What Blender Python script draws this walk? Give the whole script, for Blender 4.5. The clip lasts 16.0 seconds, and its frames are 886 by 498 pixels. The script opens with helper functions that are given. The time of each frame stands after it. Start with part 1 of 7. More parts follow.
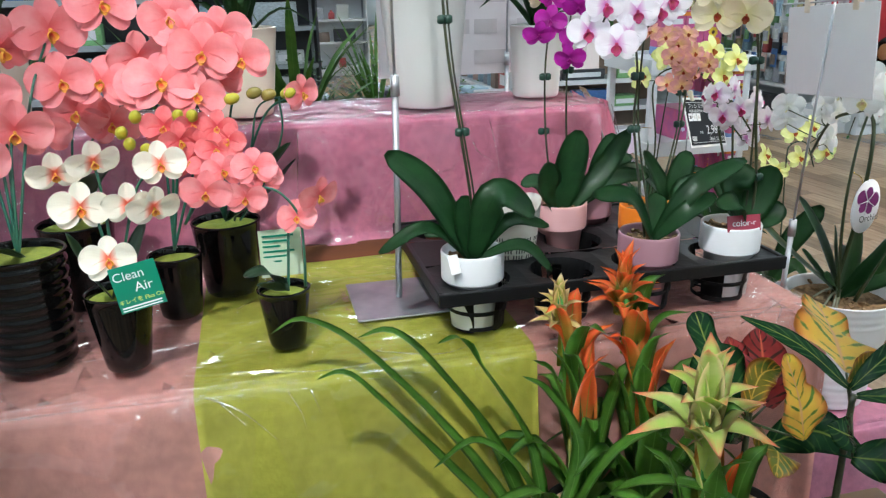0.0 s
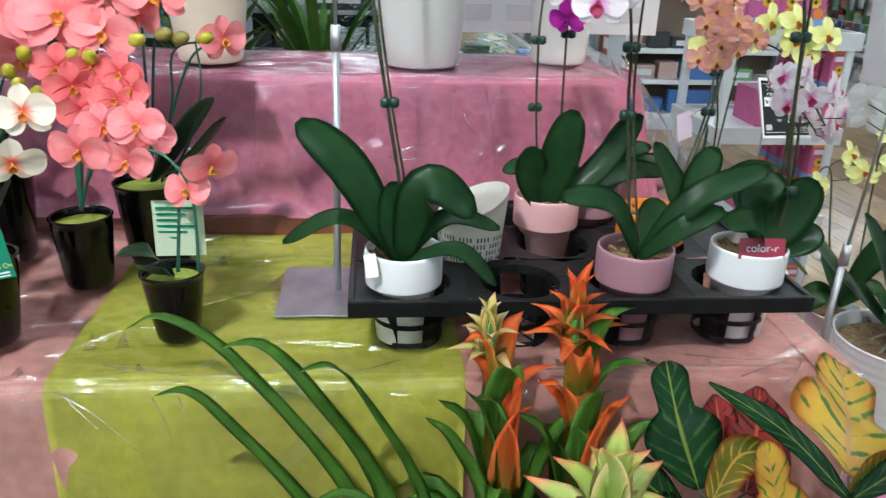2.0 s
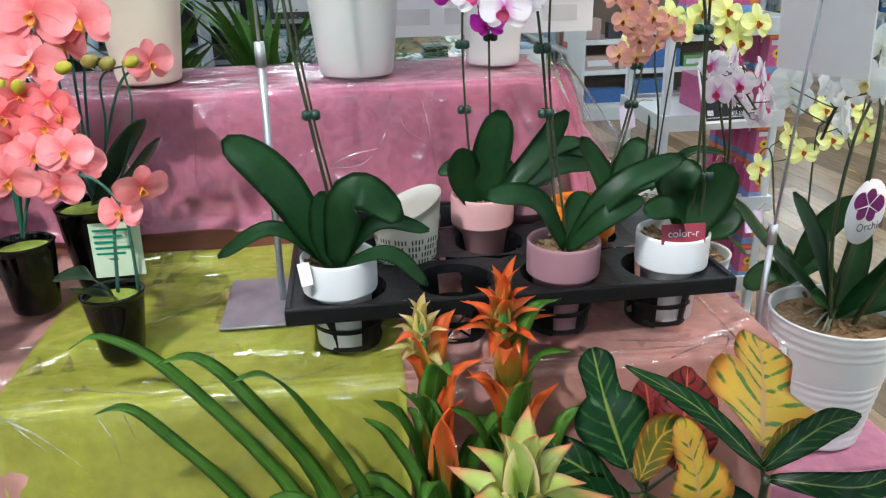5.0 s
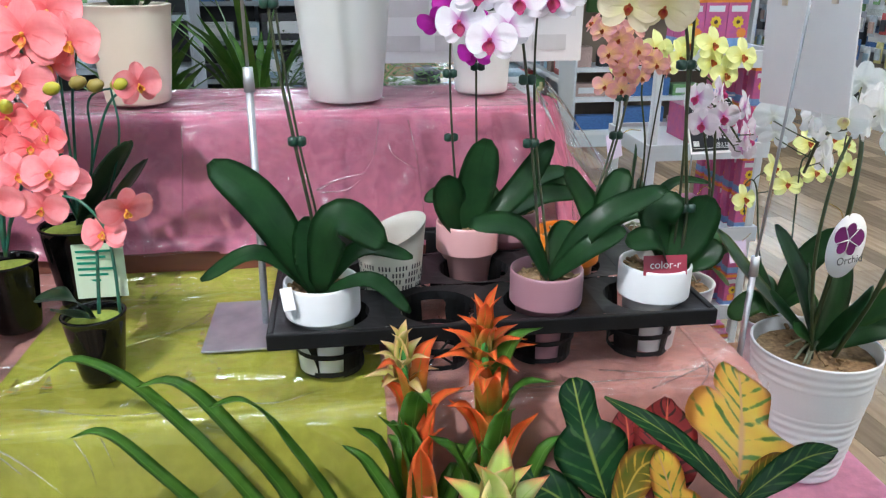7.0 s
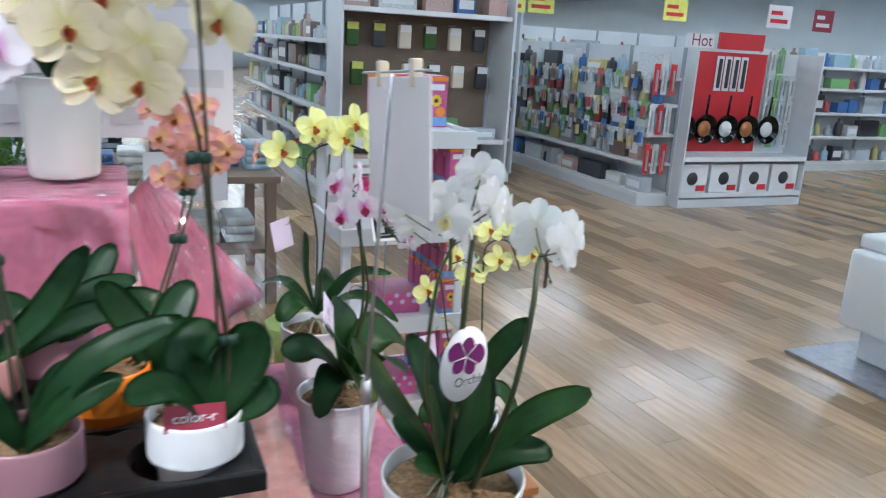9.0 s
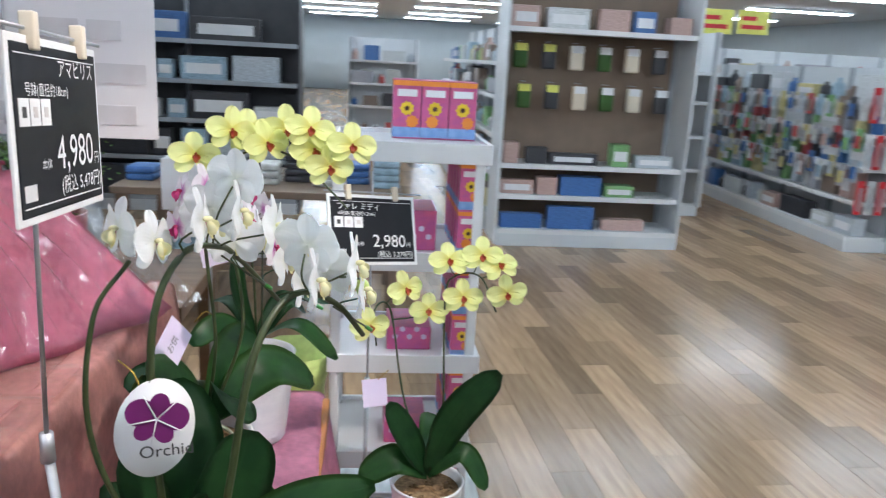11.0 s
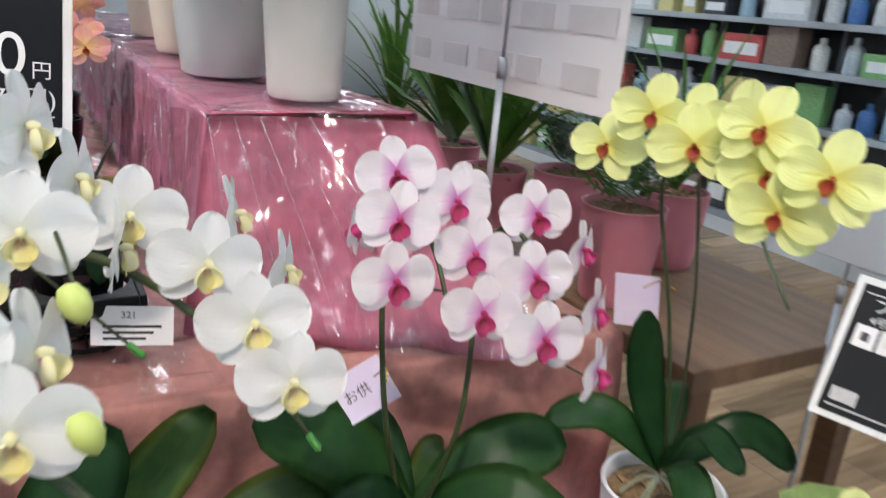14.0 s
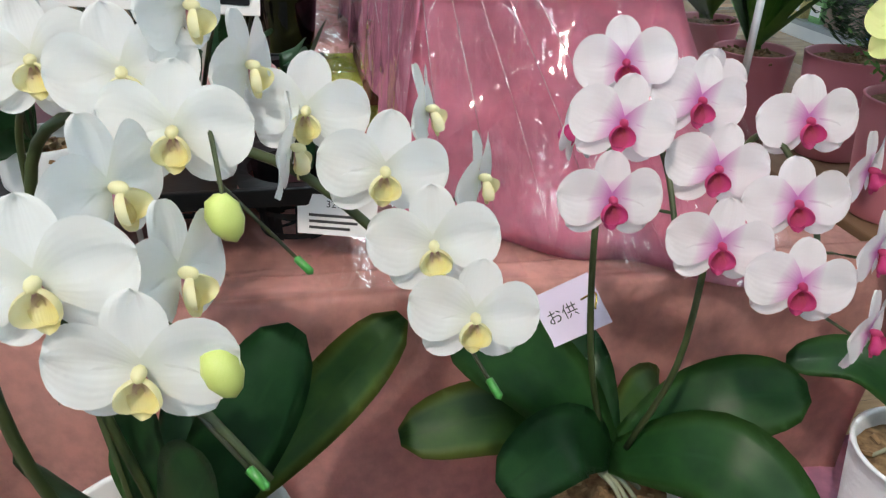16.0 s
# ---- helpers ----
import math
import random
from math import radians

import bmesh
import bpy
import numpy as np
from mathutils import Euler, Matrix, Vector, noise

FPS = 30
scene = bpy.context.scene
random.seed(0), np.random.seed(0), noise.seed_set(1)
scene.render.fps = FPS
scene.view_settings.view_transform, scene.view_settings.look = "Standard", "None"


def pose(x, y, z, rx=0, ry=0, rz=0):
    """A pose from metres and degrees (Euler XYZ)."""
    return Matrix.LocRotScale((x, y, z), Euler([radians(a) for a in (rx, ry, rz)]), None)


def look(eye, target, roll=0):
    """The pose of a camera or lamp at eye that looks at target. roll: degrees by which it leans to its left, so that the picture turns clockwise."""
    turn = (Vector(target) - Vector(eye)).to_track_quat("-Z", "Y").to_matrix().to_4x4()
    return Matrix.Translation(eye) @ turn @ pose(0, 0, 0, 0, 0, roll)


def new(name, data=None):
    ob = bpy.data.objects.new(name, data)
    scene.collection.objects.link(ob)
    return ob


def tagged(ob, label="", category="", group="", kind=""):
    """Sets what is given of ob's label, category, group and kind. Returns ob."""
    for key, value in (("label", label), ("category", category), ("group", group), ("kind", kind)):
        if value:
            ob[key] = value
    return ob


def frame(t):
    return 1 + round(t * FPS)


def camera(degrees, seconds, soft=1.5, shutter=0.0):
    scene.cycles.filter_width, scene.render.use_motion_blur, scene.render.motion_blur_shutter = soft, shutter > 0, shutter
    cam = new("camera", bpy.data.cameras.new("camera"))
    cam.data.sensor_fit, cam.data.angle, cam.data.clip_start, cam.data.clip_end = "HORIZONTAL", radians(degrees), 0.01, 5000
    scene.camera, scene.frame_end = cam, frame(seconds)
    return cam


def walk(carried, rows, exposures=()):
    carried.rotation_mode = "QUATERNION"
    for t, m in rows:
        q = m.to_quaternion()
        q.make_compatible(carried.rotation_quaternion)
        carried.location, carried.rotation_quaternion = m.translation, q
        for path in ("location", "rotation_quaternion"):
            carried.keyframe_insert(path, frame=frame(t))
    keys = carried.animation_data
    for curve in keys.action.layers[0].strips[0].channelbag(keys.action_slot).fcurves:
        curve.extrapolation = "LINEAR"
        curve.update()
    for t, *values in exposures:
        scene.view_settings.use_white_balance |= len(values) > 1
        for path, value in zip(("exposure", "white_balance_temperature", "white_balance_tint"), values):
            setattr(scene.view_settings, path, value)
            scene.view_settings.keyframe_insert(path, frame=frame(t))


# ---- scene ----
cam = camera(60.4, 16.0, soft=1.2, shutter=0.4)
PATH = [
    (0, (-0.036, 0.051, 1.543), (0.406, 1.889, 0.889), -1.2),
    (0.5, (-0.012, 0.071, 1.548), (0.471, 1.896, 0.888), -1.1),
    (1, (0.09, 0.167, 1.531), (0.557, 1.989, 0.851), 1.1),
    (1.5, (0.176, 0.227, 1.516), (0.512, 2.062, 0.795), 1.5),
    (2, (0.228, 0.231, 1.521), (0.403, 2.073, 0.761), 1.8),
    (2.5, (0.232, 0.249, 1.541), (0.313, 2.1, 0.787), 1.5),
    (3, (0.242, 0.24, 1.531), (0.282, 2.112, 0.829), 0.5),
    (3.5, (0.251, 0.229, 1.531), (0.336, 2.099, 0.826), 0.2),
    (4, (0.265, 0.218, 1.534), (0.412, 2.08, 0.82), -1.0),
    (4.5, (0.287, 0.208, 1.532), (0.474, 2.053, 0.783), -2.2),
    (4.7, (0.286, 0.203, 1.533), (0.489, 2.041, 0.772), -1.9),
    (6.8, (0.29, 0.193, 1.538), (0.549, 2.043, 0.825), -0.1),
    (7, (0.294, 0.197, 1.542), (0.548, 2.051, 0.837), 0.1),
    (7.5, (0.338, 0.195, 1.541), (0.593, 2.065, 0.881), 1.4),
    (8, (0.416, 0.187, 1.545), (0.791, 2.041, 0.894), 2.5),
    (8.5, (0.505, 0.249, 1.532), (1.162, 2.026, 0.894), 3.8),
    (9, (0.656, 0.359, 1.543), (1.412, 2.134, 1.017), 3.4),
    (9.2, (0.718, 0.363, 1.543), (1.454, 2.147, 1.018), 3.5),
    (11.3, (1.383, 0.516, 1.5), (1.279, 2.452, 1.006), 3.0),
    (11.5, (1.482, 0.532, 1.511), (1.123, 2.419, 0.956), 3.6),
    (11.8, (1.586, 0.572, 1.5), (1.047, 2.379, 0.835), 3.0),
    (12, (1.624, 0.6, 1.498), (1.005, 2.373, 0.808), 1.2),
    (12.3, (1.645, 0.695, 1.478), (0.883, 2.41, 0.784), 0.3),
    (12.5, (1.652, 0.783, 1.471), (0.831, 2.472, 0.782), 1.1),
    (13, (1.67, 0.998, 1.466), (0.614, 2.536, 0.747), 2.5),
    (13.5, (1.705, 1.151, 1.462), (0.268, 2.302, 0.68), 2.8),
    (14, (1.599, 1.307, 1.456), (-0.05, 2.251, 0.833), 4.8),
    (14.5, (1.548, 1.35, 1.45), (-0.209, 1.994, 0.745), 4.9),
    (15, (1.515, 1.342, 1.44), (-0.261, 1.78, 0.63), 3.8),
    (15.5, (1.509, 1.357, 1.451), (-0.234, 1.696, 0.529), 1.8),
    (16, (1.513, 1.359, 1.443), (-0.214, 1.715, 0.499), 1.6),
]
walk(cam, [(t, look(eye, target, roll)) for t, eye, target, roll in PATH], exposures=[(0, -0.05, 5950, 8), (4.7, 0.0, 5950, 8), (8, 0.03, 5850, 13), (9, 0.02, 5700, 13), (12, 0.03, 6000, 15), (13, 0.0, 6050, 15), (14.5, -0.18, 6100, 13), (16, -0.2, 6050, 9)])

# ---------------------------------------------------------------- world and lamps
world = bpy.data.worlds.new("world")
scene.world = world
world.use_nodes = True
world.node_tree.nodes["Background"].inputs[0].default_value = (0.8, 0.88, 1, 1)
world.node_tree.nodes["Background"].inputs[1].default_value = 0.03


def lamp(name, kind, energy, color, m, size=0.1):
    d = bpy.data.lights.new(name, kind)
    d.energy, d.color = energy, color
    if kind == "SPOT":
        d.spot_size, d.spot_blend, d.shadow_soft_size = radians(34), 0.5, size
    ob = new(name, d)
    ob.matrix_world = m
    return ob


lamp("unseen_spot", "SPOT", 180, (1.0, 0.86, 0.7), look((2.15, 0.75, 2.9), (1.0, 1.6, 0.95)), 0.035)
# second spot added out of view, for contrast and shadows on the tabletop plants
lamp("unseen_spot", "SPOT", 235, (1.0, 0.96, 0.9), look((-0.5, -0.2, 2.9), (0.2, 1.2, 1.05)), 0.035)
LIGHT = 20.5

# ---------------------------------------------------------------- materials


def nodes_of(name):
    m = bpy.data.materials.new(name)
    m.use_nodes = True
    return m, m.node_tree.nodes, m.node_tree.links, m.node_tree.nodes["Principled BSDF"]


def noise_tex(N, L, scale, detail=4, stretch=None):
    co = N.new("ShaderNodeTexCoord")
    n = N.new("ShaderNodeTexNoise")
    n.inputs["Scale"].default_value, n.inputs["Detail"].default_value = scale, detail
    if stretch:
        mp = N.new("ShaderNodeMapping")
        mp.inputs["Scale"].default_value = stretch
        L.new(co.outputs["Object"], mp.inputs[0])
        L.new(mp.outputs[0], n.inputs["Vector"])
    else:
        L.new(co.outputs["Object"], n.inputs["Vector"])
    return n.outputs["Fac"]


def mixer(N, L, fac, a, b):
    m = N.new("ShaderNodeMix")
    m.data_type = "RGBA"
    for sock, v in ((m.inputs[0], fac), (m.inputs[6], a), (m.inputs[7], b)):
        if isinstance(v, (tuple, list)):
            sock.default_value = (*v[:3], 1)
        elif isinstance(v, (int, float)):
            sock.default_value = v
        else:
            L.new(v, sock)
    return m.outputs[2]


def ramp(N, L, fac, lo, hi):
    m = N.new("ShaderNodeMapRange")
    m.inputs[1].default_value, m.inputs[2].default_value = lo, hi
    L.new(fac, m.inputs[0])
    return m.outputs[0]


def bumped(N, L, bsdf, height, strength, distance=0.002):
    b = N.new("ShaderNodeBump")
    b.inputs["Strength"].default_value, b.inputs["Distance"].default_value = strength, distance
    L.new(height, b.inputs["Height"])
    L.new(b.outputs[0], bsdf.inputs["Normal"])


def attr(N, name):
    a = N.new("ShaderNodeAttribute")
    a.attribute_name = name
    return a.outputs["Fac"]


def plain(name, c1, c2=None, rough=0.5, scale=12, bump=0.0, bscale=90, metal=0.0, stretch=None, spec=0.5, coat=0.0, emit=0.0, rand=0.0):
    """A surface of two close tints, mottled, with fine relief."""
    m, N, L, P = nodes_of(name)
    c2 = c2 or tuple(c * 0.82 for c in c1)
    f = ramp(N, L, noise_tex(N, L, scale, 5, stretch), 0.3, 0.7)
    col = mixer(N, L, f, c1, c2)
    if rand:
        oi = N.new("ShaderNodeObjectInfo")
        hv = N.new("ShaderNodeHueSaturation")
        mr = N.new("ShaderNodeMapRange")
        mr.inputs[3].default_value, mr.inputs[4].default_value = 1 - rand, 1 + rand
        L.new(oi.outputs["Random"], mr.inputs[0])
        L.new(mr.outputs[0], hv.inputs["Value"])
        L.new(col, hv.inputs["Color"])
        col = hv.outputs[0]
    L.new(col, P.inputs["Base Color"])
    P.inputs["Roughness"].default_value, P.inputs["Metallic"].default_value = rough, metal
    P.inputs["Specular IOR Level"].default_value, P.inputs["Coat Weight"].default_value = spec, coat
    if emit:
        P.inputs["Emission Color"].default_value = (*c1, 1)
        P.inputs["Emission Strength"].default_value = emit
    if bump:
        bumped(N, L, P, noise_tex(N, L, bscale, 6, stretch), bump)
    return m


def petal_mat(name, inner, outer, vein, rough=0.5, thin=0.4, lo=0.1, hi=0.5, vein_amount=0.25):
    m, N, L, P = nodes_of(name)
    col = mixer(N, L, ramp(N, L, attr(N, "tint"), lo, hi), inner, outer)
    n = ramp(N, L, noise_tex(N, L, 1.6, 3), 0.45, 0.8)
    w = N.new("ShaderNodeMath")
    w.operation = "MULTIPLY"
    L.new(n, w.inputs[0])
    w.inputs[1].default_value = vein_amount
    col = mixer(N, L, w.outputs[0], col, vein)
    v = N.new("ShaderNodeMath")
    v.operation = "SINE"
    sc = N.new("ShaderNodeMath")
    sc.operation = "MULTIPLY"
    L.new(attr(N, "side"), sc.inputs[0])
    sc.inputs[1].default_value = 34
    L.new(sc.outputs[0], v.inputs[0])
    bumped(N, L, P, v.outputs[0], 0.1, 0.0006)
    P.inputs["Roughness"].default_value = rough
    P.inputs["Specular IOR Level"].default_value = 0.3
    L.new(col, P.inputs["Base Color"])
    t = N.new("ShaderNodeBsdfTranslucent")
    L.new(col, t.inputs[0])
    mx = N.new("ShaderNodeMixShader")
    mx.inputs[0].default_value = thin
    L.new(P.outputs[0], mx.inputs[1])
    L.new(t.outputs[0], mx.inputs[2])
    L.new(mx.outputs[0], N["Material Output"].inputs[0])
    return m


def leaf_mat(name, base, dark, rib, veins=0.0, vein_col=(0.5, 0.5, 0.1), rough=0.32, edge=None, scale=5, tip=None, tip_from=0.35):
    """Leaf: a pale midrib, mottled blade, and for variegated leaves side veins."""
    m, N, L, P = nodes_of(name)
    col = mixer(N, L, ramp(N, L, noise_tex(N, L, scale * 6, 4), 0.35, 0.65), base, dark)
    if edge:
        col = mixer(N, L, ramp(N, L, attr(N, "side"), 0.55, 1.0), col, edge)
    if tip:
        far = N.new("ShaderNodeMath")
        far.operation = "MULTIPLY_ADD"
        L.new(noise_tex(N, L, 45, 3), far.inputs[0])
        far.inputs[1].default_value = 0.3
        L.new(attr(N, "tint"), far.inputs[2])
        col = mixer(N, L, ramp(N, L, far.outputs[0], tip_from + 0.15, tip_from + 0.5), col, tip)
    if veins:
        a = N.new("ShaderNodeMath")
        a.operation = "MULTIPLY_ADD"
        L.new(attr(N, "side"), a.inputs[0])
        a.inputs[1].default_value = -0.22
        L.new(attr(N, "tint"), a.inputs[2])
        b = N.new("ShaderNodeMath")
        b.operation = "MULTIPLY"
        L.new(a.outputs[0], b.inputs[0])
        b.inputs[1].default_value = veins
        s = N.new("ShaderNodeMath")
        s.operation = "SINE"
        L.new(b.outputs[0], s.inputs[0])
        add = N.new("ShaderNodeMath")
        add.operation = "MULTIPLY_ADD"
        L.new(noise_tex(N, L, 55, 4), add.inputs[0])
        add.inputs[1].default_value = 2.4
        L.new(s.outputs[0], add.inputs[2])
        col = mixer(N, L, ramp(N, L, add.outputs[0], 1.85, 2.2), col, vein_col)
    col = mixer(N, L, ramp(N, L, attr(N, "side"), 0.075, 0.02), col, rib)
    L.new(col, P.inputs["Base Color"])
    P.inputs["Roughness"].default_value = rough
    P.inputs["Specular IOR Level"].default_value = 0.3
    bumped(N, L, P, noise_tex(N, L, 38, 4), 0.16, 0.002)
    t = N.new("ShaderNodeBsdfTranslucent")
    L.new(col, t.inputs[0])
    mx = N.new("ShaderNodeMixShader")
    mx.inputs[0].default_value = 0.1
    L.new(P.outputs[0], mx.inputs[1])
    L.new(t.outputs[0], mx.inputs[2])
    L.new(mx.outputs[0], N["Material Output"].inputs[0])
    return m


def cloth_mat(name, c, rough=0.85):
    """Non-woven wrapping: soft cloudy fibres in two scales."""
    m, N, L, P = nodes_of(name)
    lo = tuple(v * 0.72 for v in c)
    hi = tuple(min(1, v * 1.15 + 0.02) for v in c)
    f1 = ramp(N, L, noise_tex(N, L, 9, 6), 0.3, 0.7)
    f2 = ramp(N, L, noise_tex(N, L, 55, 6), 0.35, 0.65)
    col = mixer(N, L, f1, lo, hi)
    col = mixer(N, L, 0.35, col, mixer(N, L, f2, lo, hi))
    L.new(col, P.inputs["Base Color"])
    P.inputs["Roughness"].default_value = rough
    bumped(N, L, P, noise_tex(N, L, 160, 6), 0.35, 0.002)
    return m


def film_mat(name, gloss=0.075):
    m, N, L, P = nodes_of(name)
    N.remove(P)
    g = N.new("ShaderNodeBsdfGlossy")
    g.inputs["Roughness"].default_value = 0.07
    g.inputs["Color"].default_value = (1, 1, 1, 1)
    tr = N.new("ShaderNodeBsdfTransparent")
    tr.inputs[0].default_value = (0.97, 0.97, 0.97, 1)
    lw = N.new("ShaderNodeLayerWeight")
    lw.inputs[0].default_value = 0.14
    b = N.new("ShaderNodeBump")
    b.inputs["Strength"].default_value, b.inputs["Distance"].default_value = 1.0, 0.016
    vo = N.new("ShaderNodeTexVoronoi")
    vo.feature = "DISTANCE_TO_EDGE"
    vo.inputs["Scale"].default_value = 5.5
    co = N.new("ShaderNodeTexCoord")
    wv = N.new("ShaderNodeMapping")
    wv.inputs["Rotation"].default_value = (0.3, 0.5, 0.9)
    wv.inputs["Scale"].default_value = (1, 1.9, 0.8)
    L.new(co.outputs["Object"], wv.inputs[0])
    L.new(wv.outputs[0], vo.inputs["Vector"])
    ht = N.new("ShaderNodeMath")
    ht.operation = "MULTIPLY_ADD"
    L.new(ramp(N, L, vo.outputs["Distance"], 0.0, 0.09), ht.inputs[0])
    ht.inputs[1].default_value = -0.5
    L.new(noise_tex(N, L, 6, 3, (1, 2.5, 1)), ht.inputs[2])
    L.new(ht.outputs[0], b.inputs["Height"])
    L.new(b.outputs[0], g.inputs["Normal"])
    mx = N.new("ShaderNodeMixShader")
    a = N.new("ShaderNodeMath")
    a.operation = "MULTIPLY_ADD"
    L.new(lw.outputs["Fresnel"], a.inputs[0])
    a.inputs[1].default_value, a.inputs[2].default_value = 0.95, gloss
    L.new(a.outputs[0], mx.inputs[0])
    L.new(tr.outputs[0], mx.inputs[1])
    L.new(g.outputs[0], mx.inputs[2])
    L.new(mx.outputs[0], N["Material Output"].inputs[0])
    return m


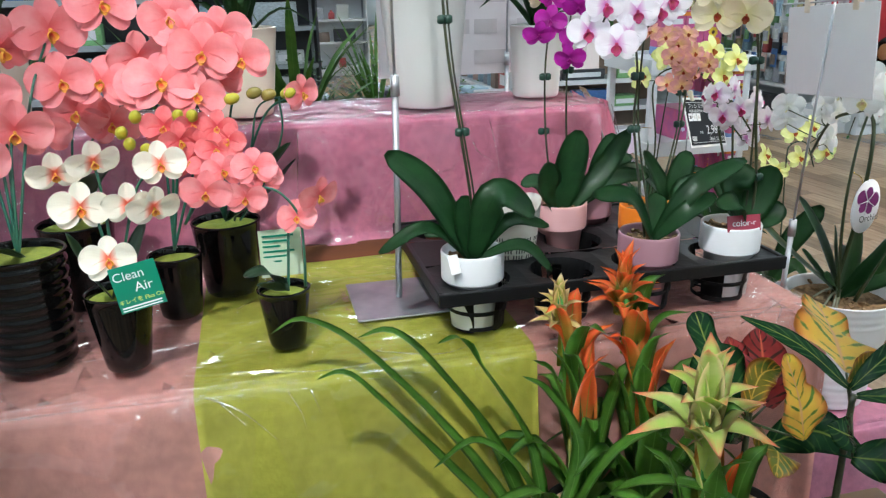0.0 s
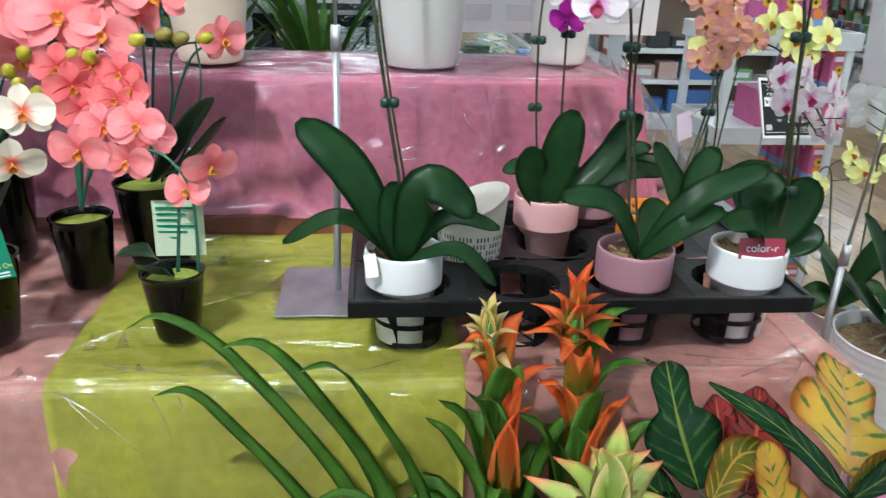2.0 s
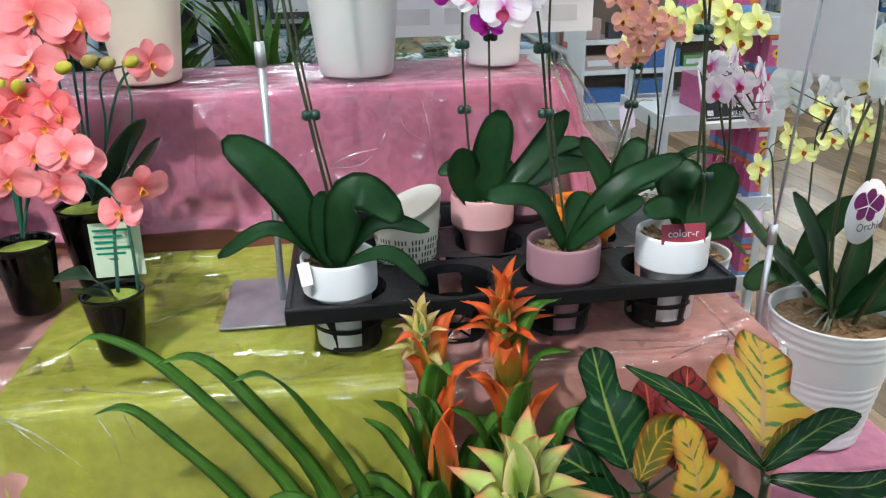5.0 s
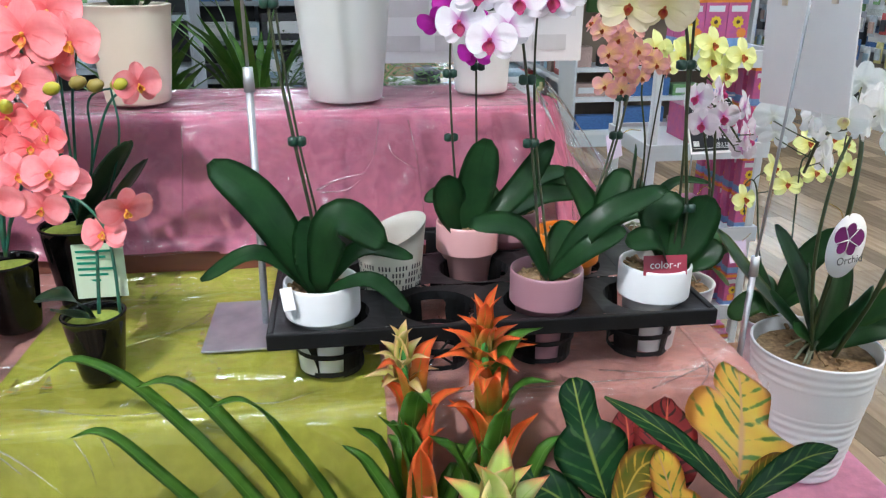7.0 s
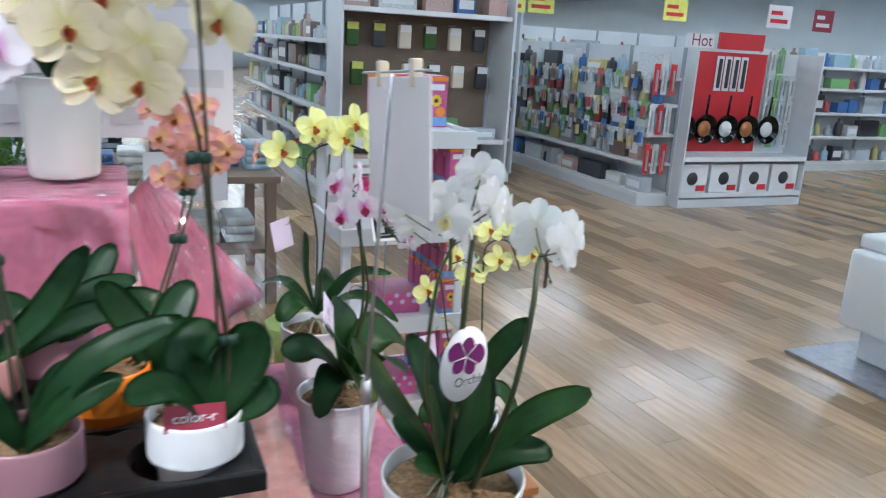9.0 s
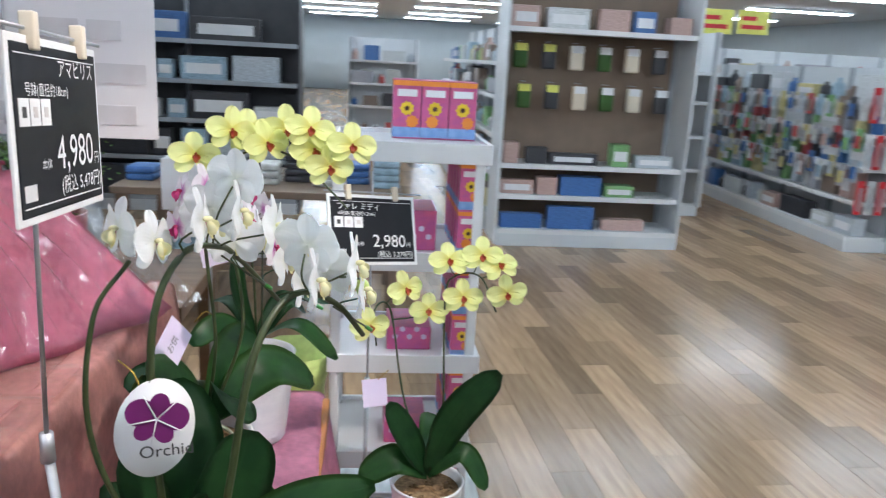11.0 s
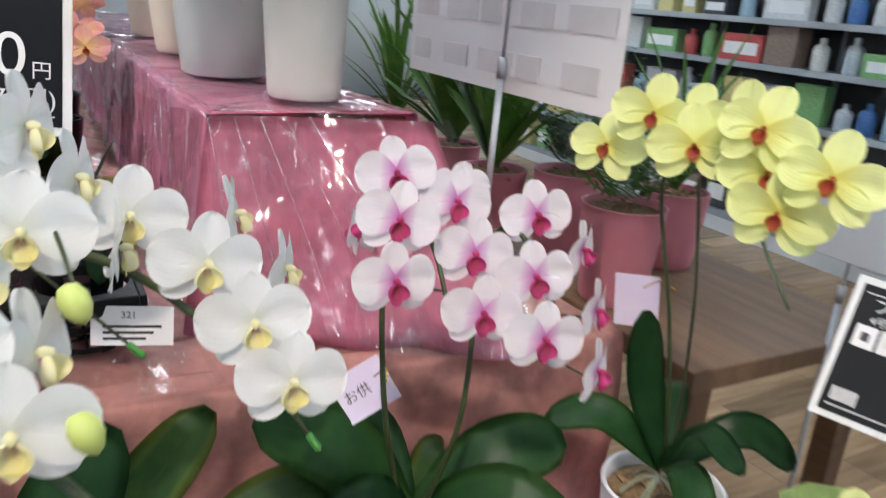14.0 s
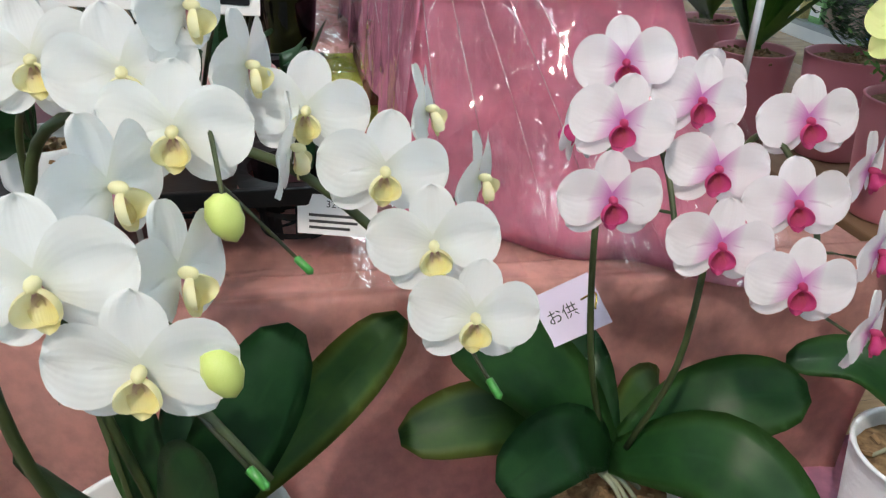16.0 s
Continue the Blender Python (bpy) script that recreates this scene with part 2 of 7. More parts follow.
M = {
    "leaf": leaf_mat("orchid_leaf", (0.04, 0.125, 0.035), (0.024, 0.085, 0.026), (0.035, 0.11, 0.035), rough=0.36, edge=(0.06, 0.15, 0.035)),
    "leaf2": leaf_mat("orchid_leaf_deep", (0.03, 0.095, 0.03), (0.018, 0.065, 0.022), (0.024, 0.078, 0.026), rough=0.34),
    "leaf_olive": leaf_mat("orchid_leaf_olive", (0.06, 0.13, 0.03), (0.035, 0.09, 0.025), (0.05, 0.11, 0.03), rough=0.36, edge=(0.16, 0.2, 0.04)),
    "strap": leaf_mat("strap_leaf", (0.11, 0.26, 0.035), (0.06, 0.17, 0.02), (0.16, 0.33, 0.07), rough=0.32),
    "brom_red": leaf_mat("bract_red", (0.2, 0.3, 0.035), (0.34, 0.32, 0.04), (0.4, 0.34, 0.05), rough=0.38, tip=(0.82, 0.17, 0.04), tip_from=0.15),
    "brom_cream": leaf_mat("bract_cream", (0.78, 0.62, 0.22), (0.6, 0.58, 0.14), (0.66, 0.6, 0.2), rough=0.38, edge=(0.82, 0.55, 0.25), tip=(0.85, 0.66, 0.38), tip_from=0.5),
    "brom_lime": leaf_mat("bract_lime", (0.5, 0.66, 0.13), (0.68, 0.74, 0.28), (0.55, 0.66, 0.18), rough=0.38, edge=(0.76, 0.6, 0.3), tip=(0.85, 0.2, 0.14), tip_from=0.66),
    "croton_green": leaf_mat("croton_green", (0.02, 0.078, 0.026), (0.013, 0.05, 0.02), (0.3, 0.4, 0.08), 48, (0.06, 0.15, 0.04), rough=0.25),
    "croton_yellow": leaf_mat("croton_yellow", (0.88, 0.66, 0.09), (0.86, 0.54, 0.1), (0.8, 0.5, 0.22), 46, (0.16, 0.3, 0.05), rough=0.3, edge=(0.85, 0.36, 0.08)),
    "croton_red": leaf_mat("croton_red", (0.4, 0.05, 0.05), (0.24, 0.04, 0.045), (0.72, 0.18, 0.1), 50, (0.07, 0.03, 0.025), rough=0.3),
    "croton_mix": leaf_mat("croton_mix", (0.09, 0.17, 0.03), (0.22, 0.2, 0.03), (0.7, 0.5, 0.1), 50, (0.65, 0.42, 0.06), rough=0.3, edge=(0.5, 0.2, 0.05)),
    "fern": leaf_mat("fern_leaf", (0.09, 0.2, 0.03), (0.05, 0.14, 0.02), (0.1, 0.22, 0.04), rough=0.5),
    "fern_dark": leaf_mat("shade_leaf", (0.03, 0.09, 0.02), (0.02, 0.06, 0.015), (0.05, 0.12, 0.03), rough=0.45),
    "plastic_leaf": plain("artificial_leaf", (0.02, 0.05, 0.025), (0.03, 0.07, 0.03), 0.3),
    "white": petal_mat("petal_white", (0.8, 0.83, 0.78), (0.86, 0.89, 0.91), (0.84, 0.85, 0.78), lo=0.05, hi=0.35),
    "pinkwhite": petal_mat("petal_pinkwhite", (0.66, 0.24, 0.6), (0.87, 0.85, 0.89), (0.86, 0.74, 0.83), lo=0.06, hi=0.4),
    "yellow": petal_mat("petal_yellow", (0.76, 0.73, 0.2), (0.81, 0.85, 0.38), (0.74, 0.82, 0.3)),
    "coral": petal_mat("petal_coral", (0.74, 0.13, 0.14), (0.86, 0.27, 0.29), (0.9, 0.42, 0.43), rough=0.7, thin=0.25, lo=0.05, hi=0.55, vein_amount=0.75),
    "coral_deep": petal_mat("petal_coral_deep", (0.66, 0.07, 0.08), (0.82, 0.19, 0.2), (0.84, 0.32, 0.33), rough=0.7, thin=0.25, vein_amount=0.6),
    "whiteart": petal_mat("petal_white_cloth", (0.9, 0.2, 0.12), (0.88, 0.84, 0.72), (0.9, 0.8, 0.6), rough=0.7, thin=0.25, lo=0.08, hi=0.33),
    "magenta": petal_mat("petal_magenta", (0.3, 0.01, 0.22), (0.45, 0.02, 0.36), (0.6, 0.08, 0.5), lo=0.1, hi=0.6),
    "peach": petal_mat("petal_peach", (0.85, 0.6, 0.25), (0.8, 0.42, 0.36), (0.66, 0.28, 0.4), lo=0.1, hi=0.7, vein_amount=0.8),
    "cream": petal_mat("petal_cream", (0.8, 0.75, 0.4), (0.86, 0.78, 0.56), (0.8, 0.66, 0.5), vein_amount=0.6),
    "lip_white": petal_mat("lip_white", (0.5, 0.24, 0.36), (0.84, 0.82, 0.55), (0.84, 0.7, 0.06), vein_amount=0.8, lo=0.1, hi=0.55),
    "lip_pink": petal_mat("lip_pink", (0.4, 0.05, 0.07), (0.58, 0.06, 0.22), (0.7, 0.2, 0.42), lo=0.2, hi=0.9),
    "lip_red": petal_mat("lip_red", (0.4, 0.03, 0.03), (0.5, 0.16, 0.04), (0.4, 0.03, 0.03), lo=0.3, hi=0.9),
    "lip_art": petal_mat("lip_art", (0.6, 0.05, 0.04), (0.82, 0.42, 0.06), (0.7, 0.12, 0.06), lo=0.3, hi=0.8, thin=0.1),
    "lip_dark": petal_mat("lip_dark", (0.4, 0.02, 0.25), (0.35, 0.01, 0.25), (0.5, 0.05, 0.35)),
    "bud": plain("bud_green", (0.42, 0.55, 0.12), (0.55, 0.62, 0.22), 0.45, 40),
    "bud_gold": plain("bud_gold", (0.5, 0.44, 0.03), (0.27, 0.27, 0.02), 0.45, 45),
    "bud_dark": plain("bud_brown", (0.14, 0.11, 0.03), (0.3, 0.24, 0.04), 0.5, 60),
    "stem": plain("flower_stem", (0.03, 0.05, 0.016), (0.05, 0.065, 0.02), 0.45, 60),
    "stem_dark": plain("dark_stem", (0.018, 0.022, 0.014), (0.05, 0.06, 0.02), 0.4, 60),
    "stem_plastic": plain("plastic_stem", (0.02, 0.12, 0.09), (0.03, 0.1, 0.05), 0.4, 60),
    "clip": plain("green_clip", (0.012, 0.045, 0.03), None, 0.35),
    "cap": plain("green_cap", (0.05, 0.24, 0.04), None, 0.35),
    "gold": plain("gold_tie", (0.75, 0.5, 0.1), None, 0.25, metal=1.0),
    "root": plain("aerial_root", (0.35, 0.36, 0.28), (0.2, 0.22, 0.12), 0.7, 40, 0.3),
    "soil": plain("bark_soil", (0.13, 0.075, 0.035), (0.34, 0.22, 0.11), 0.9, 120, 0.9, 90),
    "moss": plain("flocked_moss", (0.26, 0.3, 0.04), (0.18, 0.22, 0.03), 0.95, 120, 0.8, 300),
    "pot_white": plain("glazed_white", (0.78, 0.79, 0.8), (0.7, 0.71, 0.74), 0.28, 6, 0.03, 40),
    "pot_stone": plain("hammered_white", (0.76, 0.77, 0.79), (0.68, 0.69, 0.73), 0.36, 20, 0.9, 70, stretch=(1, 1, 1.9)),
    "pot_pink": plain("glazed_pink", (0.72, 0.42, 0.42), (0.66, 0.36, 0.37), 0.3, 8),
    "pot_mauve": plain("glazed_mauve", (0.36, 0.19, 0.23), (0.31, 0.16, 0.2), 0.3, 8),
    "pot_orange": plain("orange_pot", (0.85, 0.25, 0.02), (0.78, 0.2, 0.02), 0.3, 8),
    "pot_black": plain("gloss_black", (0.002, 0.002, 0.0025), (0.004, 0.0035, 0.003), 0.09, 20, spec=0.32),
    "pot_rose": plain("rose_pot", (0.6, 0.22, 0.27), (0.52, 0.18, 0.23), 0.45, 8),
    "vase": plain("frosted_vase", (0.56, 0.57, 0.55), (0.5, 0.51, 0.49), 0.3, 4),
    "vase_cream": plain("cream_vase", (0.72, 0.64, 0.52), (0.66, 0.58, 0.46), 0.4, 4),
    "tray": plain("black_plastic", (0.005, 0.005, 0.0055), (0.009, 0.009, 0.01), 0.42, 40, 0.1, 120, spec=0.25),
    "news": plain("printed_paper", (0.74, 0.72, 0.66), (0.68, 0.66, 0.6), 0.8, 8),
    "ink": plain("ink", (0.05, 0.05, 0.055), None, 0.6),
    "paper": plain("paper", (0.8, 0.8, 0.81), (0.75, 0.75, 0.77), 0.6, 5),
    "paper_back": plain("printed_sheet", (0.74, 0.7, 0.7), (0.68, 0.64, 0.65), 0.6, 5),
    "print_grey": plain("faint_print", (0.64, 0.595, 0.6), None, 0.6),
    "lilac": plain("lilac_card", (0.66, 0.56, 0.76), (0.7, 0.63, 0.78), 0.5, 14),
    "board": plain("black_board", (0.008, 0.009, 0.013), (0.012, 0.013, 0.017), 0.5, 8, spec=0.2),
    "label_green": plain("green_card", (0.0, 0.2, 0.11), (0.0, 0.17, 0.1), 0.45, 8),
    "label_pale": plain("pale_green_card", (0.42, 0.53, 0.34), (0.5, 0.58, 0.44), 0.5, 15),
    "label_red": plain("red_label", (0.32, 0.03, 0.06), None, 0.4),
    "label_purple": plain("purple_print", (0.16, 0.008, 0.13), None, 0.5),
    "label_yellow": plain("yellow_print", (0.75, 0.75, 0.15), None, 0.5),
    "steel": plain("satin_steel", (0.5, 0.51, 0.53), (0.42, 0.43, 0.46), 0.45, 30, metal=0.8),
    "plate": plain("galvanised_plate", (0.5, 0.51, 0.54), (0.34, 0.35, 0.4), 0.35, 22, metal=0.75),
    "pink": cloth_mat("cloth_magenta_pink", (0.74, 0.25, 0.38)),
    "rose": cloth_mat("cloth_rose", (0.8, 0.36, 0.54)),
    "salmon": cloth_mat("cloth_salmon", (0.75, 0.39, 0.34)),
    "lime": cloth_mat("cloth_lime", (0.56, 0.56, 0.07)),
    "mauve": cloth_mat("cloth_mauve", (0.42, 0.22, 0.22)),
    "lime_pale": cloth_mat("cloth_pale_lime", (0.55, 0.68, 0.22)),
    "film": film_mat("clear_film"),
    # gloss raised far above the film's, so the ridges draw its bright lines
    "crease": film_mat("film_crease_glint", 0.4),
    "wood": plain("dark_board", (0.2, 0.06, 0.03), (0.13, 0.04, 0.025), 0.5, 8, 0.3, 30, stretch=(0.3, 4, 4)),
    "wood_bench": plain("bench_wood", (0.22, 0.13, 0.07), (0.16, 0.09, 0.05), 0.6, 8, 0.3, 30, stretch=(0.3, 4, 4)),
    "orange_wood": plain("orange_wood", (0.5, 0.2, 0.06), (0.4, 0.15, 0.05), 0.5, 8, 0.3, 30, stretch=(4, .3, 4)),
    "white_wood": plain("white_washed_board", (0.66, 0.7, 0.7), (0.5, 0.54, 0.55), 0.6, 9, 0.5, 40, stretch=(5, 0.5, 5)),
    "white_plastic": plain("white_plastic", (0.78, 0.79, 0.8), (0.72, 0.73, 0.75), 0.35, 5),
    "shop_white": plain("shop_white", (0.7, 0.72, 0.74), (0.64, 0.66, 0.69), 0.45, 3),
    "shop_grey": plain("shop_grey", (0.38, 0.41, 0.45), (0.3, 0.33, 0.37), 0.5, 3),
    "shop_brown": plain("brown_panel", (0.24, 0.17, 0.12), (0.2, 0.14, 0.1), 0.6, 6),
    "shop_dark": plain("dark_panel", (0.03, 0.032, 0.04), (0.05, 0.05, 0.055), 0.5, 6),
    "shop_red": plain("red_panel", (0.6, 0.02, 0.03), (0.52, 0.02, 0.03), 0.5, 6),
    "wall": plain("painted_wall", (0.66, 0.72, 0.76), (0.62, 0.68, 0.72), 0.7, 2),
    "ceiling": plain("ceiling_paint", (0.6, 0.62, 0.64), (0.56, 0.58, 0.6), 0.8, 2),
    "tube": plain("lit_tube", (0.86, 0.98, 1.0), None, 0.5, emit=LIGHT),
    "plank": plain("plank_floor", (0.5, 0.34, 0.2), (0.33, 0.21, 0.12), 0.2, 5, 0.12, 30, stretch=(6, 0.6, 6), rand=0.38),
    "joint": plain("floor_joint", (0.12, 0.08, 0.055), None, 0.6),
}

# ---------------------------------------------------------------- mesh helpers


def mesh_of(name, bm, material, smooth=True):
    me = bpy.data.meshes.new(name)
    bm.to_mesh(me)
    bm.free()
    me.materials.append(material)
    if smooth:
        me.polygons.foreach_set("use_smooth", [True] * len(me.polygons))
    return me


def part(name, bm, material, parent, label="", smooth=True):
    ob = new(name, mesh_of(name, bm, material, smooth))
    ob.parent = parent
    return tagged(ob, label)


def inst(name, me, parent, m, label=""):
    ob = new(name, me)
    ob.parent = parent
    ob.matrix_basis = m
    return tagged(ob, label)


def thing(name, base, label, category, group="", kind=""):
    ob = new(name)
    ob.location = base
    ob.empty_display_size = 0.05
    return tagged(ob, label, category, group, kind)


def box(bm, lo, hi, bevel=0.0):
    c = [(a + b) / 2 for a, b in zip(lo, hi)]
    s = [b - a for a, b in zip(lo, hi)]
    r = bmesh.ops.create_cube(bm, size=1, matrix=Matrix.Translation(c) @ Matrix.Diagonal((*s, 1)))
    if bevel:
        es = list({e for v in r["verts"] for e in v.link_edges})
        bmesh.ops.bevel(bm, geom=es, offset=bevel, segments=2, affect="EDGES", profile=0.6)
    return bm


def boxm(lo, hi, bevel=0.0):
    return box(bmesh.new(), lo, hi, bevel)


def lathe(profile, seg=36, bm=None, at=(0, 0, 0)):
    bm = bm or bmesh.new()
    rings = []
    for r, z in profile:
        if r < 1e-5:
            rings.append([bm.verts.new((at[0], at[1], at[2] + z))])
        else:
            rings.append([bm.verts.new((at[0] + r * math.cos(k * math.tau / seg), at[1] + r * math.sin(k * math.tau / seg), at[2] + z)) for k in range(seg)])
    for a, b in zip(rings, rings[1:]):
        for k in range(seg):
            q = (k + 1) % seg
            if len(a) == 1:
                bm.faces.new((a[0], b[q], b[k])) if len(b) > 1 else None
            elif len(b) == 1:
                bm.faces.new((a[k], a[q], b[0]))
            else:
                bm.faces.new((a[k], a[q], b[q], b[k]))
    bmesh.ops.recalc_face_normals(bm, faces=bm.faces)
    return bm


def spline(pts, n=24):
    """Points on a smooth curve through pts."""
    P = [Vector(p) for p in pts]
    if len(P) == 2:
        return [P[0].lerp(P[1], i / (n - 1)) for i in range(n)]
    P = [P[0] * 2 - P[1]] + P + [P[-1] * 2 - P[-2]]
    out, segs = [], len(P) - 3
    for i in range(n):
        u = i / (n - 1) * segs
        k = min(int(u), segs - 1)
        f = u - k
        a, b, c, d = P[k:k + 4]
        out.append(0.5 * (2 * b + (c - a) * f + (2 * a - 5 * b + 4 * c - d) * f * f + (3 * b - a - 3 * c + d) * f ** 3))
    return out


def tube(bm, pts, r0, r1=None, seg=7, n=20, smooth=True):
    r1 = r0 if r1 is None else r1
    P = spline(pts, n) if smooth and len(pts) > 2 else [Vector(p) for p in pts]
    rings, side = [], Vector((0.31, 0.95, 0.05))
    for i, p in enumerate(P):
        d = (P[min(i + 1, len(P) - 1)] - P[max(i - 1, 0)]).normalized()
        a = d.cross(side).normalized() if abs(d.dot(side)) < 0.98 else d.cross(Vector((1, 0, 0))).normalized()
        b = d.cross(a)
        r = r0 + (r1 - r0) * i / (len(P) - 1)
        rings.append([bm.verts.new(p + r * (a * math.cos(k * math.tau / seg) + b * math.sin(k * math.tau / seg))) for k in range(seg)])
    for a, b in zip(rings, rings[1:]):
        for k in range(seg):
            bm.faces.new((a[k], a[(k + 1) % seg], b[(k + 1) % seg], b[k]))
    bm.faces.new(rings[0][::-1])
    bm.faces.new(rings[-1])
    return bm


def blunt(u):
    """Outline of a strap-shaped leaf with a rounded tip."""
    return 0.34 + 0.66 * math.sin(math.pi / 2 * min(1, u / 0.55)) if u < 0.6 else math.sqrt(max(0.0, 1 - ((u - 0.6) / 0.405) ** 2)) ** 0.8


def blade(bm, pts, width, prof=None, fold=0.18, up=(0, 0, 1), thick=0.0014, n=14, across=6, wave=0.0, twist=0.0, lobes=0.0):
    """A leaf along a smooth curve, creased at its midrib, with thickness. tint: along it, side: across it."""
    tl, sl = bm.verts.layers.float.get("tint") or bm.verts.layers.float.new("tint"), bm.verts.layers.float.get("side") or bm.verts.layers.float.new("side")
    prof = prof or blunt
    P = spline(pts, n)
    faces, rows = [], []
    ph = random.random() * 6
    for i, p in enumerate(P):
        u = i / (n - 1)
        d = (P[min(i + 1, n - 1)] - P[max(i - 1, 0)]).normalized()
        a = d.cross(Vector(up))
        a = a.normalized() if a.length > 0.05 else Vector((1, 0, 0))
        nrm = a.cross(d).normalized()
        ang = twist * u
        a, nrm = a * math.cos(ang) + nrm * math.sin(ang), nrm * math.cos(ang) - a * math.sin(ang)
        w = width / 2 * max(0.02, prof(u)) * (1 + lobes * math.sin(u * 11 + 1))
        row = []
        for k in range(across + 1):
            v = k / across * 2 - 1
            z = abs(v) * fold * w + wave * w * math.sin(u * 13 + ph + v) * abs(v)
            q = bm.verts.new(p + a * v * w + nrm * z)
            q[tl], q[sl] = u, abs(v)
            row.append(q)
        rows.append(row)
    for r, s in zip(rows, rows[1:]):
        for k in range(across):
            faces.append(bm.faces.new((r[k], r[k + 1], s[k + 1], s[k])))
    if thick:
        bmesh.ops.solidify(bm, geom=faces, thickness=thick)
    return bm


def petal(bm, angle, length, width, lift=0.0, bend=0.0, cup=0.15, z0=0.0, point=0.75, n=8, across=6, ruffle=0.03):
    tl, sl = bm.verts.layers.float.get("tint") or bm.verts.layers.float.new("tint"), bm.verts.layers.float.get("side") or bm.verts.layers.float.new("side")
    ca, sa = math.cos(radians(angle)), math.sin(radians(angle))
    ph = angle * 0.13
    rows = []
    for i in range(n + 1):
        u = 1 - (1 - i / n) ** 1.7
        w = width / 2 * ((0.22 + 0.78 * math.sin(math.pi / 2 * u / 0.55)) if u < 0.55 else math.sqrt(max(0.0003, 1 - ((u - 0.55) / 0.45) ** 2)))
        row = []
        for k in range(across + 1):
            v = k / across * 2 - 1
            r = length * u
            z = z0 + lift * u + bend * u * u + cup * v * v * w - 0.07 * math.exp(-(v * 4) ** 2) * math.sin(math.pi * u) + ruffle * math.sin(v * 5 + u * 6 + ph) * u
            q = bm.verts.new((ca * r - sa * v * w, sa * r + ca * v * w, z))
            q[tl], q[sl] = u, abs(v)
            row.append(q)
        rows.append(row)
    for r, s in zip(rows, rows[1:]):
        for k in range(across):
            bm.faces.new((r[k], r[k + 1], s[k + 1], s[k]))


def flower_mesh(kind, round_petals=1.0, droop=0.0, cup=0.12, seed=0):
    rnd = random.Random(seed)
    j = lambda a: rnd.uniform(-a, a)
    bm = bmesh.new()
    petal(bm, 90 + j(5), 0.95, 0.72, 0.02, -0.12 + j(0.05), cup, -0.03)
    petal(bm, 222 + j(6), 0.95, 0.66, 0.03, -0.1 + j(0.06), cup, -0.035)
    petal(bm, 318 + j(6), 0.95, 0.66, 0.03, -0.1 + j(0.06), cup, -0.04)
    petal(bm, 8 + j(5) - droop, 1.05, 1.14 * round_petals, 0.06, -0.14 + j(0.08), cup, 0.012, 0.85, 9, 8, 0.035)
    petal(bm, 172 + j(5) + droop, 1.05, 1.14 * round_petals, 0.06, -0.14 + j(0.08), cup, 0.016, 0.85, 9, 8, 0.035)
    return mesh_of("flower_" + kind, bm, M[kind])


def lip_mesh(kind):
    """Cupped lip with two raised side lobes, a short front lobe and the column above."""
    bm = bmesh.new()
    petal(bm, 270, 0.44, 0.26, 0.26, -0.14, -0.3, 0.07, 0.8, 6, 4, 0.01)
    tl = bm.verts.layers.float.get("tint")
    seg, rows = 18, []
    for r, z in ((0.03, 0.1), (0.11, 0.1), (0.165, 0.15), (0.185, 0.22), (0.17, 0.29)):
        row = []
        for k in range(seg):
            a = k * math.tau / seg
            side = abs(math.cos(a))
            q = bm.verts.new((r * math.cos(a) * 1.08, -0.17 + r * math.sin(a), z * (0.55 + 0.55 * side) + 0.02))
            q[tl] = min(1.0, r / 0.2 + 0.1 * side)
            row.append(q)
        rows.append(row)
    for a, b in zip(rows, rows[1:]):
        for k in range(seg):
            bm.faces.new((a[k], a[(k + 1) % seg], b[(k + 1) % seg], b[k]))
    r = bmesh.ops.create_uvsphere(bm, u_segments=8, v_segments=6, radius=0.085, matrix=Matrix.Translation((0, 0.03, 0.13)) @ Matrix.Diagonal((0.8, 0.9, 1.4, 1)))
    for v in r["verts"]:
        v[tl] = 0.7
    return mesh_of("lip_" + kind, bm, M[kind])


FLOWERS = {}
for kind, rp, droop, cup, lip in (("white", 1.0, 0, 0.1, "lip_white"), ("pinkwhite", 1.0, 0, 0.12, "lip_pink"), ("yellow", 0.74, 3, 0.2, "lip_red"),
                                  ("coral", 1.05, 0, 0.16, "lip_art"), ("coral_deep", 0.95, 4, 0.3, "lip_art"), ("whiteart", 1.0, 3, 0.25, "lip_art"),
                                  ("magenta", 0.9, 0, 0.2, "lip_dark"), ("peach", 0.8, 0, 0.25, "lip_red"), ("cream", 1.0, 0, 0.2, "lip_red")):
    FLOWERS[kind] = ([flower_mesh(kind, rp, droop, cup, s) for s in range(4)], lip_mesh(lip))


def facing(p, d, size, roll=0.0):
    z = Vector(d).normalized()
    x = Vector((0, 0, 1)).cross(z).normalized()
    y = z.cross(x)
    R = Matrix((x, y, z)).transposed().to_4x4()
    return Matrix.Translation(p) @ R @ pose(0, 0, 0, 0, 0, roll) @ Matrix.Diagonal((size, size, size, 1))


FR = random.Random(5)


def flower(parent, p, d, size, kind):
    """One bloom, facing d, at the world place p."""
    mesh, lip = FLOWERS[kind]
    q = Vector(p) - parent.location + Vector((0, 0, 0.24 * size if kind in ("white", "pinkwhite") else 0.1 * size))
    ob = inst("flower", FR.choice(mesh), parent, facing(q, d, size, FR.uniform(-9, 9)))
    inst("lip", lip, ob, Matrix.Diagonal((0.78, 0.78, 0.85, 1)) if kind not in ("white", "pinkwhite") else Matrix.Diagonal((1.3, 1.2, 1.15, 1)), "coloured lip")
    return ob


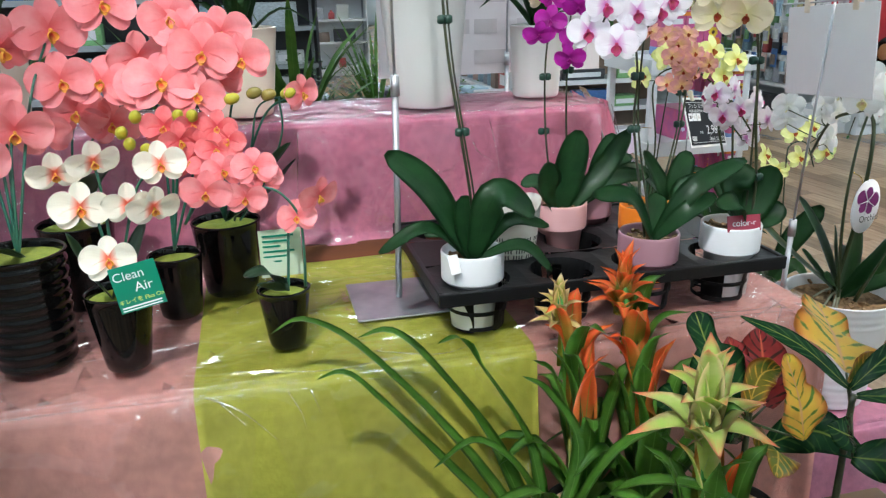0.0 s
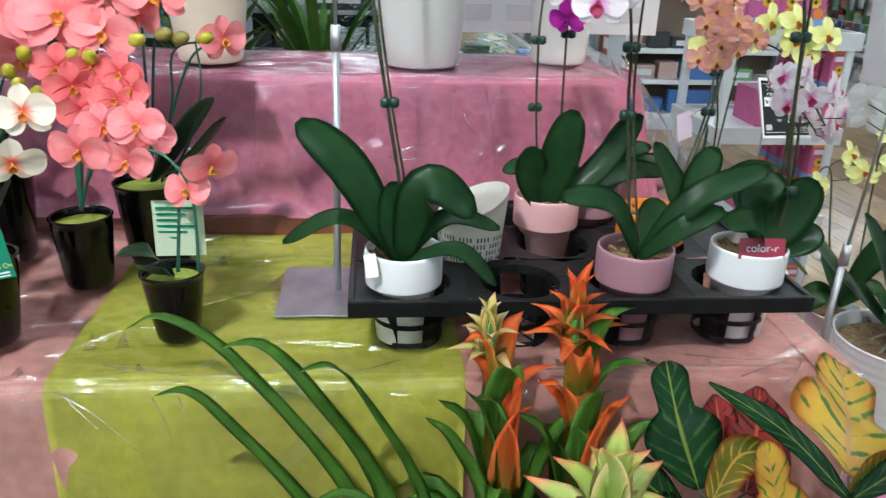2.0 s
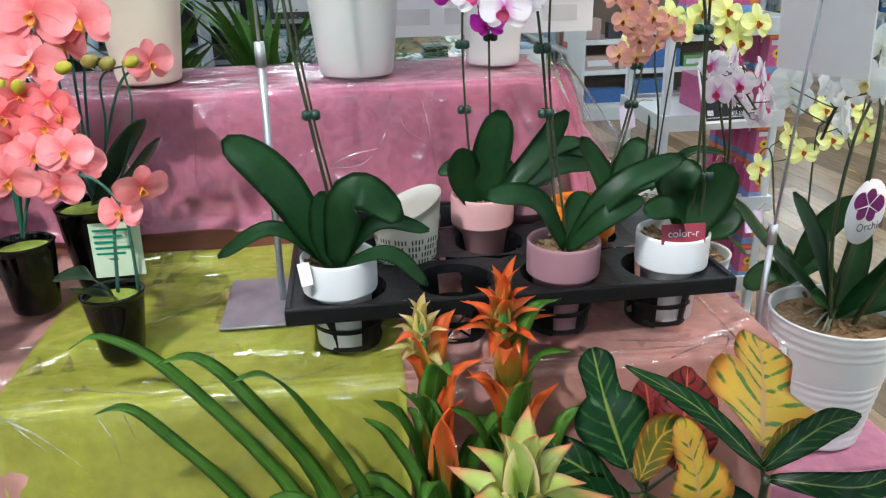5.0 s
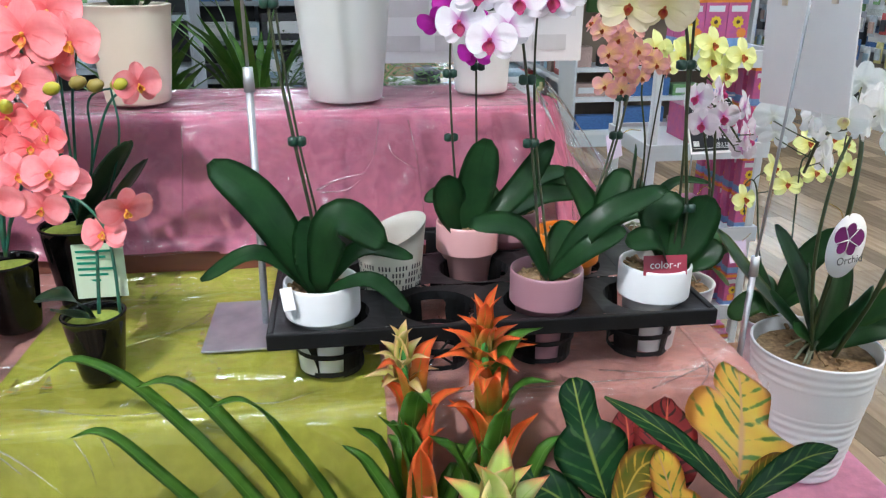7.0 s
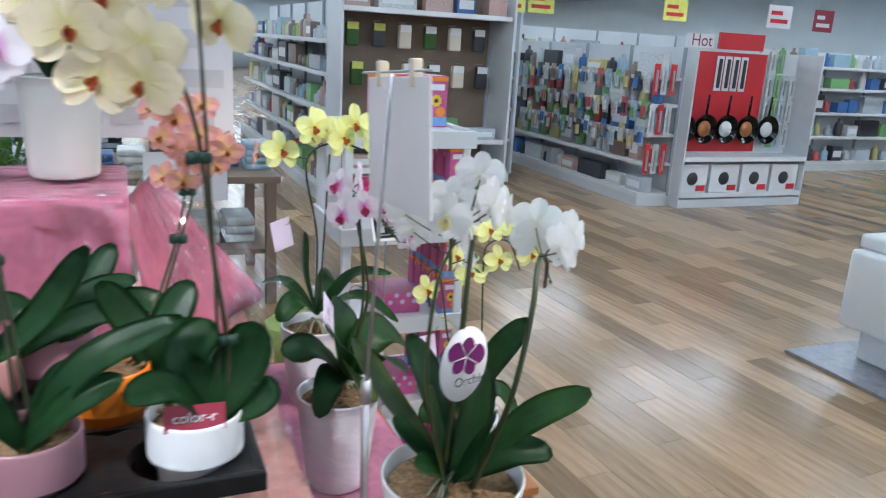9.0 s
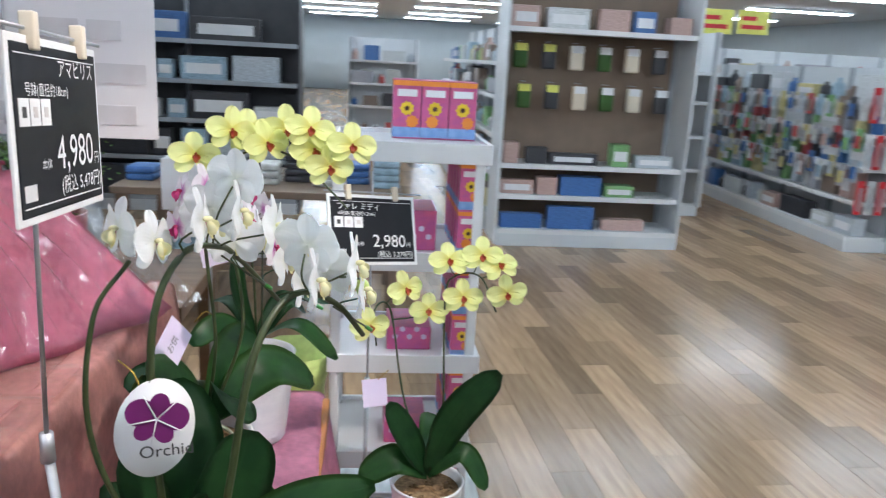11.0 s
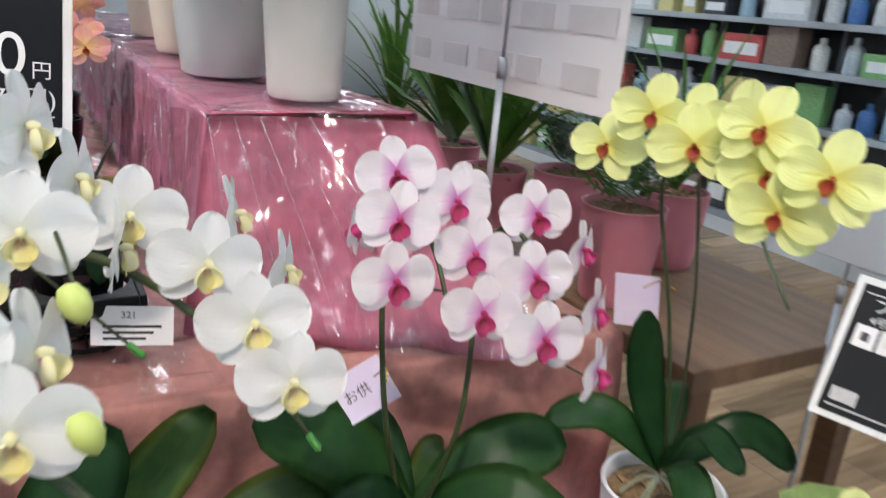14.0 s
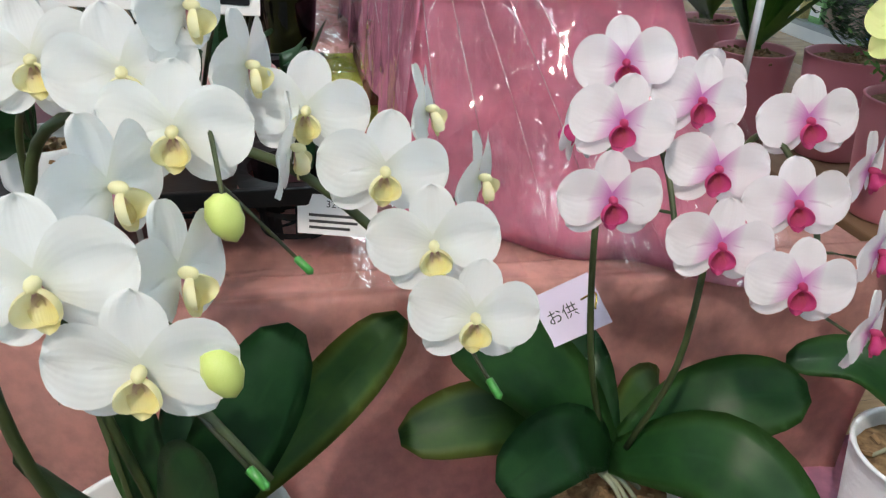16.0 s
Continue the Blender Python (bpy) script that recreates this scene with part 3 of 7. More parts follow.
def toward(p, target, jitter=0.2):
    d = (Vector(target) - Vector(p)).normalized()
    return d + Vector([FR.uniform(-jitter, jitter) for _ in range(3)])


BUDS = {}


def bud(parent, p, size, kind="bud", d=(0, 0, 1)):
    if kind not in BUDS:
        BUDS[kind] = mesh_of("bud", lathe([(0, -1), (0.45, -0.85), (0.72, -0.3), (0.68, 0.3), (0.4, 0.8), (0, 1.05)], 10), M[kind])
    return inst("bud", BUDS[kind], parent, facing(Vector(p) - parent.location, d, size))


def stem(parent, pts, r=0.0022, r1=0.0016, mat="stem", name="flower_stem", label=""):
    bm = bmesh.new()
    tube(bm, [Vector(p) - parent.location for p in pts], r, r1)
    return part(name, bm, M[mat], parent, label)


def spike(parent, pts, blooms, r=0.0024, mat="stem", foot=0.03):
    """A flower stem with a short stalk to every bloom on it."""
    loc = parent.location
    bm = bmesh.new()
    tube(bm, [Vector(p) - loc for p in pts], r, r * 0.7, n=28)
    line = spline(pts, 60)
    for p, d in blooms:
        b = Vector(p) - Vector(d).normalized() * 0.006
        near = min(line, key=lambda q: (q - b).length)
        if (near - b).length > 0.006:
            mid = (near + b) / 2 - Vector(d).normalized() * 0.01
            tube(bm, [near - loc, mid - loc, b - loc], 0.0013, 0.0011, 5, 6)
    return part("flower_stem", bm, M[mat], parent)


def leaf(parent, pts, width, mat="leaf", **kw):
    bm = bmesh.new()
    kw.setdefault("up", tuple(parent.get("leaf_up", (0, 0, 1))))
    blade(bm, [Vector(p) - parent.location for p in pts], width, **kw)
    return part("leaf", bm, M[mat], parent)


def clips(parent, places, r=0.006):
    for p in places:
        bm = bmesh.new()
        q = Vector(p) - parent.location
        for s in (-1, 1):
            lathe([(r * 0.5, -0.006), (r, -0.004), (r, 0.004), (r * 0.5, 0.006)], 10, bm, q + Vector((s * r * 0.8, 0, 0)))
        box(bm, q - Vector((r * 1.6, 0.002, 0.0015)), q + Vector((r * 1.6, 0.002, 0.0015)))
        part("stem_clip", bm, M["clip"], parent, "dark green plastic clip")


def words(parent, body, size, m, mat, align="LEFT", name="lettering"):
    cu = bpy.data.curves.new("text", "FONT")
    cu.body, cu.size, cu.align_x = body, size, align
    cu.extrude = 0.0
    tmp = bpy.data.objects.new("text", cu)
    scene.collection.objects.link(tmp)
    bpy.context.view_layer.update()
    me = bpy.data.meshes.new_from_object(tmp.evaluated_get(bpy.context.evaluated_depsgraph_get()))
    bpy.data.objects.remove(tmp)
    me.materials.clear()
    me.materials.append(M[mat])
    return inst(name, me, parent, m)


def rect(bm, x0, y0, x1, y1, z):
    bm.faces.new([bm.verts.new(p) for p in ((x0, y0, z), (x1, y0, z), (x1, y1, z), (x0, y1, z))])
    return bm

# ---------------------------------------------------------------- the hall
tagged(part("floor", boxm((-9, -7, -0.1), (14, 34, -0.003)), M["joint"], None, "dark joints under a wood-look floor"), "", "floor", kind="structure")
tagged(part("ceiling", boxm((-9, -7, 3.0), (14, 34, 3.1)), M["ceiling"], None, "white painted hall ceiling"), "", "ceiling", kind="structure")
for nm, lo, hi in (("wall_south", (-9, -7.2, 0), (14, -7, 3.0)), ("wall_north", (-9, 34, 0), (14, 34.2, 3.0)), ("wall_west", (-9.2, -7, 0), (-9, 34, 3.0)), ("wall_east", (14, -7, 0), (14.2, 34, 3.0))):
    tagged(part(nm, boxm(lo, hi), M["wall"], None, "pale blue-white painted shop wall"), "", "wall", kind="structure")
lights = mesh_of("tube", boxm((-1.2, -0.03, -0.03), (1.2, 0.03, 0), 0.01), M["tube"], False)
housing = mesh_of("housing", boxm((-1.25, -0.16, 0), (1.25, 0.16, 0.04), 0.008), M["shop_white"], False)
for ix in range(6):
    for iy in range(12):
        c = thing("ceiling_light", (-7.0 + 3.6 * ix, -5.2 + 3.3 * iy, 2.96), "pair of long white tube lights under the ceiling", "ceiling light", "ceiling lights")
        inst("housing", housing, c, Matrix())
        for q in (-0.08, 0.08):
            inst("tube", lights, c, Matrix.Translation((0, q, -0.001)), "lit white tube")

# ---------------------------------------------------------------- cloths


def sheet(profile, x0, x1, nx, wave=0.0, skew=None, seed=0):
    """A cloth whose cross-section (y, z) runs along x; the hanging part ripples."""
    bm = bmesh.new()
    P = spline([(0, y, z) for y, z in profile], 26) if len(profile) > 2 else [Vector((0, *p)) for p in profile]
    top = max(p.z for p in P)
    rows = []
    for i in range(nx + 1):
        x = x0 + (x1 - x0) * i / nx
        row = []
        for p in P:
            drop = max(0, top - p.z)
            y = p.y - wave * min(1, drop * 4) * (math.sin(x * 21 + seed) + 0.6 * math.sin(x * 47 + 2 * seed)) + 0.004 * noise.noise((x * 7, p.y * 7, p.z * 7 + seed))
            row.append(bm.verts.new((x + (skew(p) if skew else 0), y, p.z + (0.0025 * noise.noise((x * 9, p.y * 9, seed)) if drop < 0.01 else 0))))
        rows.append(row)
    for a, b in zip(rows, rows[1:]):
        for k in range(len(P) - 1):
            bm.faces.new((a[k], b[k], b[k + 1], a[k + 1]))
    bmesh.ops.solidify(bm, geom=bm.faces[:], thickness=0.0012)
    return bm


def side_sheet(profile, y0, y1, ny, wave=0.0, seed=0, skew=0.0):
    """The same with the cross-section (x, z) running along y."""
    bm = sheet([(a, z) for a, z in profile], y0, y1, ny, wave, None, seed)
    for v in bm.verts:
        v.co = (v.co.y + skew * (v.co.x - y0), v.co.x, v.co.z)
    bmesh.ops.reverse_faces(bm, faces=bm.faces[:])
    return bm


TOP = 1.028
table = thing("display_table", (0, 1.5, 0), "tall wooden display table under coloured wrapping cloth", "table")
part("tabletop", boxm((-1.75, -0.47, TOP - 0.04), (0.79, 0.5, TOP - 0.008), 0.004), M["wood_bench"], table)
for x in (-1.7, 0.73):
    for y in (-0.44, 0.42):
        part("leg", boxm((x, y, 0), (x + 0.05, y + 0.05, TOP - 0.04), 0.003), M["wood_bench"], table)

front = [(2.02, TOP), (1.6, TOP), (1.25, TOP), (1.05, TOP), (1.026, TOP - 0.006), (1.01, TOP - 0.03), (0.998, TOP - 0.2), (0.985, TOP - 0.5), (0.97, 0.25)]
tagged(part("salmon_cloth", sheet(front, -1.75, -0.12, 60, 0.006, seed=1), M["salmon"], None, "salmon-pink wrapping cloth over the display table"), "", "cloth")
tagged(part("lime_cloth", sheet([(y - 0.004, z + 0.004) for y, z in front], -0.155, 0.335, 40, 0.006, seed=2), M["lime"], None, "lime-yellow wrapping cloth over the display table"), "", "cloth")
right_cloth = thing("table_end_cloth", (0, 0, 0), "dusky salmon wrapping cloth round the table end", "cloth")
part("top", sheet(front, 0.325, 0.835, 40, 0.006, seed=3), M["salmon"], right_cloth)
part("end", side_sheet([(0.78, TOP + 0.002), (0.812, TOP - 0.001), (0.832, TOP - 0.02), (0.84, TOP - 0.15), (0.835, 0.75), (0.835, 0.3)], 1.0, 2.04, 50, 0.005, 4, 0.03), M["salmon"], right_cloth)

# stepped riser on the table
SZ = 1.302
riser = thing("riser_box", (0, 1.64, TOP + 0.002), "dark wooden riser box on the display table", "box")
part("body", boxm((-1.7, -0.13, 0), (0.64, 0.14, SZ - TOP - 0.008), 0.003), M["wood"], riser, smooth=False)
part("plinth_board", boxm((-0.12, -0.152, 0), (0.22, -0.132, 0.036), 0.002), M["wood"], riser, smooth=False)
step_profile = [(1.8, SZ - 0.1), (1.79, SZ - 0.01), (1.77, SZ), (1.65, SZ), (1.53, SZ), (1.512, SZ - 0.004), (1.503, SZ - 0.02), (1.497, SZ - 0.12), (1.49, TOP + 0.034)]
step_cloth = thing("riser_cloth", (0, 0, 0), "magenta-pink wrapping cloth draped over the riser", "cloth")
part("cover", sheet(step_profile, -1.7, 0.655, 90, 0.006, seed=5), M["pink"], step_cloth)
bm = bmesh.new()
rows = []
for i in range(25):
    v = i / 24
    row = []
    for k in range(13):
        u = k / 12
        y = 1.505 + 0.28 * v
        flare = (0.03 + 0.16 * v) * u ** 1.3 + 0.012 * math.sin(v * 17) * u
        row.append(bm.verts.new((0.648 + 0.012 * math.sin(u * 1.57) + flare + 0.06 * v, y + (0.12 * (v - 0.35)) * u, SZ - 0.002 - (SZ - TOP - 0.006) * u)))
    rows.append(row)
for a, b in zip(rows, rows[1:]):
    for k in range(12):
        bm.faces.new((a[k], a[k + 1], b[k + 1], b[k]))
bmesh.ops.solidify(bm, geom=bm.faces[:], thickness=0.0012)
part("end_skirt", bm, M["pink"], step_cloth)

# clear film over riser, table and end
film = thing("clear_film", (0, 0, 0), "clear glossy plastic film over the cloths", "plastic film")


def film_part(bm):
    ob = part("film_sheet", bm, M["film"], film)
    ob.visible_shadow = False
    return ob


film_part(sheet([(y - 0.007, z + 0.006) for y, z in front[1:8]], -1.7, 0.84, 130, 0.009, seed=7))
film_part(sheet([(y - 0.008, z + 0.006) for y, z in step_profile[1:]], -1.7, 0.665, 110, 0.009, seed=8))
bm = bmesh.new()
rows = []
for i in range(22):
    v = i / 21
    row = []
    for k in range(11):
        u = k / 10
        row.append(bm.verts.new((0.665 + 0.05 * u + 0.2 * u * v + 0.06 * v + 0.014 * math.sin(9 * v + 3 * u), 1.498 + 0.3 * v + 0.05 * u * v, SZ + 0.004 - (SZ - TOP - 0.02) * u)))
    rows.append(row)
for a, b in zip(rows, rows[1:]):
    for k in range(10):
        bm.faces.new((a[k], a[k + 1], b[k + 1], b[k]))
film_part(bm)

# folds of the film: thin ridges laid along its highlights, extra glossy to stay bright
def fold(pts, r=0.0011):
    ob = part("fold", tube(bmesh.new(), pts, r, r * 0.35, 6, 14), M["crease"], film, "film crease, shaped and extra glossy to draw its highlight")
    ob.visible_shadow = False


FY, FT = 0.99, TOP + 0.0075
fold([(0.36, 1.024, FT), (0.52, 1.02, FT - 0.001), (0.66, 1.022, FT), (0.78, 1.016, FT)], 0.0014)
fold([(0.62, 1.05, FT), (0.7, 1.035, FT), (0.77, 1.04, FT)])
fold([(0.68, 1.012, FT - 0.01), (0.74, 1.03, FT), (0.79, 1.06, FT)])
fold([(0.74, 1.01, FT - 0.02), (0.765, 1.03, FT), (0.775, 1.08, FT)])
fold([(-0.5, 1.01, FT - 0.008), (-0.3, 1.012, FT - 0.008), (-0.1, 1.006, FT - 0.012)], 0.0012)
fold([(-0.14, 1.01, FT - 0.012), (-0.1, FY + 0.002, 1.01), (-0.075, FY, 0.985), (-0.05, FY - 0.002, 0.955)], 0.0014)
fold([(-0.12, FY + 0.004, 1.02), (-0.095, FY + 0.001, 0.99), (-0.09, FY, 0.985)])
fold([(-0.03, FY + 0.01, 1.02), (-0.015, FY + 0.002, 0.99), (-0.01, FY - 0.002, 0.965)])
fold([(0.0, FY + 0.01, 1.02), (0.012, FY + 0.002, 0.985)], 0.0008)
fold([(-0.1, 1.05, FT), (0.02, 1.02, FT), (0.12, 1.03, FT)])
fold([(0.1, 1.06, FT), (0.19, 1.025, FT), (0.26, 1.05, FT)], 0.0012)
fold([(-0.02, 1.2, FT), (0.06, 1.26, FT), (0.1, 1.34, FT)], 0.0008)
fold([(-0.1, 1.28, FT), (-0.02, 1.36, FT), (0.03, 1.45, FT)], 0.0008)
fold([(0.25, 1.484, 1.172), (0.285, 1.481, 1.19), (0.335, 1.484, 1.2)], 0.002)
fold([(0.255, 1.484, 1.168), (0.3, 1.481, 1.172), (0.325, 1.484, 1.188)], 0.0014)
fold([(0.375, 1.486, 1.25), (0.385, 1.483, 1.23), (0.42, 1.485, 1.205)], 0.0012)
fold([(0.41, 1.489, 1.29), (0.425, 1.486, 1.22), (0.437, 1.483, 1.11)], 0.0009)
fold([(0.036, 1.489, 1.29), (0.028, 1.486, 1.2), (0.015, 1.483, 1.1)], 0.0009)
fold([(0.36, 1.489, 1.29), (0.35, 1.486, 1.23), (0.33, 1.483, 1.2)], 0.0008)
for k in range(5):
    a = Vector((0.676 + 0.004 * k, 1.5 + 0.03 * k, SZ + 0.003))
    b = Vector((0.735 + 0.03 * k, 1.52 + 0.055 * k, TOP + 0.03))
    fold([a, a.lerp(b, 0.5) + Vector((0.012, 0, 0)), b], 0.0009)
fold([(-0.2, 1.505, SZ + 0.006), (0.1, 1.51, SZ + 0.0065), (0.4, 1.505, SZ + 0.006), (0.64, 1.51, SZ + 0.006)], 0.0012)
fold([(0.66, 1.51, SZ + 0.005), (0.672, 1.6, SZ + 0.006), (0.69, 1.72, SZ + 0.005)], 0.0012)

# low platform at the table end
PZ = 0.712
plat = thing("platform", (1.0, 1.65, 0), "low wooden platform beside the display table", "table")
part("top", boxm((-0.16, -0.52, PZ - 0.05), (0.175, 0.53, PZ - 0.008), 0.004), M["orange_wood"], plat, smooth=False)
for x in (-0.14, 0.12):
    for y in (-0.5, 0.46):
        part("leg", boxm((x, y, 0), (x + 0.05, y + 0.05, PZ - 0.05), 0.003), M["orange_wood"], plat, smooth=False)
cloth = thing("platform_cloth", (0, 0, 0), "rose-pink wrapping cloth over the low platform", "cloth")
part("cover", side_sheet([(0.845, PZ), (0.95, PZ), (1.1, PZ), (1.17, PZ), (1.192, PZ - 0.006), (1.204, PZ - 0.03), (1.225, PZ - 0.15), (1.245, PZ - 0.28)], 1.12, 2.2, 60, 0.011, 9, -0.035), M["rose"], cloth)
part("front_fall", sheet([(1.125, PZ + 0.001), (1.116, PZ - 0.004), (1.108, PZ - 0.03), (1.09, PZ - 0.2), (1.08, PZ - 0.3)], 0.845, 1.205, 24, 0.008, seed=10), M["rose"], cloth)

# ---------------------------------------------------------------- pots
POTS = {}


def pot_mesh(key, profile, mat, seg=40):
    if key not in POTS:
        POTS[key] = mesh_of(key, lathe(profile, seg), M[mat])
    return POTS[key]


def shell(r_top, r_bot, h, wall=0.005, lip=0.003, ribs=0, amp=0.0):
    """Outline of a tapered pot with a rounded rim and an inside."""
    n = max(10, ribs * 6)
    out = [(0, 0.002), (r_bot - 0.004, 0.0), (r_bot, 0.004)]
    for i in range(1, n + 1):
        u = i / n
        out.append((r_bot + (r_top - r_bot) * u ** 0.9 + amp * math.sin(u * ribs * math.tau), 0.004 + (h - 0.006) * u))
    return out + [(r_top + lip * 0.4, h - 0.001), (r_top - wall * 0.5, h + 0.001), (r_top - wall, h - 0.003), (r_top - wall - 0.002, h * 0.7), (r_bot - wall, 0.012), (0, 0.012)]


def potted(name, base, label, category, profile, pot_mat, soil_r, soil_z, soil="soil", key=None, group="", pot_name="pot"):
    t = thing(name, base, label, category, group)
    inst(pot_name, pot_mesh(key or name, profile, pot_mat), t, Matrix())
    bm = bmesh.new()
    rows, seg = [[bm.verts.new((0, 0, soil_z + 0.006))]], 20
    for i in range(1, 6):
        r = soil_r * i / 5
        rows.append([bm.verts.new((r * math.cos(k * math.tau / seg), r * math.sin(k * math.tau / seg), soil_z + 0.006 * noise.noise((k * 1.7, i * 2.3, soil_z * 9)) * (i < 5))) for k in range(seg)])
    for k in range(seg):
        bm.faces.new((rows[0][0], rows[1][k], rows[1][(k + 1) % seg]))
    for a, b in zip(rows[1:], rows[2:]):
        for k in range(seg):
            bm.faces.new((a[k], b[k], b[(k + 1) % seg], a[(k + 1) % seg]))
    part("bark" if soil == "soil" else "moss", bm, M[soil], t)
    if soil == "soil":
        chips = bmesh.new()
        rr = random.Random(int(base[0] * 1000))
        for _ in range(26):
            a, r = rr.uniform(0, 6.28), soil_r * rr.uniform(0, 0.92)
            box(chips, (0, 0, 0), (1, 1, 1))
            m = Matrix.Translation((r * math.cos(a), r * math.sin(a), soil_z + 0.004)) @ Euler((rr.uniform(-.6, .6), rr.uniform(-.6, .6), a)).to_matrix().to_4x4() @ Matrix.Diagonal((rr.uniform(.005, .014), rr.uniform(.003, .007), 0.004, 1))
            for v in chips.verts[-8:]:
                v.co = m @ v.co
        tagged(part("bark_litter", chips, M["soil"], t, smooth=False), kind="stuff")
    return t


def roots(parent, c, n, spread, seed):
    bm = bmesh.new()
    rr = random.Random(seed)
    for _ in range(n):
        a = rr.uniform(0, 6.28)
        p = Vector(c) - parent.location
        q = p + Vector((math.cos(a) * spread, math.sin(a) * spread, -0.012))
        tube(bm, [p + Vector((0, 0, 0.015)), p + (q - p) * 0.5 + Vector((0, 0, 0.018)), q], 0.0028, 0.0022, 6, 8)
    tagged(part("root_mass", bm, M["root"], parent, "grey-green aerial roots"), kind="stuff")


# big white orchid
bp = potted("white_orchid", (1.065, 1.235, PZ + 0.004), "large potted white moth orchid with arching flower stems", "potted orchid", shell(0.103, 0.07, 0.234, ribs=15, amp=0.0007), "pot_white", 0.094, 0.212, key="ribbed_pot")
bp["leaf_up"] = (0.55, -0.5, 0.55)
C = Vector((1.065, 1.235, 0.94))
for tip, mid, w, mt in (((1.03, 1.35, 1.12), (1.055, 1.3, 1.04), 0.086, "leaf2"), ((0.972, 1.437, 1.085), (1.005, 1.36, 1.02), 0.066, "leaf_olive"), ((1.125, 1.29, 1.085), (1.105, 1.265, 1.02), 0.088, "leaf2"),
                        ((1.265, 1.208, 1.064), (1.165, 1.215, 1.03), 0.046, "leaf"), ((1.205, 1.2, 0.978), (1.14, 1.215, 0.982), 0.05, "leaf2"), ((1.01, 1.215, 1.1), (1.03, 1.225, 1.03), 0.052, "leaf2"),
                        ((0.99, 1.195, 1.0), (1.02, 1.21, 0.985), 0.034, "leaf"), ((0.975, 1.25, 1.04), (1.01, 1.245, 1.0), 0.04, "leaf2"), ((1.09, 1.165, 1.08), (1.075, 1.195, 1.01), 0.05, "leaf2"), ((1.15, 1.31, 0.99), (1.11, 1.28, 0.99), 0.06, "leaf2")):
    leaf(bp, [C, mid, tip], w, mt, fold=0.14)
S1 = [(1.091, 1.229, 1.33), (1.118, 1.277, 1.33), (1.151, 1.302, 1.31), (1.11, 1.308, 1.36), (1.08, 1.333, 1.322), (1.076, 1.365, 1.294), (1.12, 1.405, 1.272), (1.05, 1.44, 1.283), (1.148, 1.429, 1.238), (1.167, 1.449, 1.201), (1.077, 1.47, 1.246), (1.1, 1.354, 1.28)]
S2 = [(1.238, 1.258, 1.282), (1.247, 1.291, 1.243), (1.188, 1.277, 1.297), (1.205, 1.303, 1.262), (1.2, 1.225, 1.272)]
SIDE = {3: (0.45, 0.85, 0.0), 4: (0.4, 0.9, 0.0), 7: (0.3, 0.9, 0.1), 10: (0.45, 0.9, 0.0), 11: (0.1, 1, -0.15)}
b1, b2 = [], []
for i, p in enumerate(S1):
    d = Vector(SIDE[i]) if i in SIDE else Vector((0.93, -0.02 + FR.uniform(-0.1, 0.1), FR.uniform(-0.05, 0.12)))
    b1.append((p, d))
    flower(bp, p, d, 0.036 if i not in SIDE else 0.034, "white")
for i, p in enumerate(S2):
    d = Vector((0.45, 0.85, 0.1)) if i in (2, 3) else Vector((0.95, 0.0 + FR.uniform(-0.1, 0.1), 0.05))
    b2.append((p, d))
    flower(bp, p, d, 0.037, "white")
spike(bp, [(1.05, 1.24, 0.93), (1.045, 1.2, 1.12), (1.05, 1.198, 1.25), (1.07, 1.235, 1.303), (1.09, 1.3, 1.295), (1.1, 1.37, 1.265), (1.14, 1.46, 1.18)], b1, 0.0042)
spike(bp, [(1.09, 1.22, 0.93), (1.12, 1.185, 1.08), (1.14, 1.185, 1.2), (1.16, 1.215, 1.25), (1.185, 1.25, 1.262), (1.22, 1.29, 1.235), (1.248, 1.336, 1.184)], b2, 0.0044)
spike(bp, [(1.05, 1.22, 0.93), (0.995, 1.18, 1.12), (1.0, 1.18, 1.25), (1.03, 1.2, 1.305)], [], 0.0032)
for p, d in (((1.05, 1.212, 1.312), (0.85, -0.2, 0.1)), ((1.02, 1.205, 1.325), (-0.7, -0.6, 0.1))):
    flower(bp, p, d, 0.033, "white")
for p, q in (((1.185, 1.324, 1.288), (1.15, 1.318, 1.318)), ((1.246, 1.322, 1.246), (1.222, 1.28, 1.27))):
    bud(bp, p, 0.012, "bud", (0.3, 0.35, -0.9))
    stem(bp, [q, (Vector(p) + Vector(q)) / 2 + Vector((0, 0, 0.006)), Vector(p) + Vector((0, 0, 0.009))], 0.0014, 0.0011, "stem")
for a, b in (((1.095, 1.3, 1.285), (1.137, 1.358, 1.233)), ((1.215, 1.285, 1.235), (1.255, 1.332, 1.193)), ((1.155, 1.44, 1.2), (1.19, 1.457, 1.176))):
    stem(bp, [a, b], 0.0011, 0.0011, "stem_dark", "support_wire")
    inst("wire_cap", pot_mesh("wire_cap", [(0, -0.007), (0.0024, -0.006), (0.0024, 0.005), (0, 0.007)], "cap", 10), bp, facing(Vector(b) - bp.location, Vector(b) - Vector(a), 1), "green wire cap")
roots(bp, (1.065, 1.235, 0.935), 7, 0.05, 3)
# oval hang tag
tagp = thing("orchid_tag", (1.049, 1.19, 1.139), "white oval tag with a purple flower print", "tag")
hang = facing((0, 0, 0), (0.2, -1, 0.05), 1.42, -12)
bm = lathe([(0, -0.0006), (0.03, -0.0006), (0.03, 0.0006), (0, 0.0006)], 36)
bmesh.ops.transform(bm, matrix=hang @ Matrix.Diagonal((0.86, 1.2, 1, 1)), verts=bm.verts)
part("card", bm, M["paper"], tagp)
bm = bmesh.new()
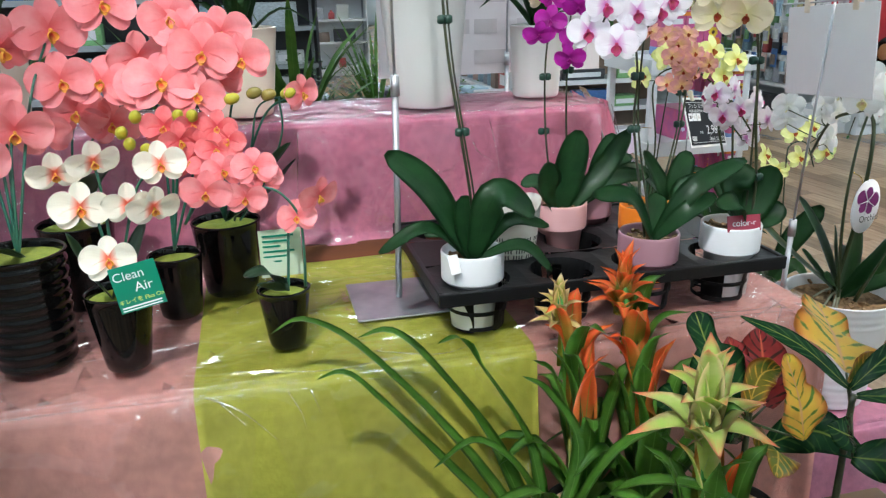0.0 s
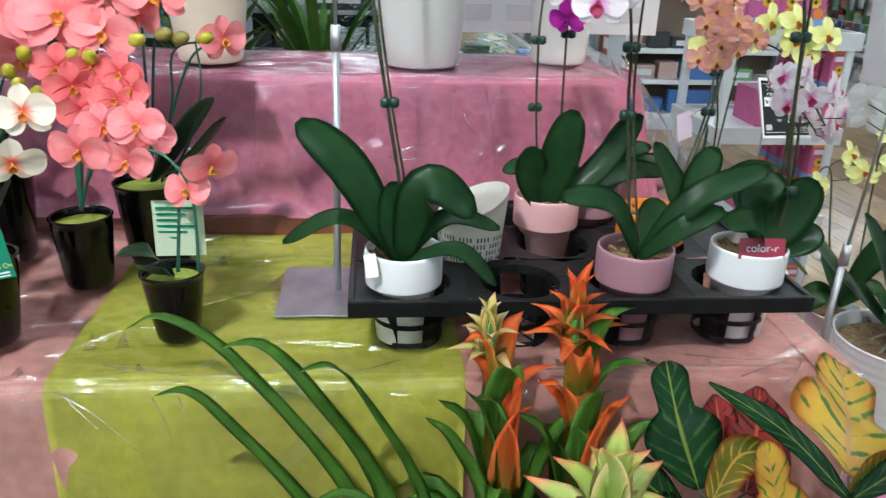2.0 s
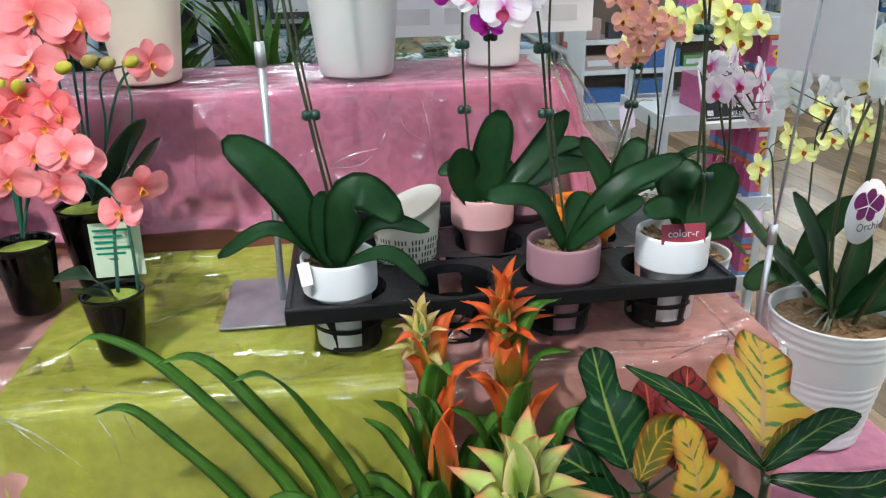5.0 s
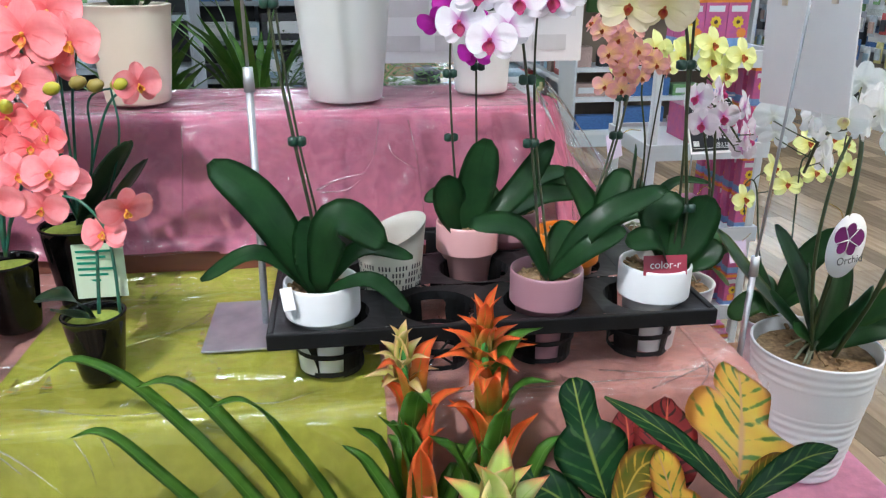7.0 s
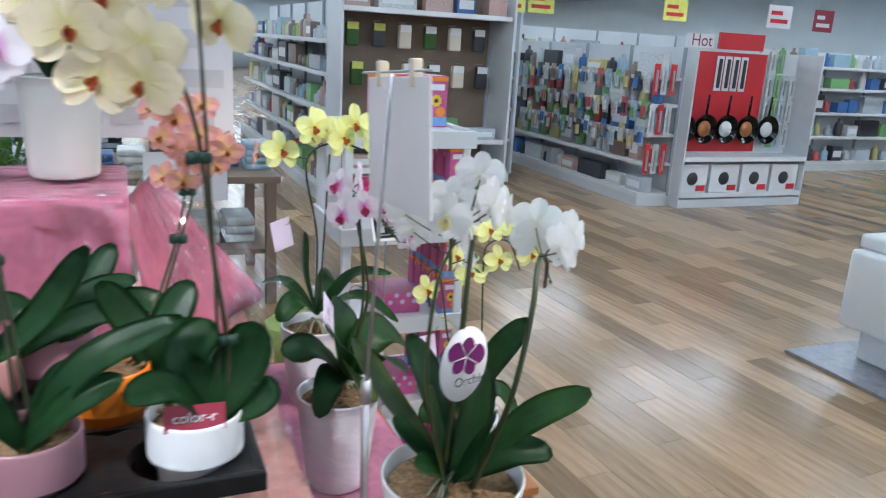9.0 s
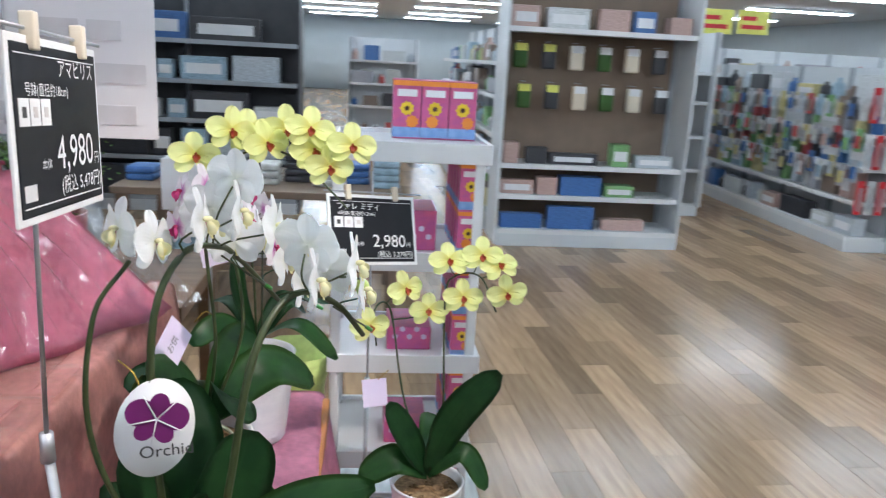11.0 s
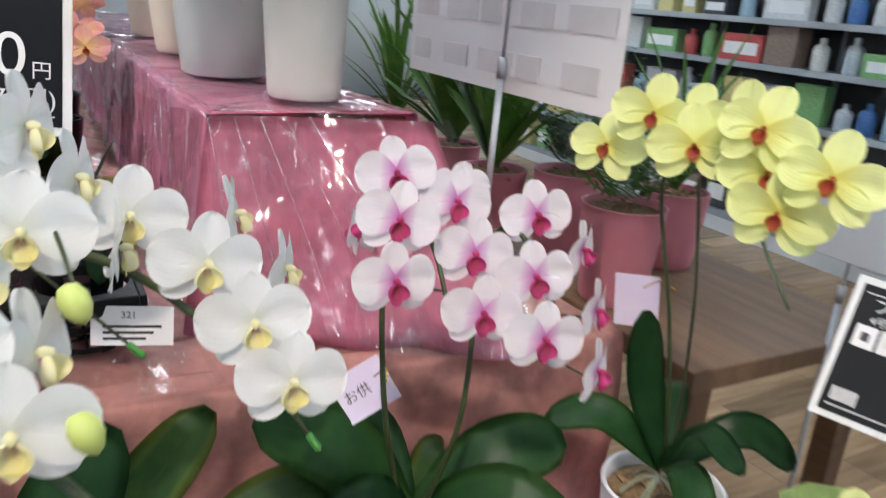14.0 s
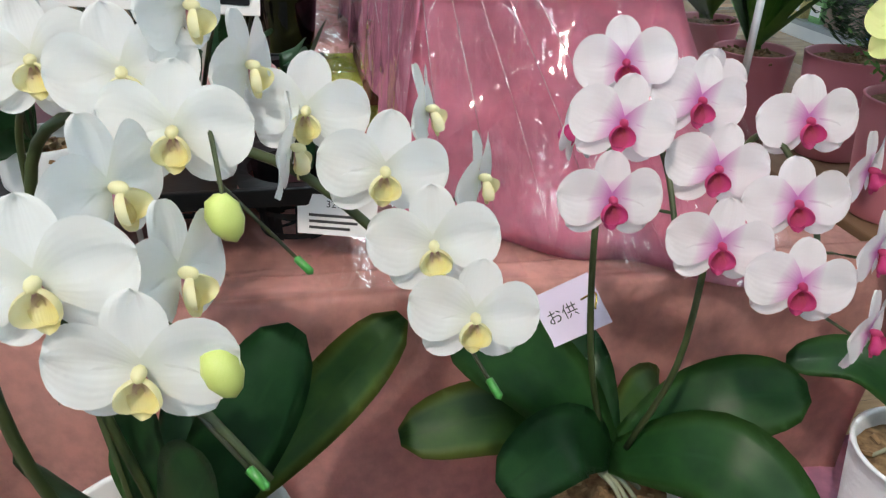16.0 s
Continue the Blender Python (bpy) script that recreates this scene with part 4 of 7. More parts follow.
for a, r, w in ((90, 0.019, 0.0135), (16, 0.0215, 0.0205), (164, 0.0215, 0.0205), (236, 0.019, 0.013), (304, 0.019, 0.013)):
    petal(bm, a, r, w, ruffle=0, cup=0)
for v in bm.verts:
    v.co = hang @ Vector((v.co.x, v.co.y + 0.007, 0.0012 if v.co.z > -1 else 0))
part("flower_print", bm, M["label_purple"], tagp)
bm = bmesh.new()
for a in (54, 126, 200, 270, 340):
    tube(bm, [hang @ Vector((0, 0.007, 0.0016)), hang @ Vector((0.019 * math.cos(radians(a)), 0.007 + 0.019 * math.sin(radians(a)), 0.0016))], 0.0008, 0.0006, 5, smooth=False)
part("print_gap", bm, M["paper"], tagp, "white lines between the printed petals")
words(tagp, "Orchid", 0.0125, hang @ pose(-0.006, -0.023, 0.001, 0, 0, 14), "ink")
stem(tagp, [(1.036, 1.191, 1.183), (1.03, 1.193, 1.196), (1.015, 1.2, 1.205)], 0.0008, 0.0008, "gold", "gold_tie")

# pink-lipped orchid and the yellow one behind, in hammered white pots
stone = shell(0.077, 0.056, 0.188, wall=0.006)
w1 = potted("pink_white_orchid", (1.0, 1.625, PZ + 0.003), "potted white moth orchid with pink centres", "potted orchid", stone, "pot_stone", 0.07, 0.168, key="hammered_pot", group="orchids in hammered pots")
w1["leaf_up"] = (0.6, -0.25, 0.7)
C = Vector((1.01, 1.63, 0.93))
for tip, mid, w, mt in (((0.96, 1.48, 1.06), (0.985, 1.56, 1.02), 0.075, "leaf"), ((1.0, 1.43, 0.975), (1.0, 1.53, 0.985), 0.062, "leaf_olive"), ((1.085, 1.5, 0.985), (1.05, 1.57, 0.995), 0.06, "leaf2"), ((1.05, 1.79, 1.02), (1.03, 1.71, 1.0), 0.07, "leaf"),
                        ((1.165, 1.74, 0.945), (1.09, 1.69, 0.99), 0.075, "leaf"), ((0.89, 1.6, 1.0), (0.95, 1.61, 1.0), 0.06, "leaf2"), ((0.93, 1.72, 0.93), (0.97, 1.68, 0.97), 0.05, "leaf_olive"), ((0.94, 1.54, 0.9), (0.97, 1.58, 0.95), 0.055, "leaf2")):
    leaf(w1, [C, mid, tip], w * 1.1, mt, fold=0.14)
PF = [(1.021, 1.586, 1.302), (1.067, 1.568, 1.275), (1.092, 1.556, 1.232), (1.033, 1.64, 1.277), (1.072, 1.64, 1.241), (1.111, 1.629, 1.203), (1.059, 1.711, 1.268), (1.1, 1.687, 1.225), (1.141, 1.673, 1.186), (1.08, 1.752, 1.238), (1.122, 1.741, 1.196), (1.159, 1.719, 1.158)]
ba, bb = [], []
for i, p in enumerate(PF):
    d = Vector((0.93, -0.15 + FR.uniform(-0.14, 0.14), 0.1)) if i < 9 else Vector((0.7, 0.45, 0.0))
    (ba if i < 6 else bb).append((p, d))
    flower(w1, p, d, 0.0345 if i < 9 else 0.032, "pinkwhite")
for p, d in (((0.985, 1.6, 1.29), (-0.7, -0.4, 0.2)), ((1.0, 1.66, 1.28), (-0.8, 0.1, 0.1)), ((1.02, 1.56, 1.26), (-0.2, -0.9, 0.0)), ((0.985, 1.57, 1.245), (-0.6, -0.7, 0.0))):
    flower(w1, p, d, 0.031, "pinkwhite")
spike(w1, [(1.01, 1.62, 0.95), (1.03, 1.585, 1.08), (1.02, 1.58, 1.22), (1.02, 1.6, 1.28), (1.055, 1.61, 1.25), (1.09, 1.61, 1.205)], ba, 0.003)
spike(w1, [(1.02, 1.64, 0.95), (1.06, 1.65, 1.08), (1.04, 1.67, 1.22), (1.05, 1.69, 1.265), (1.09, 1.71, 1.22), (1.13, 1.7, 1.17)], bb, 0.003)
roots(w1, (1.01, 1.62, 0.9), 6, 0.045, 4)


def card(name, c, d, w, h, roll, label, mat="lilac", text=None, tie=None):
    t = thing(name, c, label, "tag")
    m = facing((0, 0, 0), d, 1, roll)
    bm = boxm((-w / 2, -h / 2, -0.0004), (w / 2, h / 2, 0.0004))
    bmesh.ops.transform(bm, matrix=m, verts=bm.verts)
    part("card", bm, M[mat], t, smooth=False)
    if text:
        words(t, text, h * 0.3, m @ Matrix.Translation((0, -h * 0.1, 0.0008)), "ink", "CENTER")
    if tie:
        stem(t, tie, 0.0009, 0.0009, "gold", "gold_tie")
    return t


card("gift_tag", (0.968, 1.583, 1.07), (0.85, -0.4, 0.3), 0.074, 0.05, 34, "lilac paper gift tag tied to the orchid stem", "lilac", "お供", [(1.0, 1.585, 1.105), (1.015, 1.59, 1.12), (1.03, 1.585, 1.115)])
card("gift_tag", (0.957, 1.955, 1.122), (0.5, -0.8, 0.1), 0.055, 0.065, 8, "lilac paper gift tag tied to the orchid stem", "lilac", None, [(0.965, 1.955, 1.142), (0.99, 1.955, 1.16), (1.02, 1.95, 1.16)])

w2 = potted("yellow_orchid", (1.035, 1.975, PZ + 0.003), "potted yellow moth orchid with two flower stems", "potted orchid", stone, "pot_stone", 0.07, 0.168, key="hammered_pot", group="orchids in hammered pots")
w2["leaf_up"] = (0.4, -0.4, 0.8)
C = Vector((1.035, 1.965, 0.93))
for tip, mid, w, mt in (((1.19, 1.9, 1.035), (1.11, 1.93, 1.03), 0.035, "leaf2"), ((1.2, 1.87, 0.93), (1.12, 1.91, 0.985), 0.045, "leaf"), ((0.93, 1.86, 0.96), (0.98, 1.91, 0.985), 0.05, "leaf"), ((1.0, 1.93, 1.13), (1.005, 1.945, 1.03), 0.045, "leaf2"),
                        ((1.12, 2.1, 0.95), (1.08, 2.04, 0.99), 0.05, "leaf2"), ((0.93, 2.06, 0.98), (0.98, 2.02, 0.99), 0.045, "leaf2")):
    leaf(w2, [C, mid, tip], w, mt, fold=0.2)
YE = (1.55, 0.95, 1.45)
by = []
for p in ((0.942, 1.885, 1.308), (1.006, 1.885, 1.355), (1.068, 1.885, 1.333), (1.145, 1.885, 1.363), (1.22, 1.885, 1.336), (1.15, 1.895, 1.325), (1.18, 1.88, 1.296), (1.03, 1.92, 1.35), (1.1, 1.915, 1.36)):
    d = toward(p, YE, 0.18)
    by.append((p, d))
    flower(w2, p, d, 0.0455, "yellow")
spike(w2, [(1.035, 1.97, 0.94), (1.03, 1.94, 1.12), (1.0, 1.92, 1.28), (1.05, 1.91, 1.325), (1.12, 1.9, 1.31), (1.18, 1.88, 1.26), (1.215, 1.875, 1.225)], by, 0.0026)
stem(w2, [(1.045, 1.97, 0.94), (1.05, 1.95, 1.15), (1.05, 1.92, 1.3)], 0.002, 0.002, "stem_dark", "support_wire")
for p in ((1.12, 1.86, 1.282), (1.245, 1.86, 1.295), (1.181, 1.86, 1.273), (1.235, 1.87, 1.315)):
    bud(w2, p, 0.0105)
roots(w2, (1.035, 1.965, 0.9), 6, 0.045, 6)

# small wooden stand with the low yellow orchid
stand = thing("plant_stand", (1.385, 1.87, 0), "low orange-brown wooden plant stand", "stand")
for y in (-0.14, -0.05, 0.04):
    part("board", boxm((-0.13, y, 0.515), (0.14, y + 0.085, 0.535), 0.003), M["orange_wood"], stand, smooth=False)
for x in (-0.12, 0.09):
    for y in (-0.13, 0.08):
        part("leg", boxm((x, y, 0), (x + 0.04, y + 0.04, 0.515), 0.003), M["orange_wood"], stand, smooth=False)
wl = potted("yellow_orchid", (1.385, 1.86, 0.536), "short potted pale-yellow moth orchid with lilac tag", "potted orchid", shell(0.074, 0.054, 0.142, wall=0.006), "pot_stone", 0.067, 0.122, key="hammered_pot_low", group="orchids in hammered pots")
wl["leaf_up"] = (0.2, -0.65, 0.7)
C = Vector((1.385, 1.86, 0.69))
for tip, mid, w, mt in (((1.25, 1.83, 0.7), (1.32, 1.84, 0.735), 0.055, "leaf"), ((1.512, 1.83, 0.925), (1.43, 1.845, 0.82), 0.06, "leaf2"), ((1.5, 1.82, 0.68), (1.45, 1.84, 0.75), 0.04, "leaf"), ((1.3, 1.85, 0.85), (1.345, 1.85, 0.77), 0.05, "leaf2"), ((1.4, 1.99, 0.76), (1.395, 1.92, 0.75), 0.05, "leaf")):
    leaf(wl, [C, mid, tip], w * 1.15, mt, fold=0.14)
bl = []
for i, p in enumerate(((1.262, 1.86, 1.0), (1.326, 1.86, 1.075), (1.406, 1.86, 1.133), (1.436, 1.86, 1.061), (1.468, 1.86, 1.144), (1.501, 1.86, 1.126), (1.374, 1.87, 1.03), (1.52, 1.86, 1.071))):
    d = toward(p, YE, 0.5 if i in (1, 5, 6, 7) else 0.2)
    bl.append((p, d))
    flower(wl, p, d, 0.0385, "yellow")
spike(wl, [(1.39, 1.86, 0.7), (1.41, 1.86, 0.8), (1.403, 1.87, 1.05), (1.42, 1.88, 1.1), (1.47, 1.88, 1.1), (1.505, 1.88, 1.03)], bl[2:6] + bl[7:])
spike(wl, [(1.38, 1.86, 0.7), (1.33, 1.87, 0.86), (1.3, 1.88, 1.03), (1.27, 1.88, 1.03), (1.275, 1.87, 0.96)], bl[:2] + bl[6:7])
for p in ((1.279, 1.86, 0.951), (1.453, 1.86, 1.005), (1.3, 1.85, 0.93)):
    bud(wl, p, 0.0105)
card("gift_tag", (1.275, 1.875, 0.86), (0.1, -1, 0.2), 0.048, 0.055, 4, "pale lilac paper gift tag tied to the orchid stem", "lilac", None, [(1.28, 1.87, 0.89), (1.3, 1.87, 0.91)])
lab = card("stock_label", (0.778, 1.395, 1.09), (1, -0.25, 0.1), 0.085, 0.045, -2, "white printed stock label on the tray end", "paper")
ml = facing((0, 0, 0), (1, -0.25, 0.1), 1, -2)
words(lab, "321", 0.011, ml @ Matrix.Translation((-0.012, 0.009, 0.0008)), "ink")
for k in range(3):
    bmx = boxm((-0.03, -0.002 - 0.007 * k, 0.0005), (0.03 - 0.008 * k, 0.001 - 0.007 * k, 0.001))
    bmesh.ops.transform(bmx, matrix=ml, verts=bmx.verts)
    part("print_line", bmx, M["ink"], lab, "", False)

# ---------------------------------------------------------------- signs


def stand_sign(name, base, joint, top, label, plate=0.055):
    s = thing(name, base, label, "price sign")
    L0 = Vector(base)
    pl = bmesh.new()
    box(pl, (-plate, -plate, 0), (plate, plate, 0.003), 0.001)
    part("base_plate", pl, M["plate"], s, "thin galvanised base plate", False)
    bm = bmesh.new()
    tube(bm, [Vector((0, 0, 0.002)), Vector(joint) - L0], 0.0052, 0.0052, 10, smooth=False)
    part("pole", bm, M["steel"], s)
    bm = bmesh.new()
    j = Vector(joint) - L0
    tube(bm, [j - Vector((0, 0, 0.016)), j + Vector((0, 0, 0.016))], 0.0075, 0.0068, 10, smooth=False)
    part("joint", bm, M["steel"], s, "grey plastic collar")
    bm = bmesh.new()
    tube(bm, [j, Vector(top) - L0], 0.0024, 0.0024, 8, smooth=False)
    part("rod", bm, M["steel"], s)
    return s


def price_board(s, c, right, up, w, h, lines):
    """Board hung from clips: black face in a pale frame, white lettering."""
    R, U = Vector(right).normalized(), Vector(up).normalized()
    Nn = R.cross(U).normalized()
    U = Nn.cross(R)
    m = Matrix.Translation(Vector(c) - s.location) @ Matrix((R, U, Nn)).transposed().to_4x4()

    def add(nm, lo, hi, mat, lab="", bev=0.001):
        b = boxm(lo, hi, bev)
        bmesh.ops.transform(b, matrix=m, verts=b.verts)
        return part(nm, b, M[mat], s, lab, False)
    add("frame", (-w / 2, -h / 2, -0.003), (w / 2, h / 2, 0.0), "paper", "pale plastic card holder")
    add("board", (-w / 2 + 0.007, -h / 2 + 0.007, 0.0), (w / 2 - 0.007, h / 2 - 0.007, 0.0012), "board", "black price card")
    for yy, ww in ((h / 2 - 0.016, 0.001), (-h / 2 + 0.014, 0.0012)):
        add("rule", (-w / 2 + 0.012, yy, 0.0012), (w / 2 - 0.012, yy + ww, 0.0016), "paper", "", 0)
    for k in range(3):
        add("pictogram", (-w / 2 + 0.014 + 0.023 * k, 0.004, 0.0012), (-w / 2 + 0.0345 + 0.023 * k, 0.027, 0.0017), "paper", "white pictogram square", 0)
        add("pictogram_mark", (-w / 2 + 0.02 + 0.023 * k, 0.011, 0.0017), (-w / 2 + 0.028 + 0.023 * k, 0.02, 0.0021), "ink" if k == 0 else "print_grey", "", 0)
    for k in range(9):
        add("barcode_bar", (-w / 2 + 0.014 + 0.0028 * k, -h / 2 + 0.02, 0.0012), (-w / 2 + 0.0158 + 0.0028 * k, -h / 2 + 0.034, 0.0016), "paper", "", 0)
    for text, size, x, y, al in lines:
        words(s, text, size, m @ Matrix.Translation((x, y, 0.0019)), "paper", al)
    bm = bmesh.new()
    tube(bm, [m @ Vector((-w / 2 - 0.005, h / 2 + 0.006, -0.002)), m @ Vector((w / 2 + 0.02, h / 2 + 0.006, -0.002))], 0.0018, 0.0018, 8, smooth=False)
    part("cross_bar", bm, M["steel"], s)
    for x in (-w * 0.27, w * 0.27):
        b = boxm((x - 0.006, h / 2 - 0.012, -0.006), (x + 0.006, h / 2 + 0.02, 0.007), 0.002)
        bmesh.ops.transform(b, matrix=m, verts=b.verts)
        part("clip", b, M["vase_cream"], s, "clear plastic clip")


s1 = stand_sign("price_sign", (0.944, 1.262, PZ + 0.004), (0.93, 1.231, 1.096), (0.945, 1.22, 1.503), "black price sign on a thin steel pole")
price_board(s1, (0.963, 1.238, 1.42), (-0.02, 1, -0.07), (-0.03, 0.05, 1), 0.215, 0.158,
            (("アマビリス", 0.019, -0.005, 0.048, "LEFT"), ("号鉢(直径約18cm)", 0.0125, -0.08, 0.03, "LEFT"), ("4,980", 0.044, 0.078, -0.036, "RIGHT"), ("円", 0.014, 0.08, -0.036, "LEFT"), ("(税込 5,478円)", 0.018, 0.097, -0.058, "RIGHT"), ("本体", 0.011, -0.055, -0.034, "LEFT")))
s2 = stand_sign("price_sign", (1.262, 2.16, 0.102), (1.262, 2.16, 0.75), (1.262, 2.16, 1.225), "black price sign on a thin steel pole")
price_board(s2, (1.265, 2.073, 1.142), (0.184, 0.101, -0.022), (-0.02, 0.42, 1), 0.212, 0.15,
            (("ファレ ミディ", 0.0165, -0.085, 0.043, "LEFT"), ("4号鉢(直径約12cm)", 0.0105, -0.083, 0.03, "LEFT"), ("2,980", 0.037, 0.078, -0.036, "RIGHT"), ("円", 0.012, 0.079, -0.036, "LEFT"), ("(税込 3,278円)", 0.0145, 0.095, -0.057, "RIGHT"), ("本体", 0.010, -0.045, -0.034, "LEFT")))
s3 = stand_sign("sign_stand", (0.172, 1.245, TOP + 0.009), (0.178, 1.239, 1.397), (0.176, 1.25, 1.95), "steel sign pole on a square plate", 0.082)
s4 = stand_sign("notice_stand", (0.6, 1.95, TOP + 0.009), (0.6, 1.955, 1.363), (0.605, 1.96, 1.75), "steel pole with a printed notice sheet")
part("notice_sheet", boxm((-0.33, 0.012, 0.29), (0.26, 0.0135, 0.62)), M["paper_back"], s4, "large pale notice sheet", False)
for r in range(4):
    for k in range(5):
        b = boxm((-0.31 + 0.113 * k, 0.0105, 0.315 + 0.075 * r), (-0.31 + 0.113 * k + 0.06 + 0.02 * ((k + r) % 3), 0.0118, 0.315 + 0.075 * r + 0.035))
        part("printed_block", b, M["print_grey"], s4, "faint unreadable print", False)

# a second notice card and a lime wrapper behind the platform
s5 = stand_sign("notice_stand", (0.815, 2.6, 0.003), (0.818, 2.6, 1.0), (0.818, 2.6, 1.23), "white notice card on a thin steel pole")
part("card", boxm((-0.12, -0.008, 1.06), (0.105, -0.005, 1.2), 0.001), M["paper"], s5, "plain white card", False)
wrap = thing("wrapped_pot", (1.08, 2.33, 0.5), "pot wrapped in pale lime paper", "pot")
part("wrapper", lathe([(0, 0), (0.06, 0), (0.075, 0.18), (0.1, 0.27), (0.096, 0.268), (0.07, 0.18), (0.0, 0.16)], 9), M["lime_pale"], wrap)
low = thing("plant_stand", (1.08, 2.38, 0), "low orange-brown wooden stand", "stand")
part("top", boxm((-0.17, -0.15, 0.47), (0.1, 0.15, 0.499), 0.003), M["orange_wood"], low, smooth=False)
for x in (-0.16, 0.05):
    for y in (-0.14, 0.1):
        part("leg", boxm((x, y, 0.0), (x + 0.04, y + 0.04, 0.47), 0.003), M["orange_wood"], low, smooth=False)

# ---------------------------------------------------------------- nursery tray with small orchids
TX, TY, TZ = 0.482, 1.225, 1.118
tray = thing("nursery_tray", (TX, TY, TOP + 0.012), "black plastic nursery tray with round pot holes", "tray")
h = TZ - TOP - 0.012
CELLS = [(x, 1.105, 0.066, 0.076) for x in (0.27, 0.411, 0.552, 0.693)] + [(x, 1.232, 0.066, 0.076) for x in (0.3405, 0.4815, 0.6225)] + [(x, 1.352, 0.066, 0.076) for x in (0.27, 0.411, 0.552, 0.693)]
cells = {}
for cx, cy, hole, half in CELLS:
    hx, hy = 0.0705, 0.0605 if cy > 1.12 else 0.0635
    if hy not in cells:
        bm = bmesh.new()
        seg = 24
        ring, edge, low = [], [], []
        for k in range(seg):
            a = (k + 0.5) * math.tau / seg
            c, s = math.cos(a), math.sin(a)
            q = min(hx / max(abs(c), 1e-6), hy / max(abs(s), 1e-6))
            edge.append(bm.verts.new((c * q, s * q, h)))
            ring.append(bm.verts.new((c * 0.052, s * 0.052, h - 0.002)))
            low.append(bm.verts.new((c * 0.05, s * 0.05, h - 0.014)))
        for k in range(seg):
            q = (k + 1) % seg
            bm.faces.new((edge[k], edge[q], ring[q], ring[k]))
            bm.faces.new((ring[k], ring[q], low[q], low[k]))
        cells[hy] = mesh_of("tray_cell", bm, M["tray"], False)
    inst("tray_cell", cells[hy], tray, Matrix.Translation((cx - TX, cy - TY, 0)), "flat plate round one pot hole")
for sx in (0.2345, 0.7285):
    part("web", boxm((sx - TX - 0.035, 1.17 - TY, h - 0.003), (sx - TX + 0.035, 1.293 - TY, h)), M["tray"], tray, "", False)
bm = bmesh.new()
for lo, hi in (((-0.288, -0.188, h - 0.018), (0.288, -0.18, h + 0.003)), ((-0.288, 0.18, h - 0.018), (0.288, 0.188, h + 0.003)), ((-0.288, -0.18, h - 0.018), (-0.28, 0.18, h + 0.003)), ((0.28, -0.18, h - 0.018), (0.288, 0.18, h + 0.003))):
    box(bm, lo, hi, 0.002)
part("rim", bm, M["tray"], tray, smooth=False)
cup = bmesh.new()
for k in range(4):
    a0 = k * math.tau / 4 + 0.35
    g = []
    for j in range(5):
        a = a0 + j * 0.21
        g.append([cup.verts.new((r * math.cos(a), r * math.sin(a), z)) for r, z in ((0.05, h - 0.012), (0.045, h * 0.45), (0.041, 0.0))])
    fs = []
    for p, q in zip(g, g[1:]):
        for i in range(2):
            fs.append(cup.faces.new((p[i], q[i], q[i + 1], p[i + 1])))
    bmesh.ops.solidify(cup, geom=fs, thickness=0.003)
for r, z in ((0.0445, h * 0.42), (0.0405, 0.006)):
    lathe([(r, z - 0.003), (r + 0.002, z - 0.003), (r + 0.002, z + 0.003), (r, z + 0.003), (r, z - 0.003)], 24, cup)
for k in range(6):
    a = k * math.tau / 6
    tube(cup, [Vector((0, 0, 0.005)), Vector((0.041 * math.cos(a), 0.041 * math.sin(a), 0.005))], 0.0018, 0.0018, 5, smooth=False)
cup_mesh = mesh_of("cup", cup, M["tray"], False)
for cx, cy, _, _ in CELLS:
    inst("cup", cup_mesh, tray, Matrix.Translation((cx - TX, cy - TY, 0)), "slotted pot cup")

small = [(0, 0.0), (0.03, 0.0), (0.034, 0.003), (0.0405, 0.077), (0.0472, 0.0785), (0.048, 0.08), (0.0482, 0.082), (0.0485, 0.119), (0.0482, 0.122), (0.0472, 0.1238), (0.0462, 0.1238), (0.045, 0.122), (0.044, 0.119), (0.043, 0.09), (0, 0.09)]
ZB = TOP + 0.014


def tray_orchid(x, y, mat, label, dz=0.0):
    return potted("small_orchid", (x, y, ZB + dz), label, "potted orchid", small, mat, 0.043, 0.108, key="small_pot_" + mat, group="small orchids in the tray")


def leaves(t, spec, base, mat="leaf2"):
    t["leaf_up"] = (0.1, -0.55, 0.8)
    for tip, mid, w in spec:
        leaf(t, [base, mid, tip], w, mat, fold=0.16)


oa = tray_orchid(0.262, 1.1, "pot_white", "small orchid with long green leaves in a white pot")
leaves(oa, (((0.138, 1.115, 1.318), (0.2, 1.095, 1.26), 0.058), ((0.342, 1.05, 1.226), (0.285, 1.055, 1.258), 0.056), ((0.117, 1.085, 1.178), (0.19, 1.08, 1.212), 0.024), ((0.377, 1.08, 1.197), (0.311, 1.08, 1.211), 0.026), ((0.37, 1.045, 1.138), (0.322, 1.05, 1.182), 0.024),
            ((0.25, 1.1, 1.25), (0.25, 1.085, 1.2), 0.042), ((0.2, 1.15, 1.18), (0.23, 1.12, 1.185), 0.03)), (0.257, 1.085, 1.152))
stem(oa, [(0.262, 1.09, 1.15), (0.257, 1.085, 1.24), (0.241, 1.083, 1.347), (0.222, 1.09, 1.5), (0.217, 1.1, 1.75)], 0.0024, 0.002, "stem_dark")
stem(oa, [(0.27, 1.09, 1.15), (0.262, 1.088, 1.25), (0.246, 1.085, 1.347), (0.229, 1.095, 1.5), (0.224, 1.1, 1.75)], 0.0015, 0.0015, "stem_dark", "support_wire")
clips(oa, [(0.244, 1.084, 1.347), (0.223, 1.09, 1.5)])
